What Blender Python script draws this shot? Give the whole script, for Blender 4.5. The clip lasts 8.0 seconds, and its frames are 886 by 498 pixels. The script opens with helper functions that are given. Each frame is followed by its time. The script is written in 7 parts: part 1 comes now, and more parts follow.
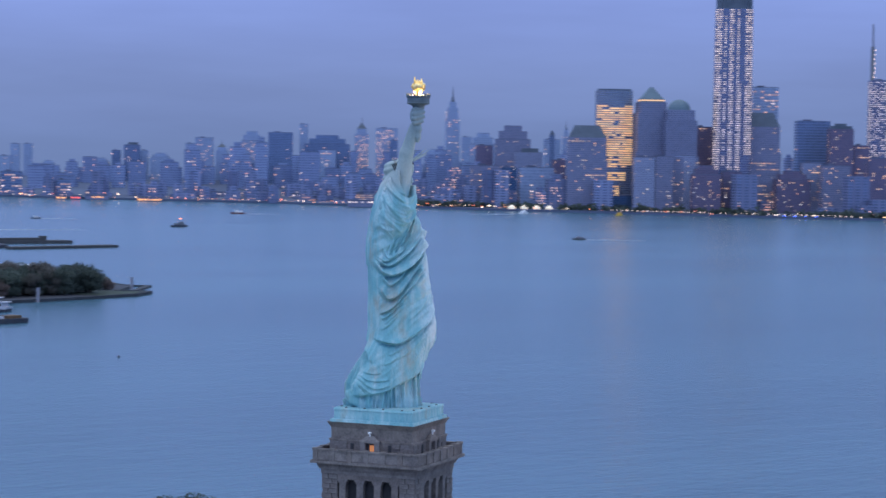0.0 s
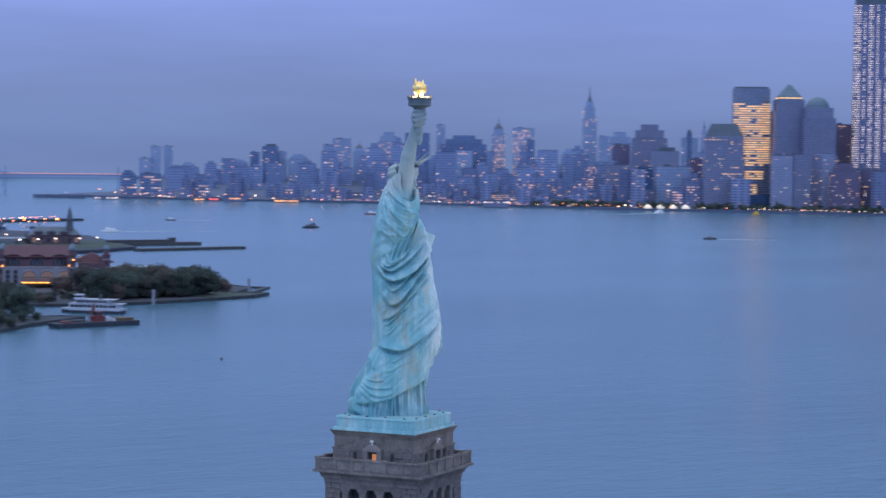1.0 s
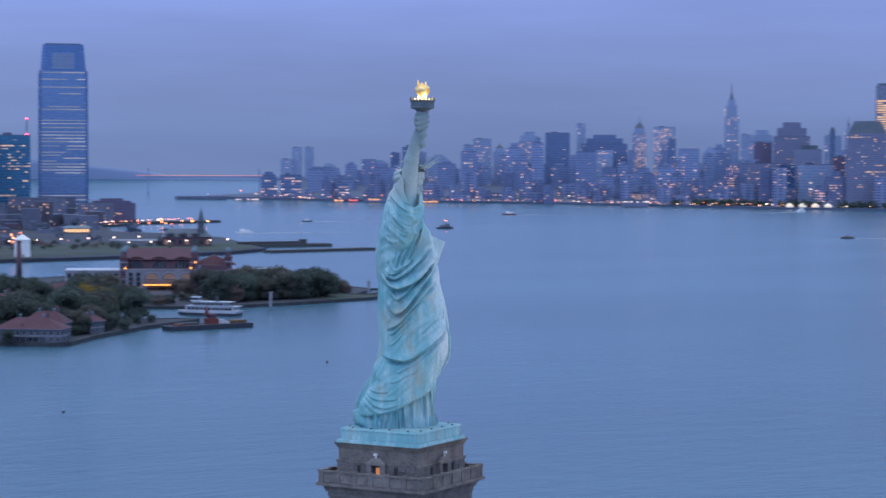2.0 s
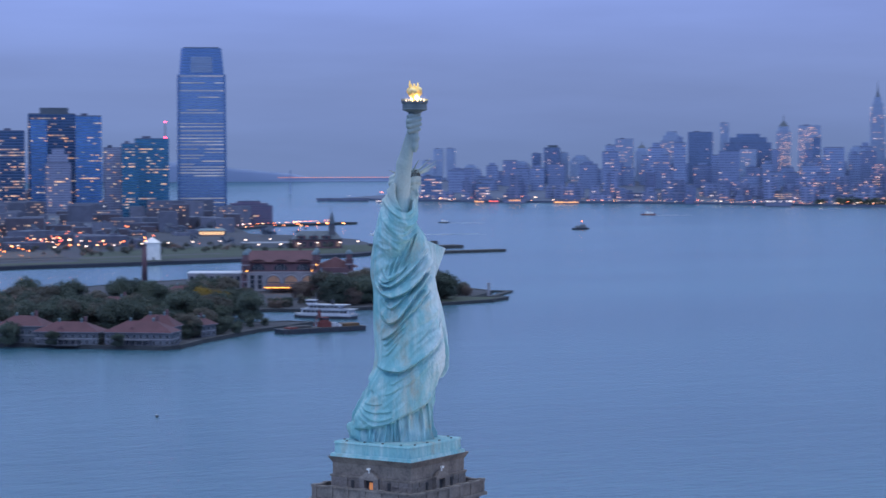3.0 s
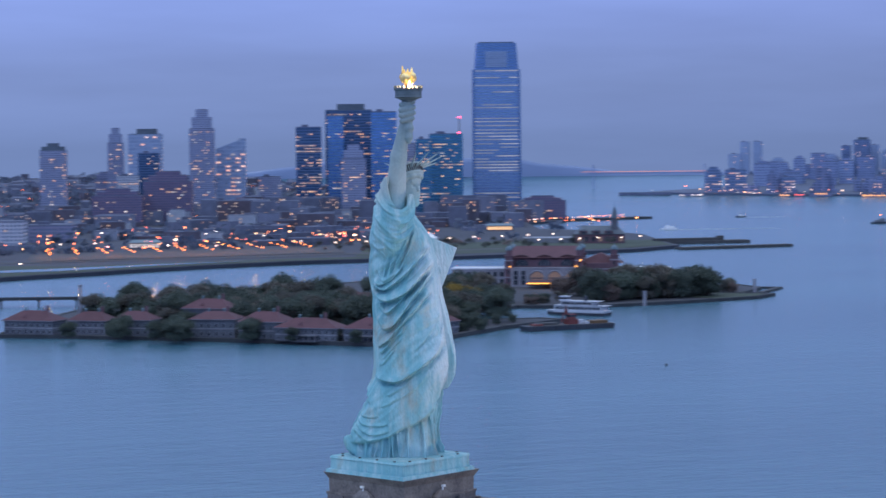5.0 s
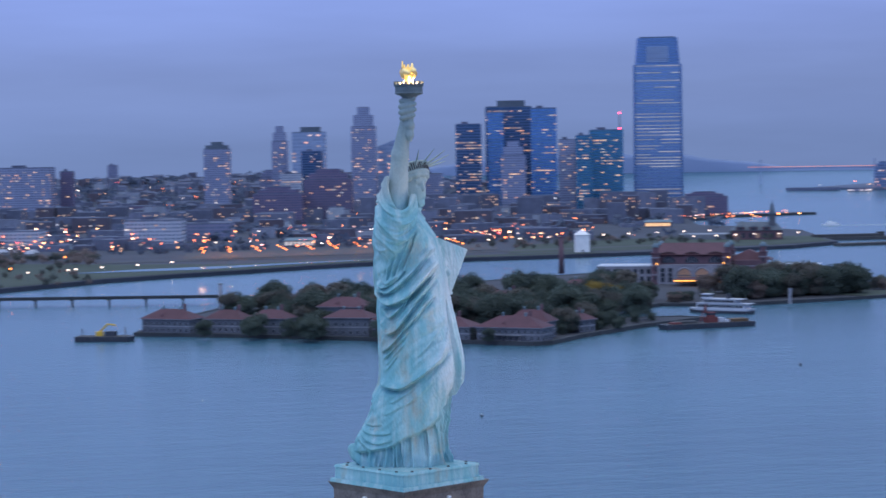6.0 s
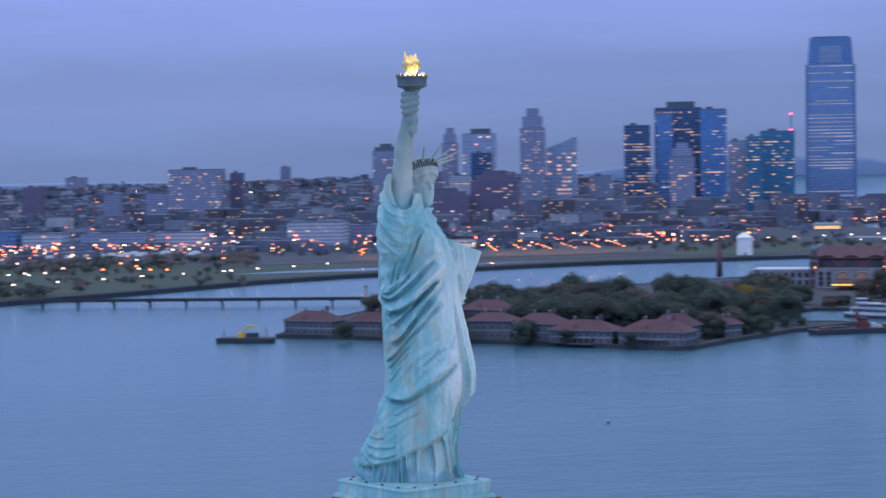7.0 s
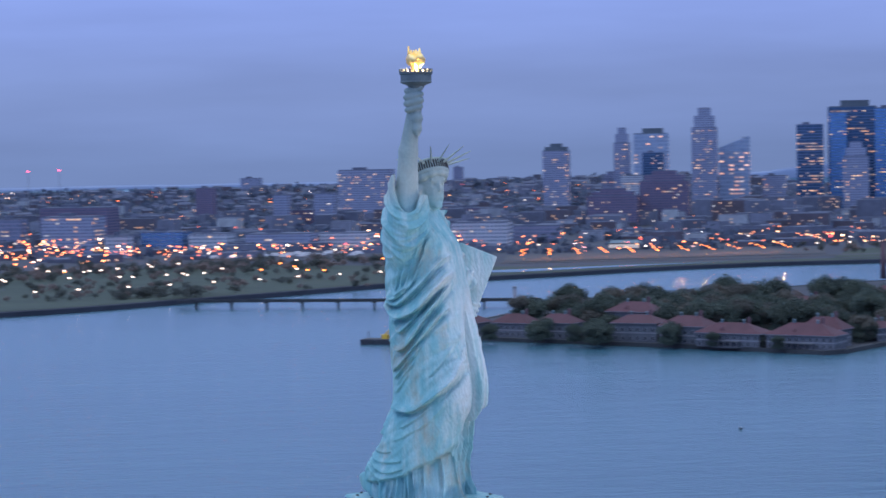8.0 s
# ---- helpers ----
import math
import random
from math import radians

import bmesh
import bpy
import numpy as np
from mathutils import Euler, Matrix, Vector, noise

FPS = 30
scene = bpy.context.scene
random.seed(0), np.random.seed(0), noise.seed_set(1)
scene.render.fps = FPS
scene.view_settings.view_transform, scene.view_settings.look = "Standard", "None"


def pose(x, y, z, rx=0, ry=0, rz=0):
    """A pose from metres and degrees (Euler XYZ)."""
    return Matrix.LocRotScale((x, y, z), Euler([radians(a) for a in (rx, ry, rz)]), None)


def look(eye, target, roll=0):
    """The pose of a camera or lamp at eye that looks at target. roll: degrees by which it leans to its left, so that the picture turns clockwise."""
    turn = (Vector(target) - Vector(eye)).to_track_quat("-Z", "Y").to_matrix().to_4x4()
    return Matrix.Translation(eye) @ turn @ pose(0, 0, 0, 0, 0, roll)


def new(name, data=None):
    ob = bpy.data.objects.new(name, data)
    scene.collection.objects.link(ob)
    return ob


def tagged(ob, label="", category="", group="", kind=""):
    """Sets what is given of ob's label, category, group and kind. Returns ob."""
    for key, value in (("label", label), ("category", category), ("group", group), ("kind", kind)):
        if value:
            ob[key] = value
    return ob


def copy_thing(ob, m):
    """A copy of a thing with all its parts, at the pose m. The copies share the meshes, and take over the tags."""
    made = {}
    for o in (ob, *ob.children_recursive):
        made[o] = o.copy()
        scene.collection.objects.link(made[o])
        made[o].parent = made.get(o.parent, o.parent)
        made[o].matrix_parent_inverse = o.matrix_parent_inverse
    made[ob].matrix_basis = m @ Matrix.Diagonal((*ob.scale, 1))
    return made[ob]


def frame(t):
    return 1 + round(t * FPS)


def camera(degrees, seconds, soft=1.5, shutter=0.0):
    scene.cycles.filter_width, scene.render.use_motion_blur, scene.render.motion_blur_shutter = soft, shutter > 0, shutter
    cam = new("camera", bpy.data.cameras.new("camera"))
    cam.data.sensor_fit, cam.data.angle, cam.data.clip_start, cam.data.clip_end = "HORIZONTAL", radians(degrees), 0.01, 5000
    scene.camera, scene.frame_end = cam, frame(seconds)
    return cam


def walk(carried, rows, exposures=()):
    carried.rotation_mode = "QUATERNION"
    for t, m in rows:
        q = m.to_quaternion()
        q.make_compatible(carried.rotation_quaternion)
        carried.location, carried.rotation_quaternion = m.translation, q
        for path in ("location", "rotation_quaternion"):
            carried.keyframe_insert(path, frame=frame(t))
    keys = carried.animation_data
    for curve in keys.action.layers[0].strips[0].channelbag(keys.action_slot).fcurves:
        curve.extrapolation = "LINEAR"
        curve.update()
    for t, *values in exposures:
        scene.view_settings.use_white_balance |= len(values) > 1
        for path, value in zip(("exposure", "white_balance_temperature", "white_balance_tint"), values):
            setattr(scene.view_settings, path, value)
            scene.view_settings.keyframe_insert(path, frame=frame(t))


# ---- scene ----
cam = camera(23.1, 8.0, 1.65, shutter=0.65)
PATH = [
    (0, (-173.91, -239.10, 86.24), (-113.25, -159.70, 82.27), 0.98),
    (0.5, (-164.55, -242.33, 86.53), (-106.58, -160.95, 82.52), 0.80),
    (1, (-154.94, -245.17, 86.91), (-99.76, -161.87, 82.84), 0.62),
    (1.5, (-144.77, -246.99, 87.28), (-92.49, -161.84, 83.16), 0.43),
    (3, (-112.19, -247.25, 87.98), (-69.04, -157.13, 83.87), -0.15),
    (3.5, (-100.78, -245.32, 88.02), (-60.88, -153.73, 83.90), -0.36),
    (4, (-89.85, -243.65, 87.91), (-53.26, -150.68, 83.75), -0.46),
    (5.5, (-58.43, -239.24, 87.37), (-32.94, -142.65, 83.03), -0.69),
    (6, (-48.06, -236.80, 87.42), (-26.49, -139.26, 83.08), -0.91),
    (6.5, (-37.57, -232.56, 86.98), (-20.05, -134.21, 82.78), -0.94),
    (7, (-27.36, -226.34, 86.56), (-14.00, -127.33, 82.45), -0.92),
    (7.5, (-17.88, -220.55, 86.28), (-8.66, -121.05, 82.23), -0.96),
    (8, (-8.86, -216.71, 86.28), (-3.83, -116.91, 82.31), -1.01),
]
walk(cam, [(t, look(eye, target, roll)) for t, eye, target, roll in PATH])

# ---- light: overcast dusk, a broad blue sky, the monument's own floodlights ----
world = bpy.data.worlds.new("dusk_sky")
scene.world = world
world.use_nodes = True
wn = world.node_tree.nodes
wl = world.node_tree.links
wn.clear()
w_out = wn.new("ShaderNodeOutputWorld")
w_bg = wn.new("ShaderNodeBackground")
w_sky = wn.new("ShaderNodeTexSky")
w_sky.sky_type = "NISHITA"
w_sky.sun_disc = False
w_sky.sun_elevation = radians(1.5)
w_sky.sun_rotation = radians(255)
w_sky.altitude = 100
w_sky.dust_density = 3.0
w_co = wn.new("ShaderNodeTexCoord")
w_sep = wn.new("ShaderNodeSeparateXYZ")
w_ramp = wn.new("ShaderNodeValToRGB")      # cloud deck: hazy slate at the horizon, violet above, brighter overhead
w_ramp.color_ramp.interpolation = "EASE"
for pos, col in ((0.0, (0.120, 0.208, 0.450)), (0.50, (0.163, 0.236, 0.465)), (0.512, (0.188, 0.268, 0.540)), (0.545, (0.244, 0.351, 0.800)),
                 (0.62, (0.311, 0.457, 0.980)), (0.75, (0.704, 1.037, 1.750)), (1.0, (1.106, 1.677, 2.600))):
    e = w_ramp.color_ramp.elements.new(pos)
    e.color = (*col, 1)
w_ramp.color_ramp.elements.remove(w_ramp.color_ramp.elements[0])
w_ramp.color_ramp.elements.remove(w_ramp.color_ramp.elements[-1])
w_half = wn.new("ShaderNodeMath")
w_half.operation = "MULTIPLY_ADD"
w_half.inputs[1].default_value, w_half.inputs[2].default_value = 0.5, 0.5
w_map = wn.new("ShaderNodeMapping")
w_map.inputs["Scale"].default_value = (2.2, 2.2, 16)
w_noise = wn.new("ShaderNodeTexNoise")
w_noise.inputs["Scale"].default_value, w_noise.inputs["Detail"].default_value = 2.2, 4
w_noise.inputs["Roughness"].default_value = 0.55
w_cl = wn.new("ShaderNodeMapRange")
w_cl.inputs["From Min"].default_value, w_cl.inputs["From Max"].default_value = 0.3, 0.75
w_cl.inputs["To Min"].default_value, w_cl.inputs["To Max"].default_value = 0.90, 1.08
w_west = wn.new("ShaderNodeMath")       # the sky is brighter towards the west, where the sun has set
w_west.operation = "MULTIPLY_ADD"
w_west.inputs[1].default_value, w_west.inputs[2].default_value = -0.20, 1.11
w_both = wn.new("ShaderNodeMath")
w_both.operation = "MULTIPLY"
w_mul = wn.new("ShaderNodeVectorMath")
w_mul.operation = "SCALE"
w_add = wn.new("ShaderNodeMixRGB")
w_add.blend_type = "ADD"
w_add.inputs[0].default_value = 0.02
wl.new(w_co.outputs["Generated"], w_sep.inputs[0])
wl.new(w_sep.outputs["Z"], w_half.inputs[0])
wl.new(w_half.outputs[0], w_ramp.inputs[0])
wl.new(w_co.outputs["Generated"], w_map.inputs[0])
wl.new(w_map.outputs[0], w_noise.inputs["Vector"])
wl.new(w_noise.outputs["Fac"], w_cl.inputs["Value"])
wl.new(w_ramp.outputs[0], w_mul.inputs[0])
wl.new(w_sep.outputs["X"], w_west.inputs[0])
wl.new(w_west.outputs[0], w_both.inputs[0])
wl.new(w_cl.outputs[0], w_both.inputs[1])
wl.new(w_both.outputs[0], w_mul.inputs["Scale"])
wl.new(w_mul.outputs[0], w_add.inputs[1])
wl.new(w_sky.outputs[0], w_add.inputs[2])
wl.new(w_add.outputs[0], w_bg.inputs[0])
wl.new(w_bg.outputs[0], w_out.inputs[0])
w_bg.inputs[1].default_value = 1.0

sun_data = bpy.data.lights.new("veiled_sun", "SUN")
sun_data.energy, sun_data.angle, sun_data.color = 0.12, radians(60), (0.72, 0.84, 1.0)
sun = new("veiled_sun", sun_data)
sun.matrix_world = look((0, 0, 500), (-0.15 * -500, 0.6 * 500, 180))


def floodlight(x, y, z, target, watts, cone, colour, radius=3.0):
    d = bpy.data.lights.new("monument_floodlight", "SPOT")
    d.energy, d.color, d.spot_size, d.spot_blend, d.shadow_soft_size = watts, colour, radians(cone), 0.9, radius
    new("monument_floodlight", d).matrix_world = look((x, y, z), target)


floodlight(100, -45, 9, (1, -1, 76), 270000, 26, (1.0, 0.84, 0.84), 9.0)
floodlight(20, -105, 9, (0, 0, 74), 85000, 28, (0.90, 1.0, 1.0), 9.0)
floodlight(-90, -30, 9, (-1, 0, 72), 70000, 28, (0.80, 1.0, 1.0), 9.0)



def sodium(e, n):
    d = bpy.data.lights.new("sodium_light", "POINT")
    d.energy, d.color, d.shadow_soft_size, d.specular_factor = 6500, (1.0, 0.30, 0.09), 0.6, 0.05
    new("sodium_light", d).location = (e, n, 8.5)


# lamps on the torch gallery light the gilded flame from below
for a in (20, 140, 260):
    d = bpy.data.lights.new("torch_lamp", "POINT")
    d.energy, d.color, d.shadow_soft_size = 420, (1.0, 0.66, 0.30), 0.15
    new("torch_lamp", d).location = (-0.35 + 1.0 * math.cos(radians(a)), -6.1 + 1.0 * math.sin(radians(a)), 95.4)

# the car park by the shore: eleven short rows of sodium lamps
PARK_ROWS = [(148 + 23.5 * k, 1572 + 5.5 * k) for k in range(11)]
for e, n in PARK_ROWS:
    sodium(e + 4, n + 50)

# ---- materials ----


def nodes(name, rough=0.7, metal=0.0):
    m = bpy.data.materials.new(name)
    m.use_nodes = True
    t = m.node_tree
    b = t.nodes["Principled BSDF"]
    b.inputs["Roughness"].default_value, b.inputs["Metallic"].default_value = rough, metal
    return m, t, b


def add(t, kind, **inputs):
    n = t.nodes.new(kind)
    for k, v in inputs.items():
        n.inputs[k.replace("_", " ")].default_value = v
    return n


def maths(t, op, a, b=None):
    n = t.nodes.new("ShaderNodeMath")
    n.operation = op
    for i, v in enumerate((a, b)):
        if v is None:
            continue
        if isinstance(v, (int, float)):
            n.inputs[i].default_value = v
        else:
            t.links.new(v, n.inputs[i])
    return n.outputs[0]


def ramp(t, fac, stops):
    r = t.nodes.new("ShaderNodeValToRGB")
    els = r.color_ramp.elements
    els[0].position, els[0].color = stops[0][0], (*stops[0][1], 1)
    els[1].position, els[1].color = stops[-1][0], (*stops[-1][1], 1)
    for p, c in stops[1:-1]:
        els.new(p).color = (*c, 1)
    t.links.new(fac, r.inputs[0])
    return r.outputs[0]


def mixed(t, fac, a, b, mode="MIX"):
    n = t.nodes.new("ShaderNodeMixRGB")
    n.blend_type = mode
    for i, v in enumerate((fac, a, b)):
        if isinstance(v, (int, float)):
            n.inputs[i].default_value = v
        elif isinstance(v, tuple):
            n.inputs[i].default_value = (*v, 1)
        else:
            t.links.new(v, n.inputs[i])
    return n.outputs[0]


def tex_noise(t, scale, detail=4, rough=0.55, stretch=None):
    co = t.nodes.new("ShaderNodeTexCoord").outputs["Object"]
    if stretch:
        mp = add(t, "ShaderNodeMapping", Scale=stretch)
        t.links.new(co, mp.inputs[0])
        co = mp.outputs[0]
    n = add(t, "ShaderNodeTexNoise", Scale=scale, Detail=detail, Roughness=rough)
    t.links.new(co, n.inputs["Vector"])
    return n.outputs["Fac"]


def bump(t, b, height, strength, distance):
    n = add(t, "ShaderNodeBump", Strength=strength, Distance=distance)
    t.links.new(height, n.inputs["Height"])
    t.links.new(n.outputs[0], b.inputs["Normal"])


def plain(name, dark, light, scale=1.0, rough=0.8, metal=0.0, relief=0.0, random_tint=0.0, stretch=None):
    """A matt surface that varies between two tones at a coarse and a fine scale."""
    m, t, b = nodes(name, rough, metal)
    f = maths(t, "ADD", maths(t, "MULTIPLY", tex_noise(t, scale, 5, 0.6, stretch), 0.65), maths(t, "MULTIPLY", tex_noise(t, scale * 7, 3, 0.5, stretch), 0.35))
    c = ramp(t, f, ((0.32, dark), (0.68, light)))
    if random_tint:
        r = t.nodes.new("ShaderNodeObjectInfo").outputs["Random"]
        c = mixed(t, random_tint, c, ramp(t, r, ((0.0, (0.5, 0.42, 0.36)), (0.5, (0.75, 0.75, 0.72)), (1.0, (0.9, 0.95, 1.0)))), "MULTIPLY")
    t.links.new(c, b.inputs["Base Color"])
    if relief:
        bump(t, b, f, 0.6, relief)
    return m


def glow(name, colour, strength):
    m, t, b = nodes(name, 0.5)
    b.inputs["Base Color"].default_value = (*[min(1, c) for c in colour], 1)
    b.inputs["Emission Color"].default_value = (*colour, 1)
    b.inputs["Emission Strength"].default_value = strength
    return m


def glow_varied(name, stops, low, high):
    """Lit windows and lamps: colour and strength differ from one piece to the next."""
    m, t, b = nodes(name, 0.5)
    r = t.nodes.new("ShaderNodeNewGeometry").outputs["Random Per Island"]
    b.inputs["Base Color"].default_value = (0.4, 0.35, 0.3, 1)
    t.links.new(ramp(t, r, stops), b.inputs["Emission Color"])
    r2 = maths(t, "FRACT", maths(t, "MULTIPLY", r, 37.7))
    t.links.new(maths(t, "ADD", maths(t, "MULTIPLY", maths(t, "POWER", r2, 2.0), high - low), low), b.inputs["Emission Strength"])
    return m


def facade(name, wall, glass, bay, floor, open_w, open_h, mirror=0.5, tint=0.35, islands=False, vary=1.0):
    """A wall with a regular grid of unlit, sky-reflecting window bays, metre-true in the object's own space."""
    m, t, b = nodes(name, 0.7)
    sep = t.nodes.new("ShaderNodeSeparateXYZ")
    t.links.new(t.nodes.new("ShaderNodeTexCoord").outputs["Object"], sep.inputs[0])
    u = maths(t, "DIVIDE", maths(t, "ADD", sep.outputs[0], sep.outputs[1]), bay)
    v = maths(t, "DIVIDE", sep.outputs[2], floor)
    hit = maths(t, "MULTIPLY", maths(t, "LESS_THAN", maths(t, "FRACT", u), open_w), maths(t, "LESS_THAN", maths(t, "FRACT", v), open_h))
    cell = t.nodes.new("ShaderNodeCombineXYZ")
    t.links.new(maths(t, "FLOOR", u), cell.inputs[0])
    t.links.new(maths(t, "FLOOR", v), cell.inputs[1])
    wn_ = t.nodes.new("ShaderNodeTexWhiteNoise")
    t.links.new(cell.outputs[0], wn_.inputs["Vector"])
    pane = maths(t, "ADD", maths(t, "MULTIPLY", wn_.outputs["Value"], 0.5), maths(t, "MULTIPLY", tex_noise(t, 0.02, 3), 0.5))
    g = mixed(t, pane, tuple((1 - 0.35 * vary) * c for c in glass), tuple((1 + 0.3 * vary) * c for c in glass))
    w = mixed(t, tex_noise(t, 0.05, 4), tuple(0.75 * c for c in wall), tuple(1.2 * c for c in wall))
    w = mixed(t, tint, w, ramp(t, t.nodes.new("ShaderNodeNewGeometry").outputs["Random Per Island"] if islands else t.nodes.new("ShaderNodeObjectInfo").outputs["Random"], ((0.0, (0.62, 0.6, 0.66)), (0.5, (0.85, 0.85, 0.85)), (1.0, (1.1, 1.1, 1.1)))), "MULTIPLY")
    t.links.new(mixed(t, hit, w, g), b.inputs["Base Color"])
    t.links.new(maths(t, "ADD", maths(t, "MULTIPLY", hit, -0.5), 0.75), b.inputs["Roughness"])
    t.links.new(maths(t, "MULTIPLY", hit, mirror), b.inputs["Metallic"])
    return m


def mixed_walls(name, stops, single=False):
    """Walls of many small houses: each one its own tone."""
    m, t, b = nodes(name, 0.85)
    r = t.nodes.new("ShaderNodeObjectInfo").outputs["Random"] if single else t.nodes.new("ShaderNodeNewGeometry").outputs["Random Per Island"]
    c = mixed(t, 0.6, ramp(t, r, stops), ramp(t, tex_noise(t, 0.12, 4), ((0.3, (0.5, 0.5, 0.5)), (0.7, (1, 1, 1)))), "MULTIPLY")
    t.links.new(c, b.inputs["Base Color"])
    return m


GLASS_DARK = facade("dark_glass_facade", (0.055, 0.095, 0.17), (0.065, 0.135, 0.26), 3.0, 3.9, 0.86, 0.72, 0.7)
GLASS_BLUE = facade("blue_glass_facade", (0.11, 0.20, 0.37), (0.13, 0.30, 0.58), 2.8, 4.0, 0.88, 0.74, 0.85)
GLASS_SKY = facade("pale_blue_glass_facade", (0.19, 0.28, 0.44), (0.225, 0.355, 0.56), 2.8, 4.0, 0.92, 0.80, 0.9, 0.1, False, 0.3)
GLASS_HEAD = facade("deep_blue_glass_facade", (0.10, 0.17, 0.31), (0.12, 0.22, 0.40), 2.8, 4.0, 0.92, 0.80, 0.8, 0.1, False, 0.3)
LOUVRE = plain("pale_blue_louvre", (0.20, 0.27, 0.42), (0.26, 0.34, 0.50), 0.2, 0.6)
GLASS_TEAL = facade("teal_glass_facade", (0.055, 0.15, 0.24), (0.07, 0.24, 0.39), 3.0, 4.0, 0.86, 0.72, 0.8)
# stone, concrete and brick tones lean blue, haze painted into them
STONE = facade("grey_stone_facade", (0.185, 0.195, 0.29), (0.155, 0.19, 0.31), 3.4, 3.8, 0.62, 0.60, 0.25)
CONCRETE = facade("pale_concrete_facade", (0.235, 0.265, 0.38), (0.18, 0.225, 0.36), 3.6, 3.2, 0.60, 0.55, 0.3)
BRICK = facade("brown_brick_facade", (0.140, 0.106, 0.172), (0.105, 0.13, 0.225), 3.4, 3.2, 0.55, 0.58, 0.25)
# haze over the far city is put into these facade colours
HAZY = facade("far_haze_grey_facade", (0.25, 0.32, 0.46), (0.28, 0.37, 0.54), 5.0, 6.0, 0.6, 0.6, 0.35)
HAZY_DARK = facade("far_haze_dark_facade", (0.13, 0.18, 0.31), (0.145, 0.215, 0.36), 5.0, 6.0, 0.8, 0.7, 0.5)
HAZY_MID = facade("crowded_city_haze_facade", (0.185, 0.22, 0.36), (0.165, 0.215, 0.36), 4.5, 5.0, 0.6, 0.55, 0.4, 1.0, True)
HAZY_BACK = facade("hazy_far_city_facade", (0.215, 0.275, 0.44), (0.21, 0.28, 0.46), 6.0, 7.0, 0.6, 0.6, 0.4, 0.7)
UNFINISHED = facade("unfinished_tower_facade", (0.17, 0.185, 0.29), (0.17, 0.21, 0.33), 6.0, 4.6, 0.8, 0.75, 0.85)
GOLDEN = facade("glass_with_warm_reflection_facade", (0.20, 0.22, 0.28), (0.22, 0.28, 0.38), 3.2, 4.2, 0.85, 0.7, 0.8)
PALE = facade("pale_render_facade", (0.40, 0.44, 0.52), (0.16, 0.20, 0.30), 4.2, 3.6, 0.55, 0.5, 0.3)
ROOF = plain("flat_roof_felt", (0.060, 0.072, 0.115), (0.125, 0.142, 0.215), 0.05, 0.9)
DARK_ROOF = plain("dark_metal_roof", (0.05, 0.07, 0.10), (0.10, 0.13, 0.17), 0.05, 0.5)
SLATE = plain("blue_grey_slate", (0.050, 0.072, 0.100), (0.080, 0.108, 0.142), 0.2, 0.6)
COPPER_ROOF = plain("green_copper_roof", (0.085, 0.14, 0.18), (0.125, 0.19, 0.23), 0.05, 0.6)
WARM_STOPS = ((0.0, (1.0, 0.36, 0.10)), (0.5, (1.0, 0.52, 0.22)), (0.85, (1.0, 0.68, 0.42)), (1.0, (0.85, 0.86, 0.95)))
LIT = glow_varied("warm_lit_window", WARM_STOPS, 0.12, 1.25)
LIT_FAR = glow_varied("far_lit_window", ((0.0, (1.0, 0.36, 0.18)), (0.7, (1.0, 0.56, 0.40)), (1.0, (1.0, 0.8, 0.78))), 0.25, 1.35)
LIT_WHITE = glow_varied("white_work_lights", ((0.0, (1.0, 0.72, 0.66)), (1.0, (1.0, 0.84, 0.90))), 0.4, 1.25)
LIT_GOLD = glow_varied("golden_lit_floor", ((0.0, (1.0, 0.46, 0.13)), (1.0, (1.0, 0.60, 0.24))), 0.55, 1.15)
LIT_COOL = glow_varied("cool_lit_floor", ((0.0, (1.0, 0.80, 0.66)), (1.0, (0.85, 0.86, 1.0))), 0.10, 0.48)
LAMP_WARM = glow("sodium_lamp", (1.0, 0.24, 0.04), 9)
LAMP_WHITE = glow("white_lamp", (1.0, 0.72, 0.58), 5.5)
LAMP_RED = glow("red_aviation_light", (1.0, 0.05, 0.12), 10)
LAMPS_FAR = glow_varied("far_lamp_glow", ((0.0, (1.0, 0.16, 0.08)), (0.25, (1.0, 0.32, 0.1)), (0.6, (1.0, 0.55, 0.28)), (1.0, (1.0, 0.85, 0.75))), 0.6, 6.5)
LAMPS_MIXED = glow_varied("street_light_glow", ((0.0, (1.0, 0.14, 0.03)), (0.55, (1.0, 0.26, 0.05)), (0.78, (1.0, 0.48, 0.2)), (0.93, (1.0, 0.85, 0.75)), (1.0, (1.0, 0.05, 0.05))), 3, 16)
GRANITE = plain("weathered_granite", (0.088, 0.078, 0.078), (0.280, 0.242, 0.225), 0.6, 0.85, 0, 0.03, 0.35)
GRANITE_JOINT = plain("granite_backing", (0.05, 0.05, 0.052), (0.085, 0.08, 0.08), 0.6, 0.9)
# near-black paint stands for shade in the loggia and openings
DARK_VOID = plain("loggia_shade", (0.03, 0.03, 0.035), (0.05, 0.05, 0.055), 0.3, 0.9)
ROOF_TILE = plain("red_roof_tile", (0.066, 0.026, 0.038), (0.108, 0.043, 0.059), 0.15, 0.8, 0, 0.05, 0.3)
# stucco, seawall and soil colours below are blued in place of haze
STUCCO = plain("grey_stucco", (0.060, 0.068, 0.092), (0.126, 0.140, 0.172), 0.12, 0.85, 0, 0, 0.2)
PALE_STONE = plain("pale_limestone", (0.17, 0.17, 0.20), (0.30, 0.30, 0.34), 0.12, 0.85)
BRICK_RED = plain("dark_red_brick", (0.088, 0.050, 0.066), (0.145, 0.082, 0.100), 0.2, 0.85)
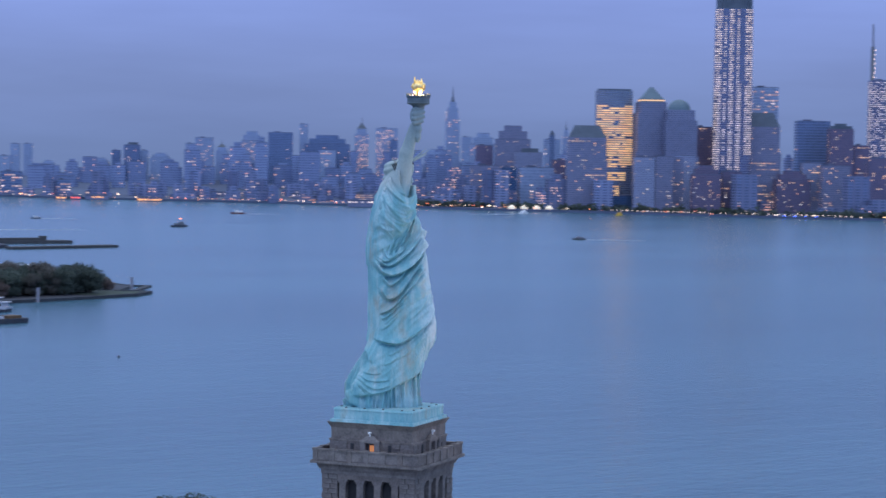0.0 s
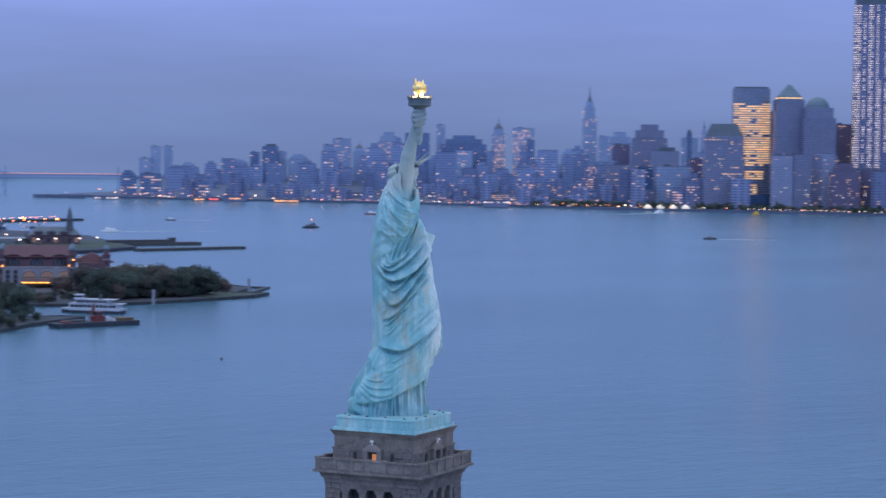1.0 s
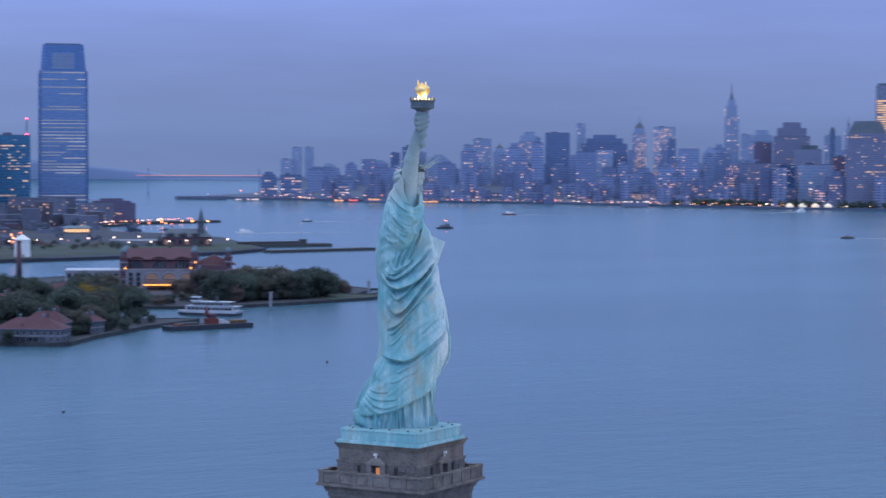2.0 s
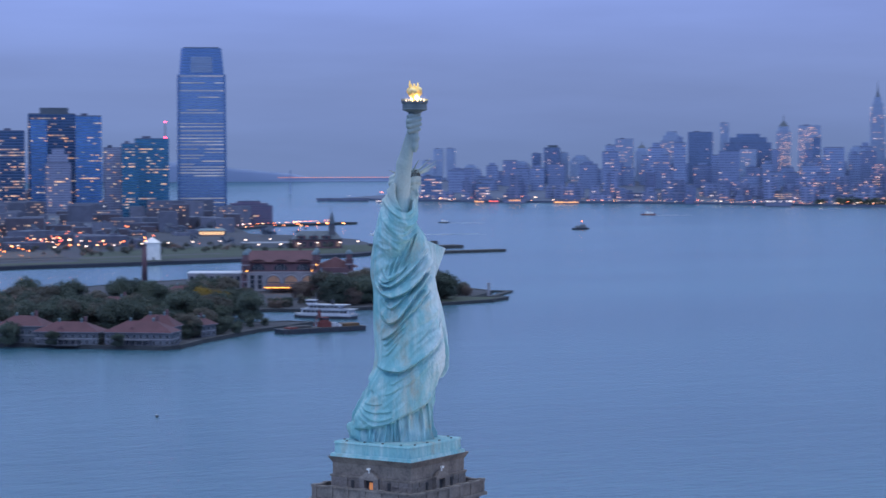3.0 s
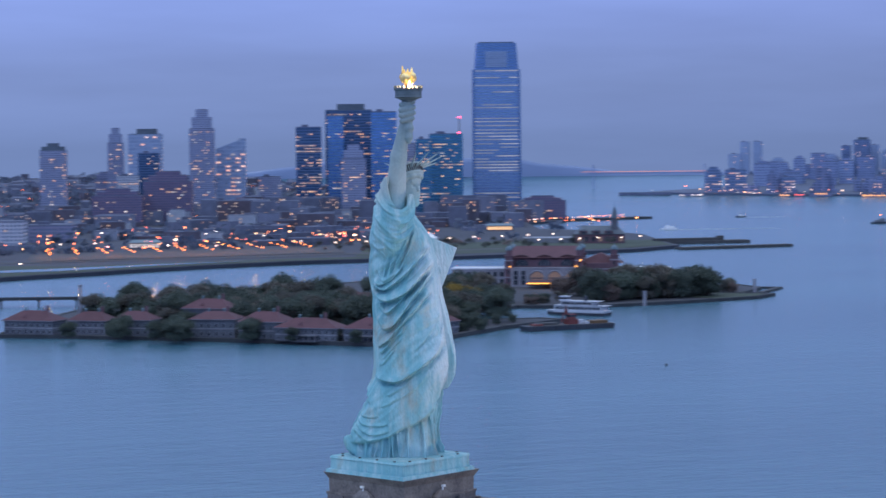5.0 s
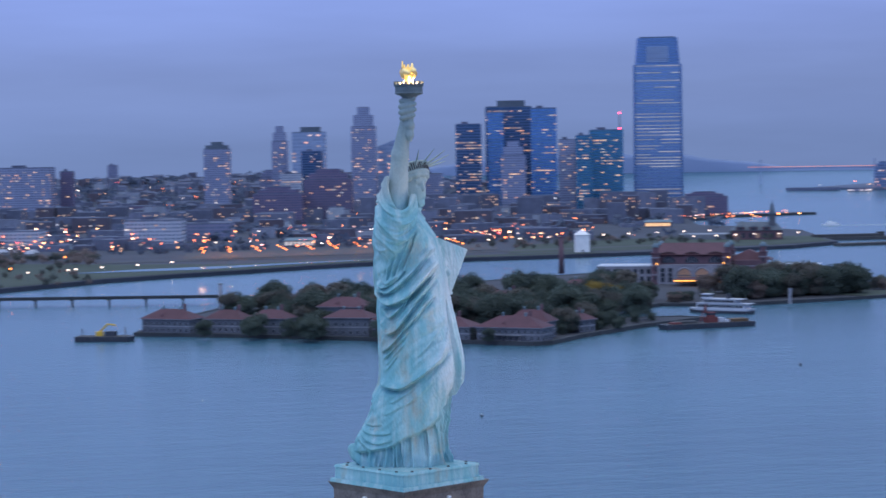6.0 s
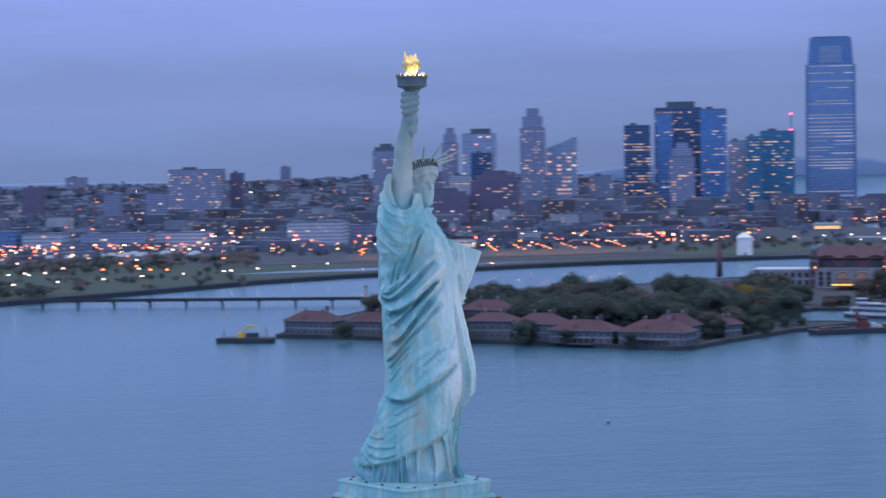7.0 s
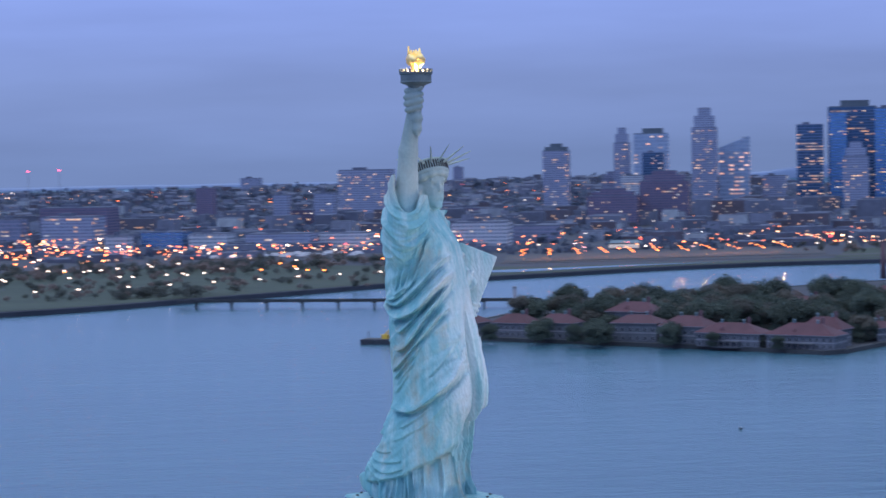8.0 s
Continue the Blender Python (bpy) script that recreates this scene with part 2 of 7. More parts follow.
WINDOW_DARK = plain("dark_pane", (0.02, 0.025, 0.035), (0.05, 0.06, 0.08), 0.3, 0.2)
SEAWALL = plain("seawall_stone", (0.022, 0.026, 0.034), (0.052, 0.058, 0.068), 0.15, 0.9)
GRASS = plain("lawn", (0.021, 0.035, 0.025), (0.042, 0.060, 0.040), 0.02, 0.95)
CITY_GROUND = plain("paved_city_ground", (0.022, 0.027, 0.042), (0.044, 0.050, 0.074), 0.01, 0.9)
# far shore ground lightened towards blue, haze painted into its colour
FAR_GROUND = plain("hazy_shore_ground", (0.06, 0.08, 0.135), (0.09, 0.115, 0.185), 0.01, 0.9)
DIRT = plain("island_soil", (0.022, 0.026, 0.038), (0.046, 0.050, 0.066), 0.06, 0.95)
ASPHALT = plain("asphalt", (0.036, 0.037, 0.043), (0.062, 0.064, 0.072), 0.05, 0.9)
WHITE_PAINT = plain("white_paint", (0.62, 0.63, 0.65), (0.82, 0.82, 0.82), 0.2, 0.5)
NAVY = plain("dark_hull_paint", (0.02, 0.025, 0.04), (0.045, 0.05, 0.07), 0.2, 0.5)
RUST_RED = plain("red_oxide_paint", (0.11, 0.025, 0.025), (0.19, 0.045, 0.042), 0.3, 0.6)
YELLOW = plain("yellow_crane_paint", (0.55, 0.33, 0.03), (0.75, 0.48, 0.06), 0.3, 0.5)
TIMBER = plain("wet_timber", (0.036, 0.037, 0.042), (0.080, 0.082, 0.088), 0.3, 0.9)
BARK = plain("bark", (0.04, 0.032, 0.025), (0.08, 0.065, 0.05), 0.8, 0.95)
FOAM = plain("wake_foam", (0.35, 0.40, 0.45), (0.65, 0.70, 0.75), 0.08, 0.6)
STEEL = plain("grey_steel", (0.12, 0.13, 0.15), (0.22, 0.23, 0.25), 0.2, 0.5, 0.3)
# town wall tones carry a blue cast painted in for haze
TOWN_STOPS = ((0.0, (0.100, 0.080, 0.105)), (0.3, (0.100, 0.112, 0.165)), (0.6, (0.135, 0.152, 0.225)), (0.85, (0.185, 0.205, 0.29)), (1.0, (0.38, 0.42, 0.48)))
CITY_LIGHT_WALLS = mixed_walls("mixed_town_walls", TOWN_STOPS)
TOWN_WALL = mixed_walls("town_house_wall", TOWN_STOPS, True)
# near-sky blue paints the haze on the far ridges and bridge
HILL_FAR = plain("far_haze_blue", (0.18, 0.235, 0.37), (0.22, 0.28, 0.43), 0.002, 1.0)


def leaves(name, dark, light):
    """Foliage: each spray its own tone, with some light passing through it."""
    m, t, b = nodes(name, 0.75)
    r = t.nodes.new("ShaderNodeNewGeometry").outputs["Random Per Island"]
    o = t.nodes.new("ShaderNodeObjectInfo").outputs["Random"]
    c = mixed(t, 0.62, ramp(t, r, ((0.0, dark), (1.0, light))), ramp(t, o, ((0.0, dark), (0.6, light), (1.0, tuple(1.4 * v for v in light)))))
    t.links.new(c, b.inputs["Base Color"])
    thin = t.nodes.new("ShaderNodeBsdfTranslucent")
    t.links.new(c, thin.inputs["Color"])
    both = t.nodes.new("ShaderNodeMixShader")
    both.inputs[0].default_value = 0.42
    out = next(n for n in t.nodes if n.type == "OUTPUT_MATERIAL")
    t.links.new(b.outputs[0], both.inputs[1])
    t.links.new(thin.outputs[0], both.inputs[2])
    t.links.new(both.outputs[0], out.inputs["Surface"])
    return m


LEAF_GREEN = leaves("green_foliage", (0.047, 0.066, 0.060), (0.082, 0.109, 0.091))
LEAF_MIXED = leaves("turning_foliage", (0.074, 0.078, 0.074), (0.137, 0.129, 0.112))
LEAF_RUST = leaves("autumn_foliage", (0.095, 0.081, 0.085), (0.182, 0.142, 0.131))
# street foliage is lightened and blued to paint the haze on it
LEAF_TOWN = leaves("haze_tinted_street_foliage", (0.075, 0.100, 0.152), (0.110, 0.138, 0.205))
LEAF_PARK = leaves("park_foliage", (0.057, 0.070, 0.069), (0.105, 0.116, 0.106))
LEAF_YELLOW = leaves("yellow_foliage", (0.112, 0.081, 0.020), (0.263, 0.181, 0.040))


def copper():
    """Verdigris sheet: mint green, paler and browner streaks running down, greyer towards the weathered head and arm,
    shade painted darker up the raised arm, faint sheet seams.
    """
    m, t, b = nodes("verdigris_copper", 0.62)
    big = tex_noise(t, 0.16, 5, 0.6)
    streak = tex_noise(t, 0.9, 5, 0.62, (1.0, 1.0, 0.12))
    fine = tex_noise(t, 3.5, 4, 0.6)
    c = ramp(t, big, ((0.25, (0.09, 0.30, 0.36)), (0.5, (0.19, 0.43, 0.48)), (0.72, (0.40, 0.58, 0.62))))
    c = mixed(t, maths(t, "MULTIPLY", ramp(t, streak, ((0.46, (0, 0, 0)), (0.66, (1, 1, 1)))), 0.42), c, (0.60, 0.68, 0.69))
    stain = ramp(t, tex_noise(t, 0.30, 5, 0.65, (1, 1, 0.45)), ((0.54, (0, 0, 0)), (0.68, (1, 1, 1))))
    c = mixed(t, maths(t, "MULTIPLY", stain, 0.72), c, (0.33, 0.31, 0.25))
    sep = t.nodes.new("ShaderNodeSeparateXYZ")
    t.links.new(t.nodes.new("ShaderNodeTexCoord").outputs["Object"], sep.inputs[0])
    high = add(t, "ShaderNodeMapRange", From_Min=28.6, From_Max=30.6, To_Min=0.0, To_Max=0.72)
    t.links.new(sep.outputs[2], high.inputs["Value"])
    c = mixed(t, high.outputs[0], c, (0.40, 0.42, 0.40))
    # raised arm darkens upwards, its shade put into the colour
    arm = add(t, "ShaderNodeMapRange", From_Min=32.5, From_Max=37.5, To_Min=0.0, To_Max=0.70)
    t.links.new(maths(t, "ADD", sep.outputs[2], maths(t, "MULTIPLY", maths(t, "SUBTRACT", streak, 0.5), 8.0)), arm.inputs["Value"])
    c = mixed(t, arm.outputs[0], c, (0.17, 0.23, 0.26))
    # the front of the robe grades to a chalky white, broken by streaks
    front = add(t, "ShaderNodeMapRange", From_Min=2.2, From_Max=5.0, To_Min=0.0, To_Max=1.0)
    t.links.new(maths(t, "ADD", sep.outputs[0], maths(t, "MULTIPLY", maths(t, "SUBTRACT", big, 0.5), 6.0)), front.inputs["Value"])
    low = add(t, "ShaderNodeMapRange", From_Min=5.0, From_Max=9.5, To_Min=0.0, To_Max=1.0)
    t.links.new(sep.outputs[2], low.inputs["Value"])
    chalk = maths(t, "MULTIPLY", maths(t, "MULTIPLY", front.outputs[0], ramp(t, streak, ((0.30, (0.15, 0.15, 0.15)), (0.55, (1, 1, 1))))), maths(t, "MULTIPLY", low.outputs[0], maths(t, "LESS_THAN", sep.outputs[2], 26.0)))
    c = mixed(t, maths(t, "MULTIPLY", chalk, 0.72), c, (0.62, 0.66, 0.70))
    # seams of the copper sheets
    row = maths(t, "FRACT", maths(t, "DIVIDE", sep.outputs[2], 2.6))
    col = maths(t, "FRACT", maths(t, "DIVIDE", maths(t, "ADD", sep.outputs[0], maths(t, "MULTIPLY", maths(t, "FLOOR", maths(t, "DIVIDE", sep.outputs[2], 2.6)), 0.9)), 2.1))
    seam = maths(t, "MAXIMUM", maths(t, "LESS_THAN", row, 0.03), maths(t, "LESS_THAN", col, 0.04))
    c = mixed(t, maths(t, "MULTIPLY", seam, 0.08), c, (0.10, 0.22, 0.24))
    c = mixed(t, 0.3, c, ramp(t, fine, ((0.3, (0.5, 0.6, 0.6)), (0.7, (1, 1, 1)))), "MULTIPLY")
    t.links.new(c, b.inputs["Base Color"])
    # small creases of the beaten sheet, running down and across the cloth, fading out on the bare arm and head
    slant = t.nodes.new("ShaderNodeCombineXYZ")
    t.links.new(maths(t, "ADD", maths(t, "MULTIPLY", sep.outputs[0], 1.5), maths(t, "MULTIPLY", sep.outputs[2], 0.55)), slant.inputs[0])
    t.links.new(maths(t, "MULTIPLY", sep.outputs[1], 1.5), slant.inputs[1])
    t.links.new(maths(t, "MULTIPLY", sep.outputs[2], 0.30), slant.inputs[2])
    crease = add(t, "ShaderNodeTexNoise", Scale=1.0, Detail=3, Roughness=0.55, Distortion=0.6)
    t.links.new(slant.outputs[0], crease.inputs["Vector"])
    ridge = maths(t, "ABSOLUTE", maths(t, "SUBTRACT", crease.outputs["Fac"], 0.5))
    cloth = add(t, "ShaderNodeMapRange", From_Min=26.5, From_Max=30.0, To_Min=1.0, To_Max=0.0)
    t.links.new(sep.outputs[2], cloth.inputs["Value"])
    bump(t, b, maths(t, "ADD", maths(t, "MULTIPLY", maths(t, "MULTIPLY", ridge, cloth.outputs[0]), 3.2), maths(t, "MULTIPLY", fine, 0.25)), 0.45, 0.20)
    return m


COPPER = copper()
BRONZE = plain("dark_torch_bronze", (0.055, 0.08, 0.10), (0.12, 0.16, 0.185), 0.8, 0.6)


def gilded():
    m, t, b = nodes("gilded_flame", 0.28, 0.9)
    t.links.new(ramp(t, tex_noise(t, 1.2, 3), ((0.3, (0.85, 0.50, 0.12)), (0.7, (1.0, 0.78, 0.35)))), b.inputs["Base Color"])
    # faint emission stands in for lamp light falling on the gold
    b.inputs["Emission Color"].default_value = (1.0, 0.62, 0.25, 1)
    b.inputs["Emission Strength"].default_value = 0.16
    return m


GILT = gilded()


def water():
    m, t, b = nodes("harbour_water", 0.16)
    co = t.nodes.new("ShaderNodeTexCoord").outputs["Object"]
    turn = add(t, "ShaderNodeMapping", Rotation=(0, 0, radians(-20)), Scale=(0.6, 1.5, 1))
    t.links.new(co, turn.inputs[0])
    swell = add(t, "ShaderNodeTexNoise", Scale=0.055, Detail=6, Roughness=0.62)
    ripple = add(t, "ShaderNodeTexNoise", Scale=0.22, Detail=4, Roughness=0.6)
    patch = add(t, "ShaderNodeTexNoise", Scale=0.0035, Detail=3, Roughness=0.5)
    for n in (swell, ripple, patch):
        t.links.new(turn.outputs[0], n.inputs["Vector"])
    t.links.new(ramp(t, patch.outputs["Fac"], ((0.3, (0.038, 0.106, 0.154)), (0.7, (0.050, 0.130, 0.184)))), b.inputs["Base Color"])
    t.links.new(maths(t, "ADD", maths(t, "MULTIPLY", patch.outputs["Fac"], 0.10), 0.15), b.inputs["Roughness"])
    b.inputs["IOR"].default_value = 1.33
    h = maths(t, "ADD", swell.outputs["Fac"], maths(t, "MULTIPLY", ripple.outputs["Fac"], 0.35))
    n = add(t, "ShaderNodeBump", Strength=0.40, Distance=2.2)
    t.links.new(h, n.inputs["Height"])
    t.links.new(n.outputs[0], b.inputs["Normal"])
    return m


WATER = water()

# ---- building blocks ----
CX, CY, EYE_Z, REACH, RIM = -145.0, -245.0, 87.0, 4000.0, 4850.0


def spot(e, n, z=0.0):
    """Place and scale of a point of the map. Beyond 4 km the distance is drawn in, at one angle from the harbour, so that the far shore stays within reach."""
    d = math.hypot(e - CX, n - CY)
    if d <= REACH:
        return e, n, z, 1.0
    k = (REACH + (RIM - REACH) * (1 - math.exp(-(d - REACH) / 2500.0))) / d
    return CX + (e - CX) * k, CY + (n - CY) * k, EYE_Z + (z - EYE_Z) * k, k


class Geo:
    """Collects quads, boxes, prisms and cones into one mesh."""

    def __init__(self):
        self.v, self.f = [], []

    def poly(self, pts):
        i = len(self.v)
        self.v += pts
        self.f.append(tuple(range(i, i + len(pts))))
        return self

    def prism(self, ring, z0, z1, top_scale=1.0, shift=(0, 0), cap=True):
        """ring: counter-clockwise (x, y); tapers about its middle."""
        n, i = len(ring), len(self.v)
        mx, my = sum(p[0] for p in ring) / n, sum(p[1] for p in ring) / n
        self.v += [(x, y, z0) for x, y in ring]
        self.v += [(mx + (x - mx) * top_scale + shift[0], my + (y - my) * top_scale + shift[1], z1) for x, y in ring]
        self.f += [(i + a, i + (a + 1) % n, i + n + (a + 1) % n, i + n + a) for a in range(n)]
        if cap:
            self.f += [tuple(range(i + n, i + 2 * n)), tuple(reversed(range(i, i + n)))]
        return self

    def box(self, x, y, z0, z1, hx, hy, turn=0.0, top_scale=1.0):
        c, s = math.cos(radians(turn)), math.sin(radians(turn))
        ring = [(x + a * hx * c - b * hy * s, y + a * hx * s + b * hy * c) for a, b in ((-1, -1), (1, -1), (1, 1), (-1, 1))]
        return self.prism(ring, z0, z1, top_scale)

    def tube(self, x, y, z0, z1, r0, r1=None, n=12):
        r1 = r0 if r1 is None else r1
        ring = [(x + r0 * math.cos(2 * math.pi * a / n), y + r0 * math.sin(2 * math.pi * a / n)) for a in range(n)]
        return self.prism(ring, z0, z1, max(r1 / r0, 0.001))

    def beam(self, a, b, r, n=5):
        a, b = Vector(a), Vector(b)
        q = (b - a).to_track_quat("Z", "Y")
        i = len(self.v)
        for p in (a, b):
            self.v += [tuple(p + q @ Vector((r * math.cos(2 * math.pi * k / n), r * math.sin(2 * math.pi * k / n), 0))) for k in range(n)]
        self.f += [(i + k, i + (k + 1) % n, i + n + (k + 1) % n, i + n + k) for k in range(n)]
        self.f += [tuple(reversed(range(i, i + n))), tuple(range(i + n, i + 2 * n))]
        return self

    def hip(self, x, y, z0, z1, hx, hy, turn=0.0, ridge=0.45):
        """A hipped roof whose ridge runs along x."""
        c, s = math.cos(radians(turn)), math.sin(radians(turn))
        def w(a, b, z):
            return (x + a * c - b * s, y + a * s + b * c, z)
        i = len(self.v)
        self.v += [w(-hx, -hy, z0), w(hx, -hy, z0), w(hx, hy, z0), w(-hx, hy, z0), w(-hx * ridge, 0, z1), w(hx * ridge, 0, z1)]
        self.f += [(i, i + 1, i + 5, i + 4), (i + 1, i + 2, i + 5), (i + 2, i + 3, i + 4, i + 5), (i + 3, i, i + 4), (i + 3, i + 2, i + 1, i)]
        return self

    def mesh(self, name, material):
        me = bpy.data.meshes.new(name)
        me.from_pydata(self.v, [], self.f)
        me.materials.append(material)
        return me

    def make(self, name, material, parent=None, label="", smooth=False):
        me = self.mesh(name, material)
        if smooth:
            me.polygons.foreach_set("use_smooth", [True] * len(me.polygons))
        ob = new(name, me)
        if parent is not None:
            ob.parent = parent
        if label:
            ob["label"] = label
        return ob


def structure(ob, label="", category=""):
    return tagged(ob, label, category, "", "structure")


def lit_windows(geo, hx, hy, z0, z1, share, floor, bay, band=0.0):
    """Lit panes on the four sides of a box, 0.2 m proud; with band, whole runs of a floor are lit together."""
    for side in range(4):
        along, off = (hx, hy) if side % 2 == 0 else (hy, hx)
        count = max(1, int(2 * along / bay))
        step = 2 * along / count
        z = z0 + floor
        while z < z1 - floor:
            run = random.random() < band
            start, stop = sorted((random.random(), random.random()))
            for k in range(count):
                inside = start < k / count < stop
                if random.random() < (0.85 if run and inside else share * (0.5 if band else 1.0)):
                    a, b2 = -along + step * (k + 0.12), -along + step * (k + 0.88)
                    q = []
                    for p, zz in ((a, z + 0.3 * floor), (b2, z + 0.3 * floor), (b2, z + 0.7 * floor), (a, z + 0.7 * floor)):
                        x, y = ((p, -off - 0.2), (off + 0.2, p), (-p, off + 0.2), (-off - 0.2, -p))[side]
                        q.append((x, y, zz))
                    geo.poly(q)
            z += floor
    return geo


def tower(name, e, n, w, h, skin, share, crown, label, turn=None, depth=None):
    """A building of the skyline: walls, roof, crown and lit panes."""
    west = e < 1500
    turn = turn if turn is not None else (-14.0 if west else -36.0)
    far = skin in (HAZY, HAZY_DARK)
    x, y, z, k = spot(e, n, 0.0)
    wide = w / 1.04
    hx, hy = wide / 2, (depth or min(max(0.75 * wide, 18), 40)) / 2
    turn_m = pose(x, y, z, 0, 0, turn) @ Matrix.Diagonal((k, k, k, 1))
    g, r, tiers, caps = Geo(), Geo(), [], []
    top = h
    if crown == "step":
        g.box(0, 0, 0, h * 0.82, hx, hy)
        tiers = [Geo().box(0, 0, h * 0.82, h * 0.93, hx * 0.8, hy * 0.8), Geo().box(0, 0, h * 0.93, h, hx * 0.5, hy * 0.5)]
        r.box(0, 0, h * 0.82 + 0.01, h * 0.82 + 0.9, hx * 0.97, hy * 0.97)
        caps = [Geo().box(0, 0, h + 0.01, h + 0.8, hx * 0.46, hy * 0.46)]
        top = h * 0.82
    elif crown == "mansard":
        g.box(0, 0, 0, h * 0.6, hx, hy)
        tiers = [Geo().box(0, 0, h * 0.6, h * 0.86, hx * 0.92, hy * 0.92)]
        r.box(0, 0, h * 0.86, h, hx * 0.92, hy * 0.92, 0, 0.66)
        top = h * 0.86
    elif crown == "pyramid":
        g.box(0, 0, 0, h * 0.82, hx, hy)
        tiers = [Geo().box(0, 0, h * 0.82, h * 0.9, hx * 0.7, hy * 0.7)]
        r.box(0, 0, h * 0.9, h, hx * 0.7, hy * 0.7, 0, 0.12)
        caps = [Geo().tube(0, 0, h, h * 1.10, 1.6, 0.4, 6)]
        top = h * 0.82
    elif crown == "sail":
        g.box(0, 0, 0, h, hx, hy)
        g.v = [(vx, vy, vz - (h * 0.14 * (hx - vx) / (2 * hx) if vz > 1 else 0)) for vx, vy, vz in g.v]
        r.box(hx * 0.75, 0, h * 0.985, h * 0.99, hx * 0.2, hy * 0.9)
        top = h * 0.86
    else:
        g.box(0, 0, 0, h, hx, hy)
        r.box(0, 0, h + 0.01, h + 1.0, hx * 0.97, hy * 0.97)
        if crown == "box":
            caps = [Geo().box(0.1 * hx, 0, h + 1.0, h + 9, hx * 0.6, hy * 0.6)]
        elif crown == "cap":
            caps = [Geo().box(0, 0, h + 1.0, h + 6, hx * 0.85, hy * 0.85), Geo().box(0, 0, h + 6, h + 11, hx * 0.45, hy * 0.45)]
        else:
            caps = [Geo().box(-0.3 * hx, 0.2 * hy, h + 1.0, h + 4, hx * 0.25, hy * 0.3)]
    body = g.make(name, skin)
    body.matrix_world = turn_m
    tagged(body, label, "building", "city skyline")
    roof_skin = DARK_ROOF if crown in ("mansard", "pyramid", "cap", "box") else ROOF
    r.make("roof", roof_skin, body)
    for piece in tiers:
        piece.make("upper_tier", skin, body)
    for piece in caps:
        piece.make("roof_house" if crown != "pyramid" else "finial", roof_skin, body)
    lw = lit_windows(Geo(), hx, hy, 0, top, share * (0.8 if far else 0.95), 6.0 if far else 3.9, 6.5 if far else 3.6, 0.0 if name.startswith("apart") else min(0.8, share * 1.8))
    if lw.f:
        tagged(lw.make("lit_window", LIT_WHITE if skin is UNFINISHED else LIT_FAR if far else LIT, body), kind="stuff")
    return body

# ---- water and land ----


def sheet(name, outline, z, material, label, category, drop=None, cuts=200.0, hills=None, kind="structure"):
    """A level piece of land from its outline on the map, cut into a grid so that it can follow the relief, with a wall down to the water."""
    bm = bmesh.new()
    bm.faces.new([bm.verts.new((e, n, 0)) for e, n in outline])
    es, ns = [p[0] for p in outline], [p[1] for p in outline]
    for lo, hi, axis in ((min(es), max(es), (1, 0, 0)), (min(ns), max(ns), (0, 1, 0))):
        c = math.ceil(lo / cuts) * cuts
        while c < hi:
            bmesh.ops.bisect_plane(bm, geom=bm.verts[:] + bm.edges[:] + bm.faces[:], dist=1e-4, plane_co=(c * axis[0], c * axis[1], 0), plane_no=axis)
            c += cuts if abs(c) < 6000 else 4 * cuts
    if drop is not None:
        rim = [e for e in bm.edges if e.is_boundary]
        made = bmesh.ops.extrude_edge_only(bm, edges=rim)["geom"]
        low = {v for v in made if isinstance(v, bmesh.types.BMVert)}
    else:
        low = set()
    for v in bm.verts:
        up = drop if v in low else z + (hills(v.co.x, v.co.y) if hills else 0)
        x, y, zz, _ = spot(v.co.x, v.co.y, up)
        v.co = (x, y, zz)
    bmesh.ops.recalc_face_normals(bm, faces=bm.faces[:])
    top = max(bm.faces, key=lambda f: f.calc_area())
    if top.normal.z < 0:
        bmesh.ops.reverse_faces(bm, faces=bm.faces[:])
    me = bpy.data.meshes.new(name)
    bm.to_mesh(me)
    bm.free()
    me.materials.append(material)
    ob = new(name, me)
    return tagged(ob, label, category, "", kind)


def harbour():
    radii = [0, 40, 120, 250, 450, 700, 1000, 1400, 1900, 2500, 3200, 4000, 4400, 4900, 5600, 6500, 8000, 9200]
    n, v, f = 96, [(CX, CY, 0.0)], []
    for r in radii[1:]:
        for a in range(n):
            t = 2 * math.pi * a / n
            v.append(spot(CX + r * math.cos(t), CY + r * math.sin(t), 0.0)[:3])
    f += [(0, 1 + a, 1 + (a + 1) % n) for a in range(n)]
    for k in range(len(radii) - 2):
        i, j = 1 + k * n, 1 + (k + 1) * n
        f += [(i + a, j + a, j + (a + 1) % n, i + (a + 1) % n) for a in range(n)]
    me = bpy.data.meshes.new("water")
    me.from_pydata(v, [], f)
    me.materials.append(WATER)
    return structure(new("water", me), "calm blue grey harbour water reaching the far shore", "water")


harbour()


def heights(e, n):
    """The wooded ridge behind the western town."""
    k = min(1.0, max(0.0, (n - 2750 - 0.15 * e) / 1700))
    side = min(1.0, max(0.0, (1500 - e) / 700))
    return (24 + 14 * min(1.0, max(0.0, (e + 200) / 600))) * k * k * (3 - 2 * k) * side + 5 * noise.noise((e * 0.002, n * 0.002, 3.1)) * k * side


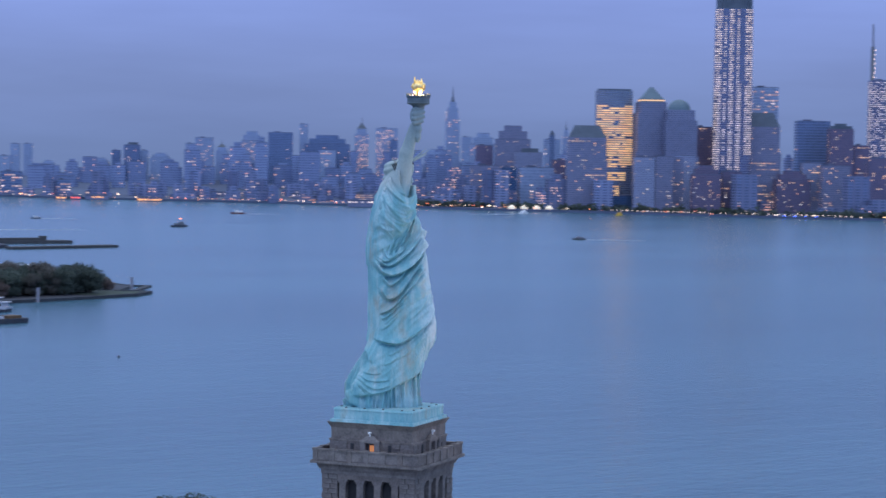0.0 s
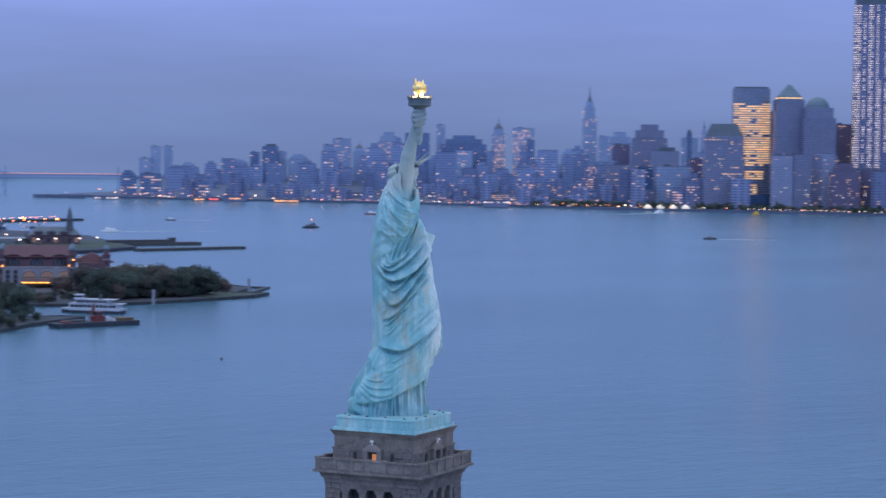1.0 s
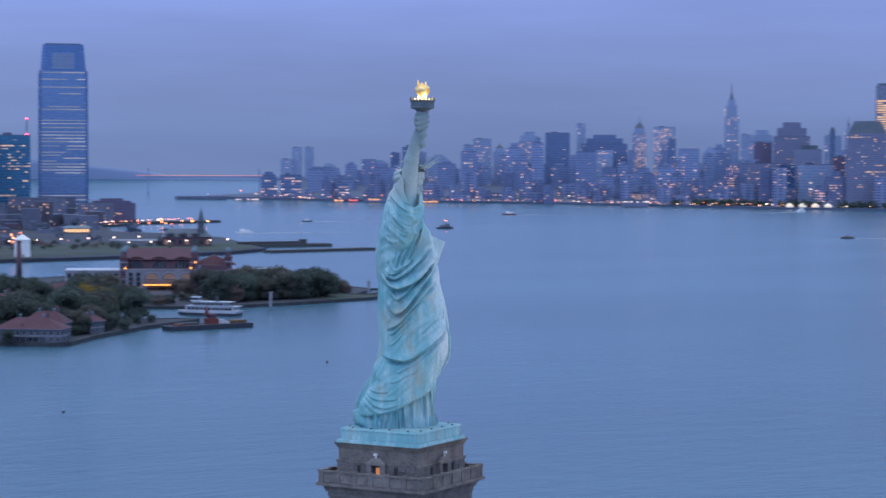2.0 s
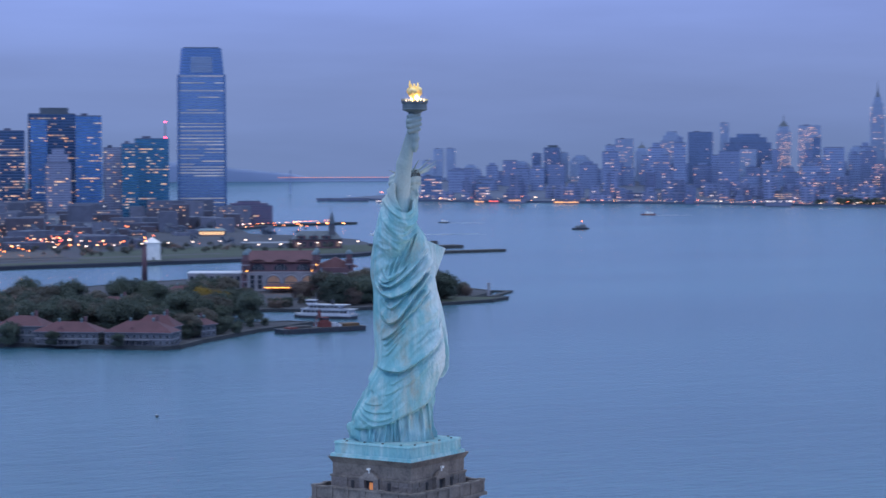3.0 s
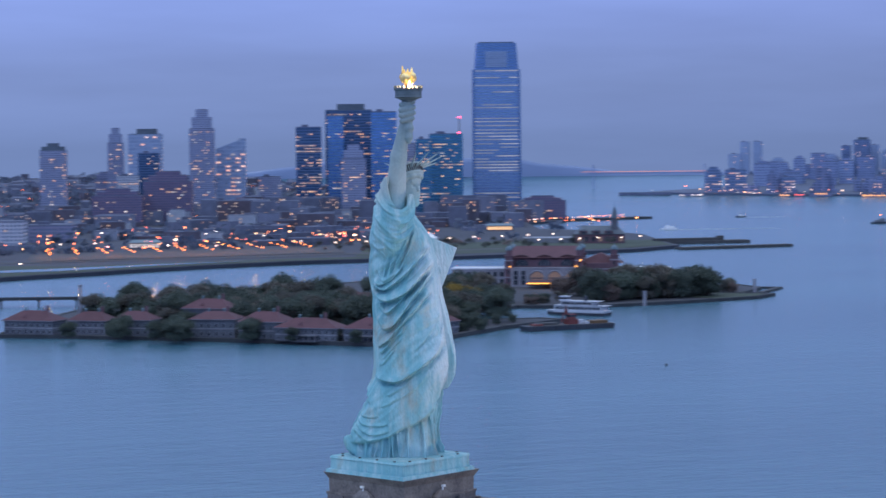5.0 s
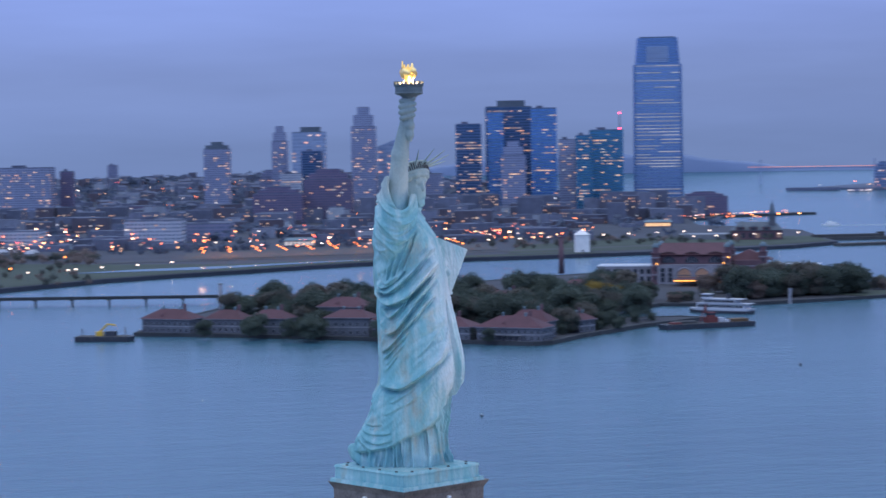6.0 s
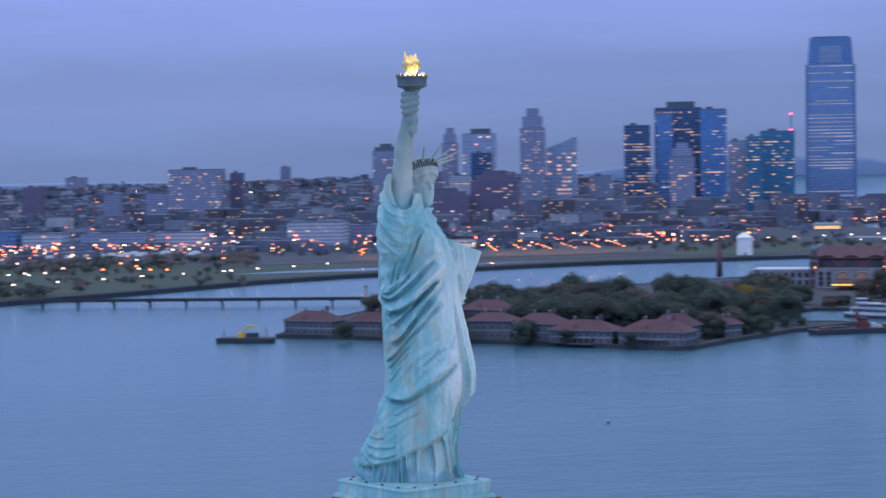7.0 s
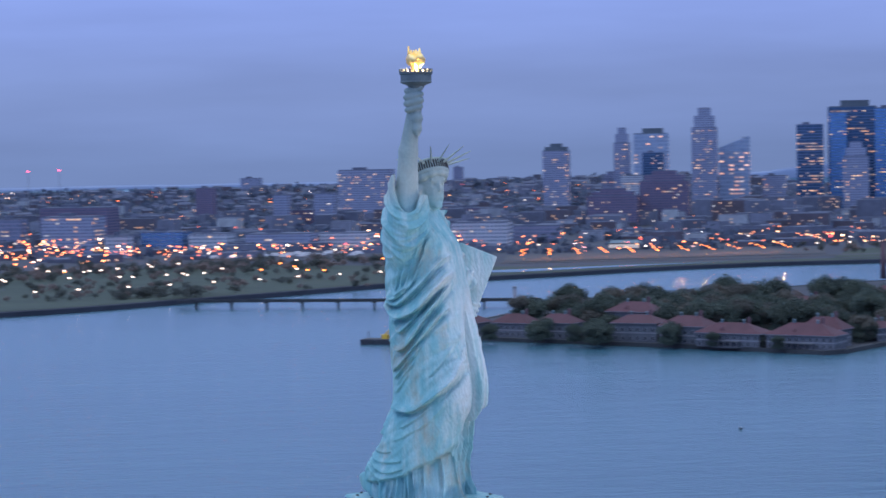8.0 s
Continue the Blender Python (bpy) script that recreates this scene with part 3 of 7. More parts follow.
WEST_SHORE = [(-5000, 760), (-747, 850), (-300, 1010), (-207, 1062), (-175, 1085), (-144, 1112), (-112, 1148), (-78, 1180), (-43, 1213), (0, 1260), (50, 1316), (110, 1362), (155, 1388), (210, 1426), (260, 1454), (340, 1484), (424, 1494), (515, 1512), (587, 1532), (666, 1562), (732, 1617), (749, 1688), (809, 1896), (800, 2036), (771, 2116), (831, 2326), (912, 2405), (972, 2555), (1023, 2725), (1076, 3295), (1101, 3994), (1175, 4694), (1100, 5300), (-5000, 5300)]
sheet("ground", WEST_SHORE, 3.0, CITY_GROUND, "low western shore with town ground and a distant ridge", "ground", -2.0, 150.0, heights)
sheet("lawn", [(-747, 857), (-300, 1016), (-209, 1067), (-177, 1090), (-146, 1117), (-114, 1153), (-80, 1185), (-45, 1218), (-2, 1265), (48, 1321), (108, 1367), (153, 1393), (208, 1431), (258, 1459), (338, 1489), (480, 1508), (470, 1530), (324, 1522), (153, 1480), (65, 1530), (-82, 1620), (-328, 1520), (-721, 1290)], 3.25, GRASS, "wide green park lawn along the shore", "lawn", None, 150.0)
sheet("inlet", [(20, 1392), (79, 1400), (131, 1405), (175, 1432), (235, 1466), (310, 1497), (225, 1480), (153, 1450), (84, 1432)], 3.5, WATER, "narrow inlet of water behind the lawn", "water", None, 150.0)
sheet("lawn", [(400, 1540), (520, 1545), (660, 1578), (728, 1624), (744, 1690), (760, 1740), (620, 1790), (455, 1700)], 3.25, GRASS, "dark grassy bank by the rail terminal", "lawn", None, 150.0)
MANHATTAN = [(3309, 1483), (2732, 2116), (2659, 2238), (2535, 2416), (2436, 2687), (2330, 2830), (2255, 3120), (2150, 3400), (2015, 3600), (1890, 3800), (1805, 4000), (1790, 4230), (1990, 4480), (2230, 4760), (3500, 7400), (4400, 9500), (9000, 9500), (9000, 1500)]
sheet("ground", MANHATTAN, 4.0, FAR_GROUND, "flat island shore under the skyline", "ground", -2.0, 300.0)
ELLIS = [(34, 842), (62, 826), (112, 790), (160, 752), (203, 713), (212, 716), (232, 742), (280, 792), (323, 824), (315, 836), (292, 837), (268, 856), (301, 901), (335, 930), (365, 915), (398, 918), (440, 928), (492, 946), (513, 965), (509, 975), (495, 977), (513, 1000), (533, 1026), (532, 1064), (499, 1057), (491, 1075), (521, 1140), (513, 1226), (426, 1265), (327, 1212), (229, 1140), (122, 1062), (63, 931)]
sheet("island_ground", ELLIS, 1.5, DIRT, "flat island of worn soil and paving inside a seawall", "ground", -2.0, 60.0)
wall = Geo()
for (a, b), (c, d) in zip(ELLIS, ELLIS[1:] + ELLIS[:1]):
    m = ((a + c) / 2, (b + d) / 2)
    ln = math.hypot(c - a, d - b)
    wall.box(m[0], m[1], 0, 1.9, ln / 2 + 0.6, 1.1, math.degrees(math.atan2(d - b, c - a)))
structure(wall.make("seawall", SEAWALL), "grey stone seawall round the island", "seawall")
sheet("lawn", [(464, 937), (491, 947), (507, 964), (498, 971), (483, 983), (448, 962)], 1.75, GRASS, "small lawn at the island tip", "lawn", None, 60.0)
LIBERTY = [(30 + 110 * math.cos(a), 35 + 140 * math.sin(a)) for a in [2 * math.pi * k / 40 for k in range(40)]]
sheet("island_ground", LIBERTY, 3.5, GRASS, "small grassy island under the monument", "ground", -2.0, 60.0)


def far_hills():
    """Hazy ridges closing the distance on every side."""
    v, f = [], []
    n = 720
    for k in range(n + 1):
        a = 2 * math.pi * k / n
        e, m = CX + 9000 * math.sin(a), CY + 9000 * math.cos(a)
        west = max(0.0, min(1.0, (a - 0.21) / 0.06)) * max(0.0, min(1.0, (0.392 - a) / 0.06)) ** 0.7
        top = 10 + 66 * west + 6 * noise.noise((math.sin(a) * 6, math.cos(a) * 6, 1.7)) + (3 + 8 * west) * (noise.noise((math.sin(a) * 60, math.cos(a) * 60, 4.2)) + 1.2 * abs(noise.noise((math.sin(a) * 260, math.cos(a) * 260, 2.2))))
        for d, z in ((0, -2), (30, top * 0.75), (90, top), (900, top * 0.9)):
            x, y, zz, _ = spot(e + d * math.sin(a), m + d * math.cos(a), z)
            v.append((x, y, zz))
    for k in range(n):
        for j in range(3):
            i = 4 * k + j
            f.append((i, i + 4, i + 5, i + 1))
    me = bpy.data.meshes.new("backdrop")
    me.from_pydata(v, [], f)
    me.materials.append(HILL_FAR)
    me.polygons.foreach_set("use_smooth", [True] * len(f))
    return structure(new("backdrop", me), "far hazy wooded ridges on the horizon", "hills")


far_hills()

# ---- the monument: pedestal ----
FACE = -59.0          # the pedestal's front, degrees from east
TOP = 53.0            # level of the statue's feet


def pedestal():
    root = new("pedestal")
    root.matrix_world = pose(-0.1, -0.1, 0, 0, 0, FACE) @ Matrix.Diagonal((1.02, 1.02, 1, 1))
    tagged(root, "weathered granite pedestal with a balcony and a colonnade", "pedestal")
    g = Geo()
    g.box(0, 0, 46.0, 48.55, 5.95, 5.95).box(0, 0, 48.55, 48.8, 6.06, 6.06).box(0, 0, 48.8, 50.3, 5.8, 5.8, 0, 1.005).box(0, 0, 50.3, 50.75, 5.85, 5.85, 0, 1.04).box(0, 0, 50.75, 51.1, 6.1, 6.1, 0, 1.03)
    g.make("attic", GRANITE, root)
    for side in range(4):
        turn = pose(0, 0, 0, 0, 0, 90 * side)
        d = Geo()
        d.box(6.15, -1.0, 46.0, 48.7, 0.3, 0.36).box(6.15, 1.0, 46.0, 48.7, 0.3, 0.36).box(6.18, 0, 48.5, 48.8, 0.36, 1.42)
        d.prism([(5.9, -1.3), (6.52, -1.3), (6.52, 1.3), (5.9, 1.3)], 48.8, 49.45, 0.4)
        o = d.make("door_surround", GRANITE, root)
        o.matrix_basis = turn
        o = Geo().box(5.99, 0, 46.0, 48.5, 0.06, 0.66).make("door", DARK_VOID, root, "dark open doorway")
        o.matrix_basis = turn
        if side == 3:
            o = Geo().box(6.04, 0.24, 46.6, 48.2, 0.05, 0.36).make("lit_doorway", LAMP_DOOR, root, "warm light inside the doorway")
            o.matrix_basis = turn
        lamp = Geo().box(6.3, 0.0, 49.4, 49.9, 0.07, 0.07).box(6.42, 0.0, 49.78, 50.0, 0.16, 0.2)
        o = lamp.make("lamp", WHITE_PAINT, root, "small white floodlight over the door")
        o.matrix_basis = turn
        # a narrow barred window beside each door
        for y in (-2.7, 2.7):
            o = Geo().box(6.0, y, 46.9, 48.3, 0.04, 0.22).make("slit_window", DARK_VOID, root, "narrow dark window")
            o.matrix_basis = turn
        # balcony parapet: recessed panels between low posts under one coping
        o = Geo().box(7.42, 0, 46.0, 47.3, 0.16, 7.5).make("parapet", GRANITE, root)
        o.matrix_basis = turn
        o = Geo().box(7.45, 0, 47.3, 47.52, 0.3, 7.72).make("coping", GRANITE, root)
        o.matrix_basis = turn
        for k in range(6):
            y = -7.3 + 14.6 * k / 6
            o = Geo().box(7.45, y, 45.95, 47.54, 0.24, 0.34).box(7.45, y, 47.54, 47.62, 0.32, 0.4).make("parapet_post", GRANITE, root)
            o.matrix_basis = turn
    # rough courses of the lower attic, broken by the doors
    course = [Geo().box(0, 0, 0, 0.58, half, 0.1, 0, 0.975).mesh("stone_block", GRANITE) for half in (0.52, 0.70)]
    for side in range(4):
        turn = pose(0, 0, 0, 0, 0, 90 * side)
        for row in range(4):
            y, k = -5.9, row
            while y < 5.0:
                half = (0.52, 0.70)[k % 2]
                if abs(y + half) > 1.35 + half and abs(abs(y + half) - 2.7) > 0.24 + half:
                    q = new("stone_block", course[k % 2])
                    q.parent = root
                    q.matrix_basis = turn @ pose(5.97 + random.uniform(-0.04, 0.03), y + half, 46.05 + 0.62 * row, 0, 0, 90 + random.uniform(-0.8, 0.8))
                y += 2 * half + 0.04
                k += 1
    c = Geo().box(0, 0, 45.55, 45.95, 7.9, 7.9).box(0, 0, 45.1, 45.55, 7.2, 7.2).box(0, 0, 44.75, 45.1, 7.05, 7.05).box(0, 0, 44.1, 44.75, 6.8, 6.8)
    c.make("cornice", GRANITE, root)
    # solid core; the shade behind the columns is in its dark colour
    Geo().box(0, 0, 30, 44.1, 5.5, 5.5).make("loggia_core", DARK_VOID, root, "core behind the columns, painted dark for shade")
    blocks = [Geo().box(0, 0, 0, 0.6, half, 0.2, 0, 0.97).mesh("stone_block", GRANITE) for half in (0.38, 0.52, 0.66)]
    for side in range(4):
        turn = pose(0, 0, 0, 0, 0, 90 * side)
        for k in range(4):
            y = -3.75 + 2.5 * k
            p = Geo().box(6.15, y, 32, 42.9, 0.44, 0.46).box(6.15, y, 42.9, 43.15, 0.52, 0.58).box(6.15, y, 43.15, 43.45, 0.58, 0.72)
            o = p.make("column", GRANITE, root)
            o.matrix_basis = turn
        o = Geo().box(6.2, 0, 43.45, 44.1, 0.52, 4.6).make("lintel", GRANITE, root)
        o.matrix_basis = turn
        for s in (-1, 1):
            o = Geo().box(5.85, s * 5.5, 30, 44.1, 0.72, 1.02).make("corner_pier", GRANITE_JOINT, root)
            o.matrix_basis = turn
            for row in range(17):
                z = 44.1 - 0.66 * (row + 1)
                split = (0, 2, 1, 0, 2)[row % 5]
                y = -1.06
                for size in ((0.38, 0.66), (0.52, 0.52), (0.66, 0.38))[split]:
                    q = new("stone_block", blocks[(0.38, 0.52, 0.66).index(size)])
                    q.parent = root
                    q.matrix_basis = turn @ pose(6.52 + 0.12 * (random.random() - 0.5), s * 5.5 + y + size, z, 0, 0, 90 + random.uniform(-1.5, 1.5))
                    y += 2 * size + 0.06
    low = Geo().box(0, 0, 24, 30, 6.9, 6.9, 0, 0.97).box(0, 0, 23, 24, 7.6, 7.6).box(0, 0, 10, 23, 10.5, 10.5, 0, 0.7).box(0, 0, 9, 10, 13.8, 13.8)
    low.make("shaft", GRANITE, root)
    return root


LAMP_DOOR = glow("doorway_light", (1.0, 0.34, 0.10), 0.26)
MONUMENT = pedestal()
star = []
for k in range(22):
    a = 2 * math.pi * k / 22
    r = 48 if k % 2 else 36
    star.append((r * math.cos(a), r * math.sin(a)))
tagged(Geo().prism(star, 3.4, 9.0, 0.97).make("fort_wall", GRANITE), "star shaped granite fort wall on the island", "fort")

# ---- the monument: statue, one mesh, about 46 m with its plinth ----


def smin(a, b, k):
    h = np.clip(0.5 + 0.5 * (b - a) / k, 0, 1)
    return b + (a - b) * h - k * h * (1 - h)


def capsule(X, Y, Z, a, b, ra, rb):
    a, b = np.array(a, np.float32), np.array(b, np.float32)
    ab = b - a
    t = np.clip(((X - a[0]) * ab[0] + (Y - a[1]) * ab[1] + (Z - a[2]) * ab[2]) / (ab @ ab), 0, 1)
    return np.sqrt((X - a[0] - t * ab[0]) ** 2 + (Y - a[1] - t * ab[1]) ** 2 + (Z - a[2] - t * ab[2]) ** 2) - (ra + (rb - ra) * t)


def ellipsoid(X, Y, Z, c, r):
    k = np.sqrt(((X - c[0]) / r[0]) ** 2 + ((Y - c[1]) / r[1]) ** 2 + ((Z - c[2]) / r[2]) ** 2)
    return (k - 1) * min(r)


def stroke(U, V, pts):
    """Distance from points of the side view to a line of folds, and the side of the line on which they lie (positive: above, for a line drawn forwards)."""
    best = np.full(U.shape, 1e9, np.float32)
    sign = np.ones(U.shape, np.float32)
    for (ax, ay), (bx, by) in zip(pts, pts[1:]):
        dx, dy = bx - ax, by - ay
        t = np.clip(((U - ax) * dx + (V - ay) * dy) / (dx * dx + dy * dy), 0, 1)
        d = np.hypot(U - ax - t * dx, V - ay - t * dy)
        near = d < best
        sign = np.where(near, np.where(dx * (V - ay) - dy * (U - ax) >= 0, 1.0, -1.0), sign)
        best = np.where(near, d, best)
    return best, sign


def rounded(pts, n=5):
    """A smooth curve through the points of a fold."""
    p = [pts[0]] + list(pts) + [pts[-1]]
    out = []
    for a, b, c, d in zip(p, p[1:], p[2:], p[3:]):
        for k in range(n):
            t = k / n
            out.append(tuple(0.5 * (2 * b[i] + (c[i] - a[i]) * t + (2 * a[i] - 5 * b[i] + 4 * c[i] - d[i]) * t * t + (3 * b[i] - a[i] - 3 * c[i] + d[i]) * t ** 3) for i in (0, 1)))
    return out + [pts[-1]]


FOLDS = (
    (((-2.7, 18.9), (-2.1, 18.1), (-1.0, 17.7), (0.2, 18.1), (1.5, 18.9), (2.7, 20.1), (4.0, 21.7), (4.5, 22.7)), .62, .50),
    (((-2.3, 19.4), (-1.4, 18.9), (-0.1, 19.6), (1.1, 20.6), (2.4, 22.0), (3.7, 23.6)), .42, .34),
    (((-2.3, 19.8), (-1.7, 19.5), (-0.5, 20.1), (0.6, 21.1)), .28, .26),
    (((-1.9, 20.8), (-1.4, 19.9), (-0.3, 20.5)), .22, .22),
    (((1.7, 25.3), (0.8, 23.2), (-0.2, 20.8)), .24, .20),
    (((0.7, 24.4), (-0.3, 22.2), (-0.9, 20.4)), .22, .20),
    (((2.1, 25.1), (1.5, 23.2), (0.7, 21.4)), .22, .20),
    (((-0.2, 23.9), (-0.9, 22.2), (-1.3, 20.6)), .18, .20),
    (((-2.1, 23.7), (-1.5, 23.5), (-0.4, 23.9), (0.9, 24.9), (2.0, 26.6)), .48, .38),
    (((-2.1, 24.4), (-0.8, 24.4), (0.7, 25.3), (1.9, 26.9)), .30, .28),
    (((-2.1, 26.2), (-1.5, 25.8), (-0.5, 26.3), (0.8, 27.1), (1.9, 28.0)), .46, .34),
    (((-2.0, 28.0), (-1.3, 26.9), (-0.5, 26.7), (0.6, 27.2), (1.8, 28.2)), .42, .32),
    (((-1.1, 28.7), (-0.5, 27.5), (0.3, 27.7), (1.5, 28.8)), .30, .24),
    (((-2.1, 15.5), (-1.4, 14.6), (-0.4, 14.9), (0.8, 16.3), (2.1, 18.1), (3.4, 19.9), (4.2, 21.4)), .50, .46),
    (((-1.8, 17.1), (-1.1, 16.3), (-0.0, 17.1), (1.5, 18.7), (2.9, 20.4)), .30, .30),
    (((-1.7, 12.7), (-0.7, 13.5), (0.5, 14.9), (2.0, 16.5), (3.5, 18.2)), .34, .36),
    (((-1.6, 11.9), (-0.6, 12.9), (0.4, 14.0), (1.4, 15.2)), .22, .26),
    (((2.3, 12.2), (3.5, 13.6), (4.6, 15.5), (5.2, 17.3)), .20, .26),
    (((4.4, 20.8), (5.1, 18.9), (5.3, 16.5), (5.0, 14.1)), .18, .24),
    (((-2.1, 8.9), (-0.9, 8.7), (0.4, 8.8), (1.9, 9.7), (3.3, 10.7), (4.6, 11.9), (5.1, 13.1)), .55, .46),
    (((-1.7, 11.9), (-1.1, 12.5), (-0.3, 13.3), (0.7, 14.1)), .22, .24),
    (((-1.5, 11.2), (-0.7, 12.1), (0.4, 13.2)), .22, .24),
    (((-1.7, 10.5), (-1.2, 11.0), (-0.4, 11.9)), .22, .24),
    (((-0.9, 7.1), (0.5, 7.9), (1.9, 9.0), (3.5, 10.4)), .20, .30),
    (((-1.6, 5.8), (0.0, 6.6), (1.9, 7.7), (3.7, 9.6)), .16, .30),
    (((-4.8, 4.4), (-4.0, 3.8), (-2.8, 3.6), (-1.4, 3.7)), .28, .26),
    (((-4.8, 3.8), (-3.8, 2.9), (-2.7, 2.6), (-1.3, 2.9)), .34, .28),
    (((-4.6, 2.8), (-3.5, 2.0), (-2.2, 2.0)), .34, .28),
    (((-4.6, 4.9), (-3.6, 4.6), (-2.4, 4.6)), .20, .22),
    (((-5.2, 3.5), (-4.8, 2.8), (-4.1, 2.0)), .22, .24),
    (((-2.7, 7.9), (-3.5, 6.6), (-4.4, 5.3)), .22, .24),
)


HEM_U = (-7, -4.1, -2.5, -1.1, 0.3, 1.7, 3.1, 4.0, 4.6, 5.2, 5.8, 6.6)
HEM_Z = (1.2, 1.6, 1.9, 2.3, 3.1, 3.6, 4.4, 5.3, 6.0, 6.6, 7.1, 7.4)


def folds_side(U, V):
    d = np.zeros(U.shape, np.float32)
    for pts, amp, width in FOLDS:
        q, s = stroke(U, V, rounded(pts))
        # full and round above the line, a sharp tuck under it
        small = 0.5 if len(pts) <= 4 and pts[0][1] < 12.8 else 1.0
        d += 1.2 * small * amp * np.where(s > 0, np.exp(-(q / width) ** 2), 2.1 * np.exp(-(q / (0.34 * width)) ** 1.5) - 1.05 * np.exp(-((q - 0.25 * width) / (0.85 * width)) ** 2))
    # fine drapery that follows the diagonal sweep of the cloak
    wob = 0.8 * np.sin(0.55 * U + 0.31 * V) + 0.5 * np.sin(0.9 * U - 0.6 * V + 1.0)
    d += np.clip((V - 9) / 9, 0.25, 1) * 0.09 * np.sin(4.3 * (0.80 * V - 0.6 * U) + 2.2 * wob) + 0.03 * np.sin(8.3 * (0.75 * V - 0.66 * U) + 3.1 * wob)
    # under the hem the robe falls in upright pleats
    hem = np.interp(U, HEM_U, HEM_Z)
    under = 1 / (1 + np.exp((V - hem) / 0.07))
    drift = U + 0.10 * V * np.sin(0.8 * U) + 0.25 * np.sin(1.3 * U + 0.4 * V)
    pl = 0.8 * np.sin(5.1 * drift) + 0.6 * np.sin(8.9 * drift + 1.1) + 0.4 * np.sin(14.0 * drift + 0.4)
    return d * (1 - under) + under * (-0.75 + 0.25 * pl)


def folds_front(W, V):
    wob = 0.6 * np.sin(0.5 * V)
    deep = np.clip((24 - V) / 8, 0, 1)
    # under its lower edge the front panel steps back to the pleats behind
    hem = np.interp(W, (-4, -0.6, 0.4, 2.5, 4), (5.5, 7.4, 7.9, 9.6, 9.2))
    under = 1 / (1 + np.exp((V - hem) / 0.07))
    return -1.05 * under + 0.42 * under * (1 - 2 * np.abs(np.sin(2.7 * W + 0.5 * np.sin(0.6 * V)))) + 0.12 * under * np.sin(11.5 * W + 0.6 * np.sin(0.5 * V)) + deep * (0.22 * np.abs(np.sin(1.55 * W + wob)) + 0.12 * np.sin(6.3 * W - 0.15 * V + 1.3)) + 0.03 * np.sin(11 * W + 0.3 * V)


def statue():
    h = 0.10
    ax = np.arange(-7.8, 8.3, h, dtype=np.float32)
    ay = np.arange(-7.2, 5.6, h, dtype=np.float32)
    az = np.arange(-0.42, 44.6, h, dtype=np.float32)
    zs = (-1, 0.1, 3.1, 4.8, 6.1, 7.5, 8.8, 10.2, 11.5, 12.9, 15.5, 18.2, 20.2, 22.2, 23.6, 24.9, 26.2, 27.2, 28.4, 29.6, 30.6, 31.6)
    back = (-6.5, -6.5, -6.4, -5.2, -4.4, -3.5, -2.8, -2.6, -2.6, -2.7, -2.7, -2.8, -3.2, -3.2, -3.0, -2.8, -2.5, -2.3, -2.0, -1.6, -0.8, 0.0)
    front = (5.1, 5.1, 5.0, 5.1, 5.0, 5.2, 5.9, 6.05, 6.0, 5.8, 5.3, 4.75, 4.5, 4.15, 3.9, 3.5, 2.6, 1.8, 1.2, 1.0, 0.9, 0.8)
    half = (4.3, 4.3, 4.2, 4.2, 4.2, 4.2, 4.2, 4.2, 4.3, 4.3, 4.2, 4.1, 4.2, 4.2, 4.2, 4.2, 3.9, 3.2, 2.2, 1.3, 0.9, 0.8)
    b, f_, w_ = (np.interp(az, zs, c).astype(np.float32) for c in (back, front, half))
    ker = np.ones(7, np.float32) / 7
    b, f_, w_ = (np.convolve(np.pad(c, 3, mode="edge"), ker, "valid") for c in (b, f_, w_))
    cx, rx = (b + f_) / 2, (f_ - b) / 2
    X, Y, Z = ax[:, None, None], ay[None, :, None], az[None, None, :]
    p = 2.5
    rel = (np.abs((X - cx) / rx) ** p + np.abs((Y - 0.1) / w_) ** p) ** (1 / p)
    D = (rel - 1) * np.minimum(rx, w_)
    U2, V2 = np.meshgrid(ax, az, indexing="ij")
    side = folds_side(U2, V2)[:, None, :]
    W2, V3 = np.meshgrid(ay, az, indexing="ij")
    fr = folds_front(W2, V3)[None, :, :]
    D = np.maximum(D, Z - 31.3)

    def into(lo, hi, fn, k):
        i = [slice(max(0, int((l - a[0]) / h) - 1), int((u - a[0]) / h) + 2) for l, u, a in zip(lo, hi, (ax, ay, az))]
        sub = D[i[0], i[1], i[2]]
        val = fn(ax[i[0]][:, None, None], ay[i[1]][None, :, None], az[i[2]][None, None, :])
        D[i[0], i[1], i[2]] = smin(sub, val, k) if k > 0 else np.minimum(sub, val)

    # cloth heaped on the shoulder and hanging behind the raised arm, and the draped left arm
    into((-4, -6, 22), (3, 0.5, 33), lambda x, y, z: smin(capsule(x, y, z, (-0.8, -2.0, 24.6), (-0.5, -2.7, 27.6), 2.2, 1.75), capsule(x, y, z, (-0.9, -2.4, 27.2), (-0.6, -2.7, 29.9), 1.3, 0.75), 0.5), 0.5)
    into((-1, 0, 17), (7, 5.6, 29), lambda x, y, z: smin(capsule(x, y, z, (0.2, 3.0, 26.8), (1.6, 3.7, 21.6), 1.5, 1.25), capsule(x, y, z, (1.6, 3.7, 21.6), (3.9, 3.6, 20.7), 1.2, 0.55), 0.5), 0.5)
    # the folds push the cloth out or in, by how far it looks to the side or ahead
    gx, gy, gz = np.gradient(D, h)
    nrm = np.sqrt(gx * gx + gy * gy + gz * gz) + 1e-6
    lean = np.clip(np.abs(gy) / nrm * 1.5 - 0.15, 0, 1)
    del gx, gy, gz, nrm
    D = D - (lean * side + (1 - lean) * fr * np.clip((30 - Z) / 3, 0, 1))
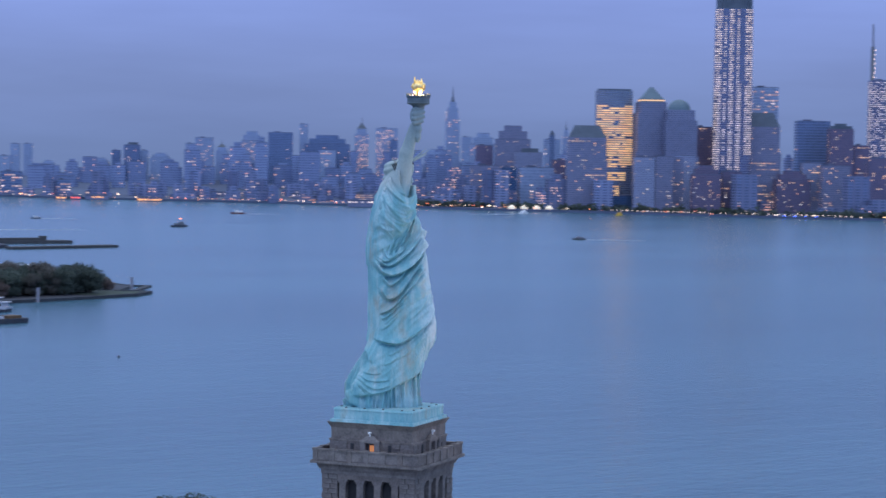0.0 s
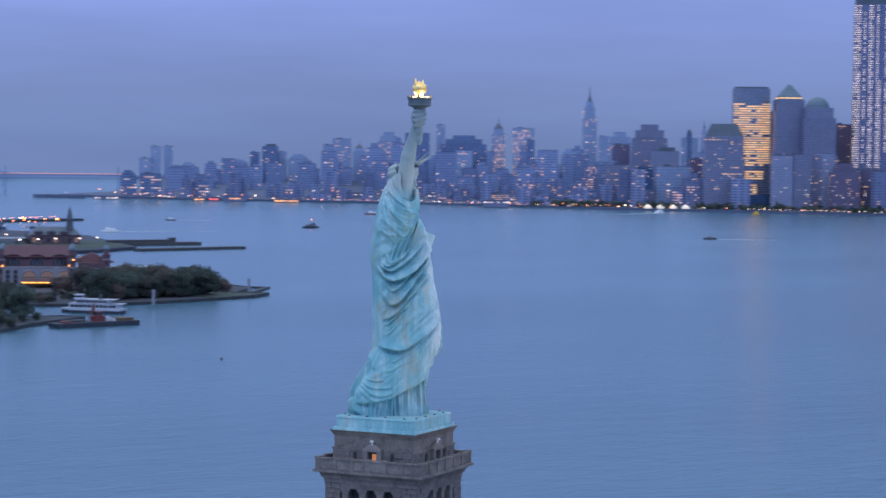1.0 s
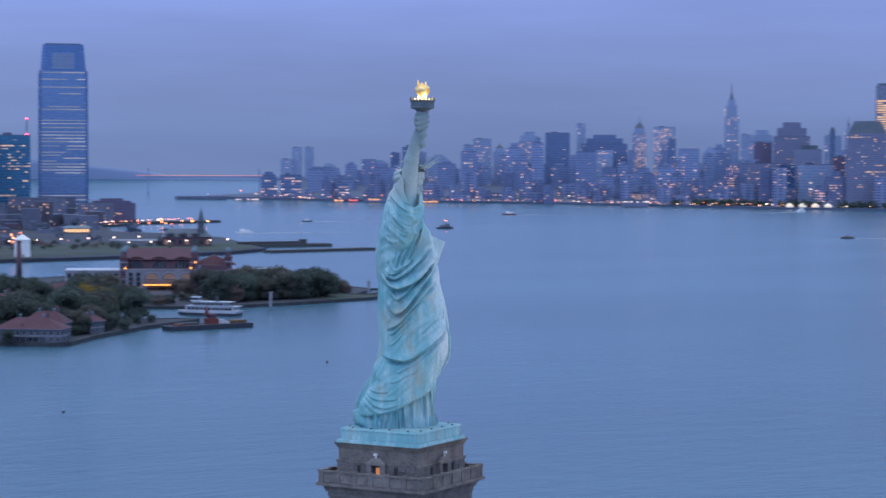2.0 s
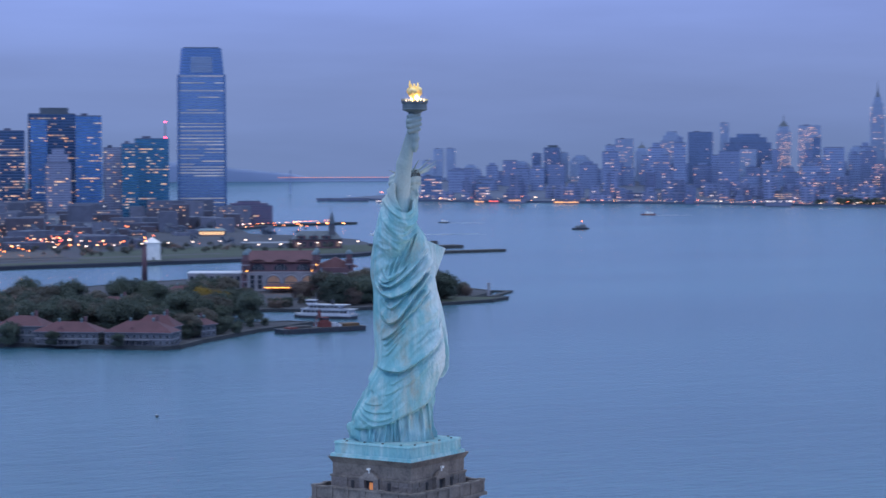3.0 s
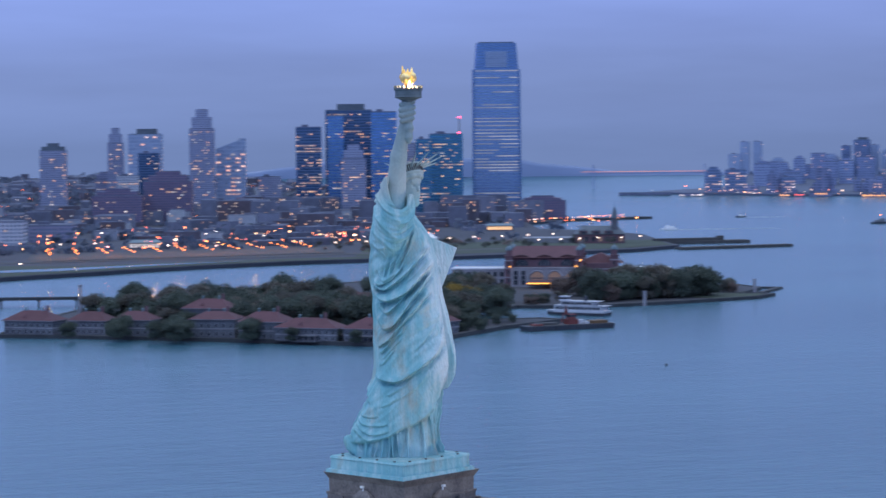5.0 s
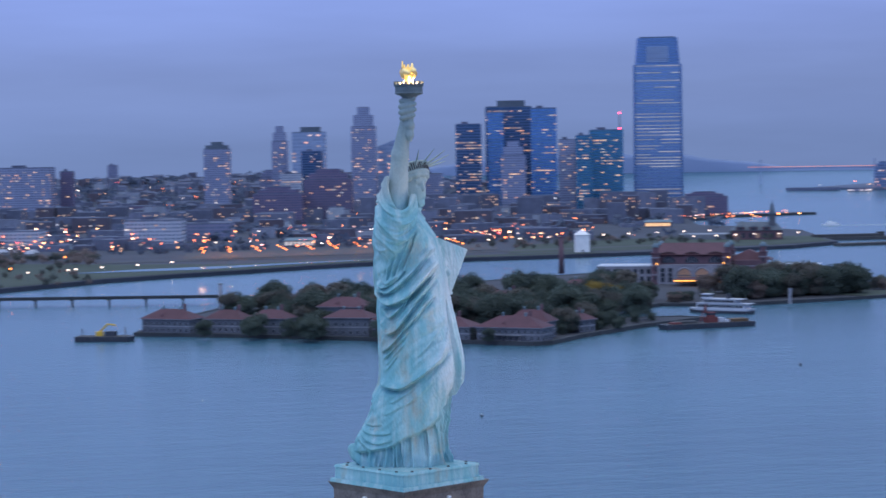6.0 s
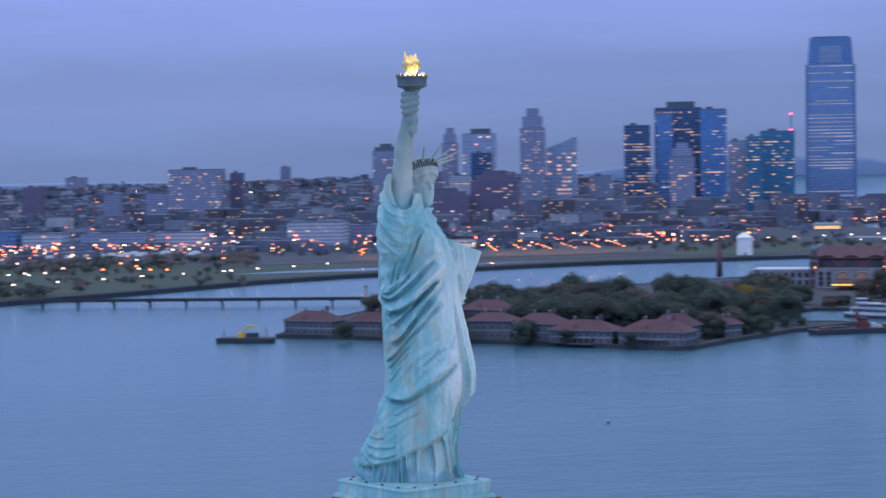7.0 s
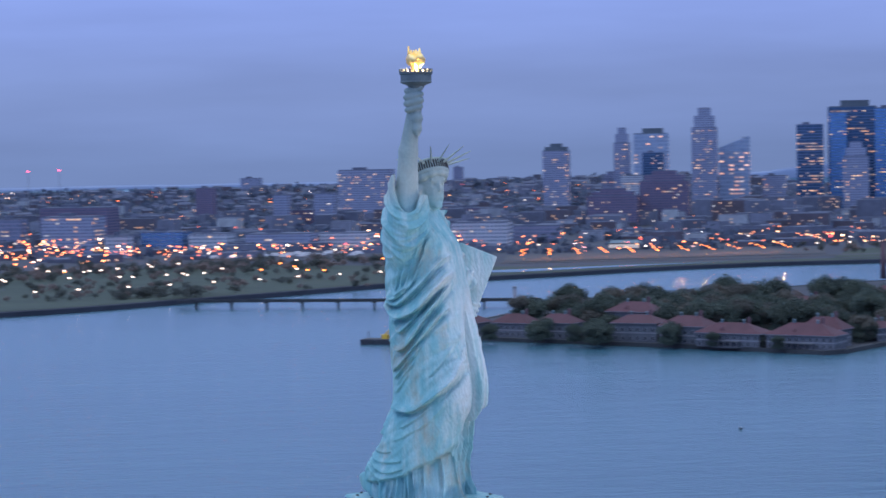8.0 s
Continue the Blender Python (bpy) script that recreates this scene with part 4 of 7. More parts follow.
    # the deep slit beside the front panel
    edge = (-0.75 + 0.045 * (Z - 6)) - Y
    deep = 0.95 * np.clip((Z - 5.0) / 1.2, 0, 1) * np.clip((19 - Z) / 5, 0, 1)
    D = np.maximum(D, -np.maximum(-edge, (f_ - deep * (np.exp(-(edge / 1.5) ** 2) + 0.75 * np.exp(-(edge / 0.2) ** 2))) - X))

    # the loose sleeve: a hollow, open on the side of the raised arm, hanging in nested folds
    def sleeve(x, y, z):
        ax_, ay_ = 0.02 + 0.113 * (z - 27.9), -3.75 - 0.127 * (z - 27.9)
        phi = np.degrees(np.arctan2(y - ay_, x - ax_)) + 5 * np.sin(1.3 * z)
        r = np.hypot(x - ax_, y - ay_)
        rim = np.interp(phi, (-180, -160, -145, -130, -118, -105, -92, -78, -62, -45, -30, -10, 30, 80, 140, 180), (29.3, 30.7, 31.5, 31.6, 31.0, 29.7, 28.6, 28.0, 27.9, 28.3, 29.0, 29.6, 29.6, 29.0, 29.0, 29.3)).astype(np.float32)
        s = 28.6 + 2.3 * (1 - np.cos(np.radians(phi + 62))) - z
        R = np.interp(z, (21.4, 22.6, 23.6, 24.6, 26.2, 28, 30, 32), (0.2, 1.2, 1.75, 2.1, 2.3, 2.15, 1.85, 1.55)).astype(np.float32)
        R = R + np.clip(s / 0.7, 0, 1) * np.clip((9 - s) / 5, 0, 1) * (0.24 * (1 - 1.6 * np.abs(np.sin(1.75 * s + 0.7 * np.sin(0.045 * phi + 0.5)))) + 0.09 * np.sin(7.3 * s + 0.05 * phi) * np.sin(0.03 * phi + 0.8 * s) + 0.07 * np.sin(0.11 * phi + 0.9 * s) + 0.05 * np.sin(13 * s + 0.05 * phi))
        out = np.maximum(r - R, z - rim)
        return np.maximum(out, -np.maximum(r - np.maximum(R - 0.35, 1.2), (rim - 1.5) - z))
    into((-4, -7.1, 20.5), (4, -1.2, 32.2), sleeve, 0.45)
    # bare arm, fist and torch
    into((-2, -6.8, 26), (4, -1.6, 39), lambda x, y, z: smin(capsule(x, y, z, (0.05, -3.7, 27.9), (0.72, -4.45, 33.8), 1.24, 0.90), capsule(x, y, z, (0.72, -4.45, 33.8), (1.50, -5.05, 37.2), 0.90, 0.62), 0.3), 0.12)
    into((0, -7, 36), (4, -3.4, 41), lambda x, y, z: smin(ellipsoid(x, y, z, (1.75, -5.2, 38.75), (0.84, 0.82, 1.25)), np.minimum(np.minimum(
        capsule(x, y, z, (1.25, -5.85, 39.5), (2.55, -5.55, 39.75), 0.28, 0.25), capsule(x, y, z, (1.2, -5.95, 38.9), (2.62, -5.6, 39.2), 0.30, 0.26)),
        np.minimum(capsule(x, y, z, (1.2, -5.95, 38.3), (2.62, -5.6, 38.6), 0.30, 0.26), capsule(x, y, z, (1.25, -5.85, 37.7), (2.5, -5.55, 38.0), 0.28, 0.24))), 0.22), 0.12)
    into((1, -6.5, 34.6), (3.2, -4, 41), lambda x, y, z: np.maximum(np.hypot(x - 2.0, y + 5.25) - np.interp(z, (35.1, 35.7, 36.9, 37.9, 39.6, 40.3), (0.2, 0.38, 0.52, 0.44, 0.50, 0.85)).astype(np.float32) - 0.05 * np.sin(6 * z), np.maximum(35.2 - z, z - 40.3)), 0.06)
    # neck, head, hair and diadem; the head turns a little to its right
    HEAD = -40.0
    ca, sa = math.cos(radians(HEAD)), math.sin(radians(HEAD))

    def turned(fn):
        return lambda x, y, z: fn(0.9 + (x - 1.1) * ca + (y - 0.5) * sa, 0.6 - (x - 1.1) * sa + (y - 0.5) * ca, np.where(z < 31.5, 31.5 + (z - 31.5) / 1.18, z))

    into((-2, -2.2, 26), (4, 3.4, 31), lambda x, y, z: capsule(x, y, z, (0.2, 0.3, 26.2), (0.95, 0.5, 29.4), 1.10, 0.80), 0.25)
    into((-2.6, -2.2, 27.8), (4.2, 3.6, 34.4), turned(lambda x, y, z: smin(smin(ellipsoid(x, y, z, (1.05, 0.6, 31.3), (1.55, 1.28, 1.75)), ellipsoid(x, y, z, (1.62, 0.6, 29.9), (1.02, 0.92, 1.38)), 0.3),
        np.minimum(ellipsoid(x, y, z, (-0.7, 0.7, 30.5), (0.85, 0.9, 0.95)), ellipsoid(x, y, z, (-0.1, 0.6, 31.6), (1.3, 1.35, 1.2))), 0.3) - 0.06 * np.sin(8 * z - 2 * x) * (x < 0.5)), 0.10)
    # cheeks and eye hollows, brow, nose, lips and chin
    def hollow(x, y, z):
        return np.minimum(ellipsoid(x, y, z, (2.62, 0.05, 30.62), (0.34, 0.30, 0.24)), ellipsoid(x, y, z, (2.62, 1.15, 30.62), (0.34, 0.30, 0.24)))
    i0 = [slice(int((l - a[0]) / h), int((u - a[0]) / h) + 2) for l, u, a in zip((1.2, -1.4, 28.2), (3.6, 2.6, 32), (ax, ay, az))]
    gx_, gy_, gz_ = ax[i0[0]][:, None, None], ay[i0[1]][None, :, None], az[i0[2]][None, None, :]
    D[i0[0], i0[1], i0[2]] = np.maximum(D[i0[0], i0[1], i0[2]], -turned(hollow)(gx_, gy_, gz_))
    into((1.2, -1.6, 28.2), (4.2, 2.6, 32), turned(lambda x, y, z: np.minimum(np.minimum(capsule(x, y, z, (2.50, 0.6, 31.0), (2.78, 0.6, 30.22), 0.11, 0.16), capsule(x, y, z, (2.34, -0.1, 31.05), (2.34, 1.3, 31.05), 0.14, 0.14)),
        np.minimum(capsule(x, y, z, (2.52, 0.38, 29.62), (2.52, 0.82, 29.62), 0.10, 0.10), ellipsoid(x, y, z, (2.24, 0.6, 29.0), (0.42, 0.48, 0.38))))), 0.10)

    def diadem(x, y, z):
        xr, zr = (x - 1.0) * math.cos(0.42) + (z - 31.95) * math.sin(0.42), (z - 31.95) * math.cos(0.42) - (x - 1.0) * math.sin(0.42)
        r = np.hypot(xr, y - 0.6)
        ring = np.maximum(np.abs(r - 1.58) - 0.18, np.abs(zr) - 0.52)
        lip = np.minimum(np.maximum(np.abs(r - 1.70) - 0.2, np.abs(zr - 0.52) - 0.09), np.maximum(np.abs(r - 1.60) - 0.12, np.abs(zr + 0.54) - 0.12))
        hair = np.hypot(r - 1.30, (zr + 0.82) * 0.9) - 0.30 - 0.05 * np.sin(9 * np.arctan2(y - 0.6, xr))
        return np.maximum(np.minimum(np.minimum(ring, lip), hair), -0.4 - xr)
    into((-1.6, -2.0, 30.2), (3.6, 3.2, 33.8), turned(diadem), 0.0)
    # tablet and the hand under it
    e1, e2, nn = np.array((0.86, 0.32, -0.38)), np.array((-0.337, -0.126, -0.93)), np.array((0.35, -0.937, 0.0))
    e1 /= np.linalg.norm(e1)
    e2 -= e1 * (e1 @ e2)
    e2 /= np.linalg.norm(e2)
    nn = np.cross(e1, e2)
    mid = np.array((2.55, 4.1, 20.9)) + np.array((0.86, 0.32, 0)) * 0.9 + e2 * 0.6
    def slab(x, y, z):
        q = [(x - mid[0]) * e[0] + (y - mid[1]) * e[1] + (z - mid[2]) * e[2] for e in (e1, e2, nn)]
        return np.maximum(np.maximum(np.abs(q[0]) - 1.95, np.abs(q[1]) - 3.9), np.abs(q[2]) - 0.32)
    into((-2, 0, 15.5), (8.2, 5.6, 27), slab, 0.0)
    tip = mid + e1 * 1.9 + e2 * 1.3
    for k in range(4):
        c0 = tip + e2 * (0.52 * k)
        into((2.5, 0, 14.5), (8.2, 5.6, 24), lambda x, y, z, c=c0: capsule(x, y, z, tuple(c - nn * 0.42 - e1 * 0.55), tuple(c + nn * 0.1 + e1 * 0.12), 0.19, 0.21), 0.04)
    wrist = tip + e2 * 0.9 + nn * 0.4
    into((1, 0, 14.5), (8.2, 5.6, 24), lambda x, y, z: capsule(x, y, z, tuple(wrist - e1 * 0.5), tuple(wrist - e1 * 2.0 + e2 * 0.2), 0.36, 0.48), 0.2)
    # the lifted heel and the toes
    into((-7.6, -4, -0.3), (-3.6, 1.5, 4), lambda x, y, z: smin(capsule(x, y, z, (-5.9, -1.4, 1.7), (-4.8, -1.6, 0.7), 0.6, 0.8), capsule(x, y, z, (-4.8, -1.6, 0.7), (-3.6, -2.0, 0.5), 0.8, 0.7), 0.4), 0.4)
    # rumpled cloth over the feet
    D[:] = np.where((Z < 1.6) & (D < 1.5), D - 0.16 * np.clip(1.6 - Z, 0, 1) * (np.sin(2.9 * X + 1.7 * np.sin(2.1 * Y)) + np.sin(2.3 * Y + X)), D)
    D[:] = np.where(Z < 0.0, np.maximum(D, -0.1 - Z), D)
    D[0], D[-1], D[:, 0], D[:, -1], D[:, :, 0], D[:, :, -1] = 1, 1, 1, 1, 1, 1
    # surface nets
    neg = D < 0
    corner = [neg[i: i - 1 or None, j: j - 1 or None, k: k - 1 or None] for i in (0, 1) for j in (0, 1) for k in (0, 1)]
    cnt = sum(c.astype(np.int8) for c in corner)
    act = (cnt > 0) & (cnt < 8)
    idx = np.full(act.shape, -1, np.int64)
    cells = np.argwhere(act)
    idx[act] = np.arange(len(cells))
    acc, num = np.zeros((len(cells), 3)), np.zeros(len(cells))
    val = [D[cells[:, 0] + i, cells[:, 1] + j, cells[:, 2] + k] for i in (0, 1) for j in (0, 1) for k in (0, 1)]
    off = [(i, j, k) for i in (0, 1) for j in (0, 1) for k in (0, 1)]
    for a in range(8):
        for c in range(a + 1, 8):
            if sum(x != y for x, y in zip(off[a], off[c])) == 1:
                cross = (val[a] < 0) != (val[c] < 0)
                t = np.where(cross, val[a] / np.where(cross, val[a] - val[c], 1), 0)
                pt = np.array(off[a]) + t[:, None] * (np.array(off[c]) - np.array(off[a]))
                acc += pt * cross[:, None]
                num += cross
    co = (cells + acc / num[:, None]) * h + np.array((ax[0], ay[0], az[0]))
    quads = []
    for axis in range(3):
        sl = [slice(1, -1)] * 3
        sl[axis] = slice(0, -1)
        nx = list(sl)
        nx[axis] = slice(1, None)
        a_, b_ = neg[tuple(sl)], neg[tuple(nx)]
        base = [1, 1, 1]
        base[axis] = 0
        u, w = [(1, 2), (2, 0), (0, 1)][axis]
        for flip, where in ((False, a_ & ~b_), (True, ~a_ & b_)):
            c = np.argwhere(where) + np.array(base)
            du, dw = np.zeros(3, int), np.zeros(3, int)
            du[u], dw[w] = 1, 1
            q = np.stack([idx[tuple((c - du - dw).T)], idx[tuple((c - dw).T)], idx[tuple(c.T)], idx[tuple((c - du).T)]], 1)
            quads.append(q[:, ::-1] if flip else q)
    quads = np.concatenate(quads)
    quads = quads[(quads >= 0).all(1)]
    # gallery, flame and rays, joined to the same mesh
    extra, kinds = Geo(), []
    def ringed(profile, cx_, cy_, n, kind, wave=None):
        i = len(extra.v)
        for j, (r, z) in enumerate(profile):
            for k in range(n):
                a = 2 * math.pi * k / n
                rr = r * (1 + (wave(a, z) if wave else 0))
                extra.v.append((cx_ + rr * math.cos(a), cy_ + rr * math.sin(a), z))
        for j in range(len(profile) - 1):
            for k in range(n):
                extra.f.append((i + j * n + k, i + j * n + (k + 1) % n, i + (j + 1) * n + (k + 1) % n, i + (j + 1) * n + k))
                kinds.append(kind)
    tx, ty = 2.0, -5.25
    ringed([(0.7, 39.75), (0.78, 39.95), (1.0, 40.1), (1.36, 40.22), (1.52, 40.32), (1.47, 40.46), (1.47, 41.0), (1.58, 41.12), (1.6, 41.3), (1.4, 41.3), (1.35, 40.95), (0.3, 40.95)], tx, ty, 40, 4)
    for k in range(20):
        a = 2 * math.pi * k / 20
        n0 = len(extra.f)
        extra.box(tx + 1.5 * math.cos(a), ty + 1.5 * math.sin(a), 41.3, 41.58, 0.1, 0.1, math.degrees(a))
        kinds += [4] * (len(extra.f) - n0)
        if k % 2 == 0:
            n0 = len(extra.f)
            extra.tube(tx + 1.25 * math.cos(a), ty + 1.25 * math.sin(a), 41.1, 41.42, 0.11, 0.08, 6)
            kinds += [3] * (len(extra.f) - n0)
    ringed([(0.48, 40.9), (0.5, 41.4), (0.44, 41.7), (0.56, 41.95)], tx, ty, 20, 2)
    ringed([(0.58, 41.9), (0.8, 42.2), (0.86, 42.55), (0.78, 42.85), (0.62, 43.0), (0.4, 43.1), (0.1, 43.05)], tx, ty, 28, 2, lambda a, z: 0.13 * math.sin(4 * a + 3 * z) + 0.08 * math.sin(9 * a - 4 * z))
    for a, r, z1, rr in ((3.5, 0.62, 43.75, 0.2), (3.2, 0.4, 43.4, 0.3), (0.2, 0.42, 43.55, 0.34), (1.7, 0.4, 43.45, 0.3), (4.7, 0.36, 43.35, 0.32), (5.6, 0.5, 43.25, 0.28)):
        n0 = len(extra.f)
        extra.tube(tx + r * math.cos(a), ty + r * math.sin(a), 42.4, z1, rr, 0.07, 9)
        kinds += [2] * (len(extra.f) - n0)
    head_turn = Matrix.Translation((1.1, 0.5, 0)) @ Matrix.Rotation(radians(HEAD), 4, "Z") @ Matrix.Translation((-0.9, -0.6, 0))
    for k in range(25):
        a = radians(-96 + 8 * k)
        n0, v0 = len(extra.f), len(extra.v)
        extra.box(1.73 * math.cos(a), 1.73 * math.sin(a), -0.38, 0.42, 0.07, 0.075, math.degrees(a))
        fit_ = head_turn @ Matrix.Translation((1.0, 0.6, 31.95)) @ Matrix.Rotation(-0.42, 4, "Y")
        extra.v[v0:] = [tuple(fit_ @ Vector(v)) for v in extra.v[v0:]]
        kinds += [1] * (len(extra.f) - n0)
    for k in range(7):
        a = radians(-78 + 26 * k)
        d0 = (head_turn.to_3x3() @ Matrix.Rotation(-0.50, 3, "Y") @ Vector((math.cos(a), math.sin(a), 0.16))).normalized()
        s0 = head_turn @ Vector((1.0 + 1.55 * math.cos(a), 0.6 + 1.55 * math.sin(a), 32.3 + 0.45 * math.cos(a)))
        n0 = len(extra.f)
        q = d0.to_track_quat("Z", "Y")
        i = len(extra.v)
        for dist, rad in ((0, 0.13), (1.9, 0.08), (2.75, 0.03)):
            extra.v += [tuple(s0 + d0 * dist + q @ Vector((rad * math.cos(t), rad * math.sin(t), 0))) for t in (0, 1.57, 3.14, 4.71)]
        extra.f += [(i + 4 * j + m, i + 4 * j + (m + 1) % 4, i + 4 * j + 4 + (m + 1) % 4, i + 4 * j + 4 + m) for j in (0, 1) for m in range(4)]
        kinds += [0] * (len(extra.f) - n0)
    me = bpy.data.meshes.new("statue")
    nbase = len(co)
    verts = [tuple(c) for c in co] + extra.v
    # the figure leans a little to its right as it rises
    verts = [(1.02 * x - 0.006 * z, 1.02 * y - 0.016 * z, 1.02 * z) for x, y, z in verts]
    faces = [tuple(q) for q in quads] + [tuple(nbase + i for i in f) for f in extra.f]
    me.from_pydata(verts, [], faces)
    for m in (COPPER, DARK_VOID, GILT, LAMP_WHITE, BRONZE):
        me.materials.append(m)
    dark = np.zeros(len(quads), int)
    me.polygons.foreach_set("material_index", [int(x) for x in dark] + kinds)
    me.polygons.foreach_set("use_smooth", [True] * len(quads) + [k == 2 for k in kinds])
    me.update()
    ob = new("statue", me)
    ob.matrix_world = pose(0, 0, TOP, 0, 0, -22.0)
    return tagged(ob, "green copper statue with raised gilded torch on a granite pedestal", "statue")


statue()


def plinth(base):
    g = Geo().box(0, 0, 51.1 - TOP, 51.5 - TOP, 6.0, 6.0, 0, 0.985).box(0, 0, 51.5 - TOP, -0.25, 5.58, 5.58, 0, 0.992).box(0, 0, -0.25, 0.0, 5.66, 5.66, 0, 0.98)
    ob = g.make("plinth", COPPER, base, "low green copper plinth")
    ob.matrix_basis = pose(0.15, -0.35, TOP)
    for side in range(4):
        for k in range(4):
            o = Geo().tube(5.2, -4.0 + 2.67 * k, -0.02, 0.12, 0.17, 0.15, 8).make("vent", DARK_VOID, ob, "small dark cap")
            o.matrix_basis = pose(0, 0, 0, 0, 0, 90 * side)


plinth(MONUMENT)

# ---- the skyline ----
tower("office_tower", 626, 2639, 36, 128, GLASS_DARK, .30, "flat", "dark glass office tower with amber lit floors")
tower("office_tower", 695, 2688, 67, 152, GLASS_DARK, .20, "box", "broad dark blue office tower with a flat roof box")
tower("office_tower", 667, 2653, 23, 144, GLASS_BLUE, .05, "flat", "narrow bright blue glass tower wing")
tower("office_tower", 723, 2607, 36, 148, GLASS_BLUE, .18, "flat", "blue glass tower with scattered lit windows")
tower("apartment_tower", 668, 2560, 34, 104, CONCRETE, .14, "step", "pale concrete apartment tower with a rounded top")
tower("apartment_tower", 754, 2598, 25, 105, CONCRETE, .16, "flat", "grey apartment tower with a wide roof slab")
tower("office_tower", 761, 2544, 22, 110, GLASS_TEAL, .24, "flat", "dark teal glass tower wing")
tower("office_tower", 798, 2564, 46, 117, GLASS_TEAL, .16, "flat", "teal glass office tower with lit lower floors")
tower("office_block", 787, 2565, 85, 18, STONE, .14, "flat", "long grey office block at the foot of the towers")
tower("office_block", 806, 2538, 31, 8, GLASS_BLUE, .32, "flat", "low glass office block with lit floors")
tower("office_block", 911, 2494, 62, 33, BRICK, .15, "step", "red brick block on the waterfront")
tower("office_block", 807, 2508, 54, 29, GLASS_SKY, .45, "flat", "pale glass office block with lit floors beside a tall tower")
tower("apartment_tower", 541, 2964, 38, 160, CONCRETE, .16, "step", "slim pale apartment tower with a stepped crown")
tower("office_tower", 593, 3005, 46, 118, HAZY, .60, "sail", "office tower with a slanted roof and warm lit floors")
tower("apartment_tower", 475, 3386, 27, 139, CONCRETE, .10, "step", "pale far apartment tower in the far city")
tower("apartment_tower", 516, 3330, 56, 128, HAZY, .14, "box", "grey glass tower with lit windows")
tower("office_tower", 497, 3181, 34, 96, GLASS_DARK, .10, "flat", "dark tower behind the brick apartments")
tower("office_block", 456, 3137, 34, 61, PALE, .08, "flat", "white office block in the city skyline")
tower("apartment_block", 345, 2505, 65, 50, BRICK, .12, "step", "brown brick apartment block with stepped roofline")
tower("apartment_block", 415, 2536, 64, 71, BRICK, .13, "step", "tall brown brick apartment block")
tower("apartment_tower", 325, 3002, 39, 101, CONCRETE, .14, "cap", "round-cornered apartment tower with a dark cap")
tower("apartment_block", 39, 2827, 76, 78, CONCRETE, .16, "flat", "wide concrete slab block with rows of windows")
tower("apartment_block", 96, 2849, 18, 72, BRICK, .05, "flat", "narrow dark slab beside the concrete block")
tower("apartment_tower", -73, 2526, 19, 49, CONCRETE, .05, "flat", "small twin apartment tower with pale corners")
tower("apartment_tower", -18, 2527, 26, 50, CONCRETE, .05, "flat", "small twin apartment tower with pale sides")
tower("apartment_block", -48, 2557, 34, 29, BRICK, .06, "flat", "brick apartment block between two towers")
tower("office_block", 141, 1958, 58, 26, PALE, .10, "flat", "long white low building with dark windows")
tower("office_block", 201, 2012, 52, 20, STONE, .10, "flat", "low grey building with a flat roof")
tower("office_block", 502, 2606, 48, 30, GLASS_DARK, .10, "flat", "dark low-rise office block in the city skyline")
tower("office_block", 609, 2918, 67, 31, BRICK, .16, "step", "brown brick mid-rise block in the city skyline")
tower("office_block", 548, 2546, 68, 28, STONE, .35, "flat", "wide low stone block with lit windows")
tower("office_block", 593, 2512, 73, -2, BRICK, .16, "flat", "low dark brick block with lit shops")
tower("office_block", 686, 2540, 96, -3, CONCRETE, .20, "flat", "low pale waterfront block in the city skyline")
tower("apartment_block", 204, 3073, 65, 17, BRICK, .10, "flat", "brick apartment block on the slope")
tower("apartment_block", 127, 3277, 50, 15, BRICK, .14, "flat", "dark apartment block on the slope")
tower("apartment_block", 659, 3033, 36, 58, CONCRETE, .12, "flat", "pale mid-rise block in the city skyline")
tower("apartment_block", 461, 3424, 30, 66, STONE, .10, "step", "grey stepped apartment block in the city skyline")
tower("apartment_block", -200, 3078, 28, 54, BRICK, .03, "flat", "dark block with one white side wall")
tower("office_block", -266, 1948, 55, 39, CONCRETE, .3, "flat", "wide warehouse block with lit windows")
tower("office_block", -328, 1960, 26, 37, STONE, .25, "flat", "grey warehouse block in the city skyline")
tower("office_block", -299, 2287, 85, 42, BRICK, .02, "flat", "long red brick warehouse in the city skyline")
tower("office_block", -167, 4475, 42, 60, CONCRETE, .02, "flat", "far block on the ridge")
tower("apartment_tower", 279, 4455, 20, 76, STONE, .02, "flat", "far apartment tower on the ridge")
tower("office_block", -184, 2131, 83, 8, CONCRETE, .06, "flat", "long low shed with a pale wall")
tower("office_block", 553, 2736, 47, 21, STONE, .14, "flat", "grey office block in the city skyline")
tower("warehouse", -175, 1957, 45, 22, GLASS_BLUE, .02, "flat", "long low warehouse with a blue metal front")
tower("warehouse", -129, 1940, 41, 20, PALE, .04, "flat", "low pale warehouse beside the town road")
tower("warehouse", -59, 1933, 67, 19, CONCRETE, .12, "flat", "long concrete depot with a few lit bays")
tower("warehouse", 2, 1953, 57, 18, PALE, .10, "flat", "long white depot with lit bays")
tower("warehouse", -209, 1823, 22, 23, PALE, .04, "flat", "small white store building by the park")
tower("office_tower", 3331, 3036, 74, 190, HAZY_DARK, .02, "flat", "dark grey slab tower in the city skyline")
tower("apartment_tower", 3088, 2731, 49, 167, BRICK, .10, "cap", "brown stepped tower with a small crown")
tower("office_tower", 3156, 2738, 33, 135, BRICK, .10, "flat", "dark brown tower in the city skyline")
tower("office_tower", 3348, 2853, 56, 275, UNFINISHED, .85, "flat", "bright lit tower under construction")
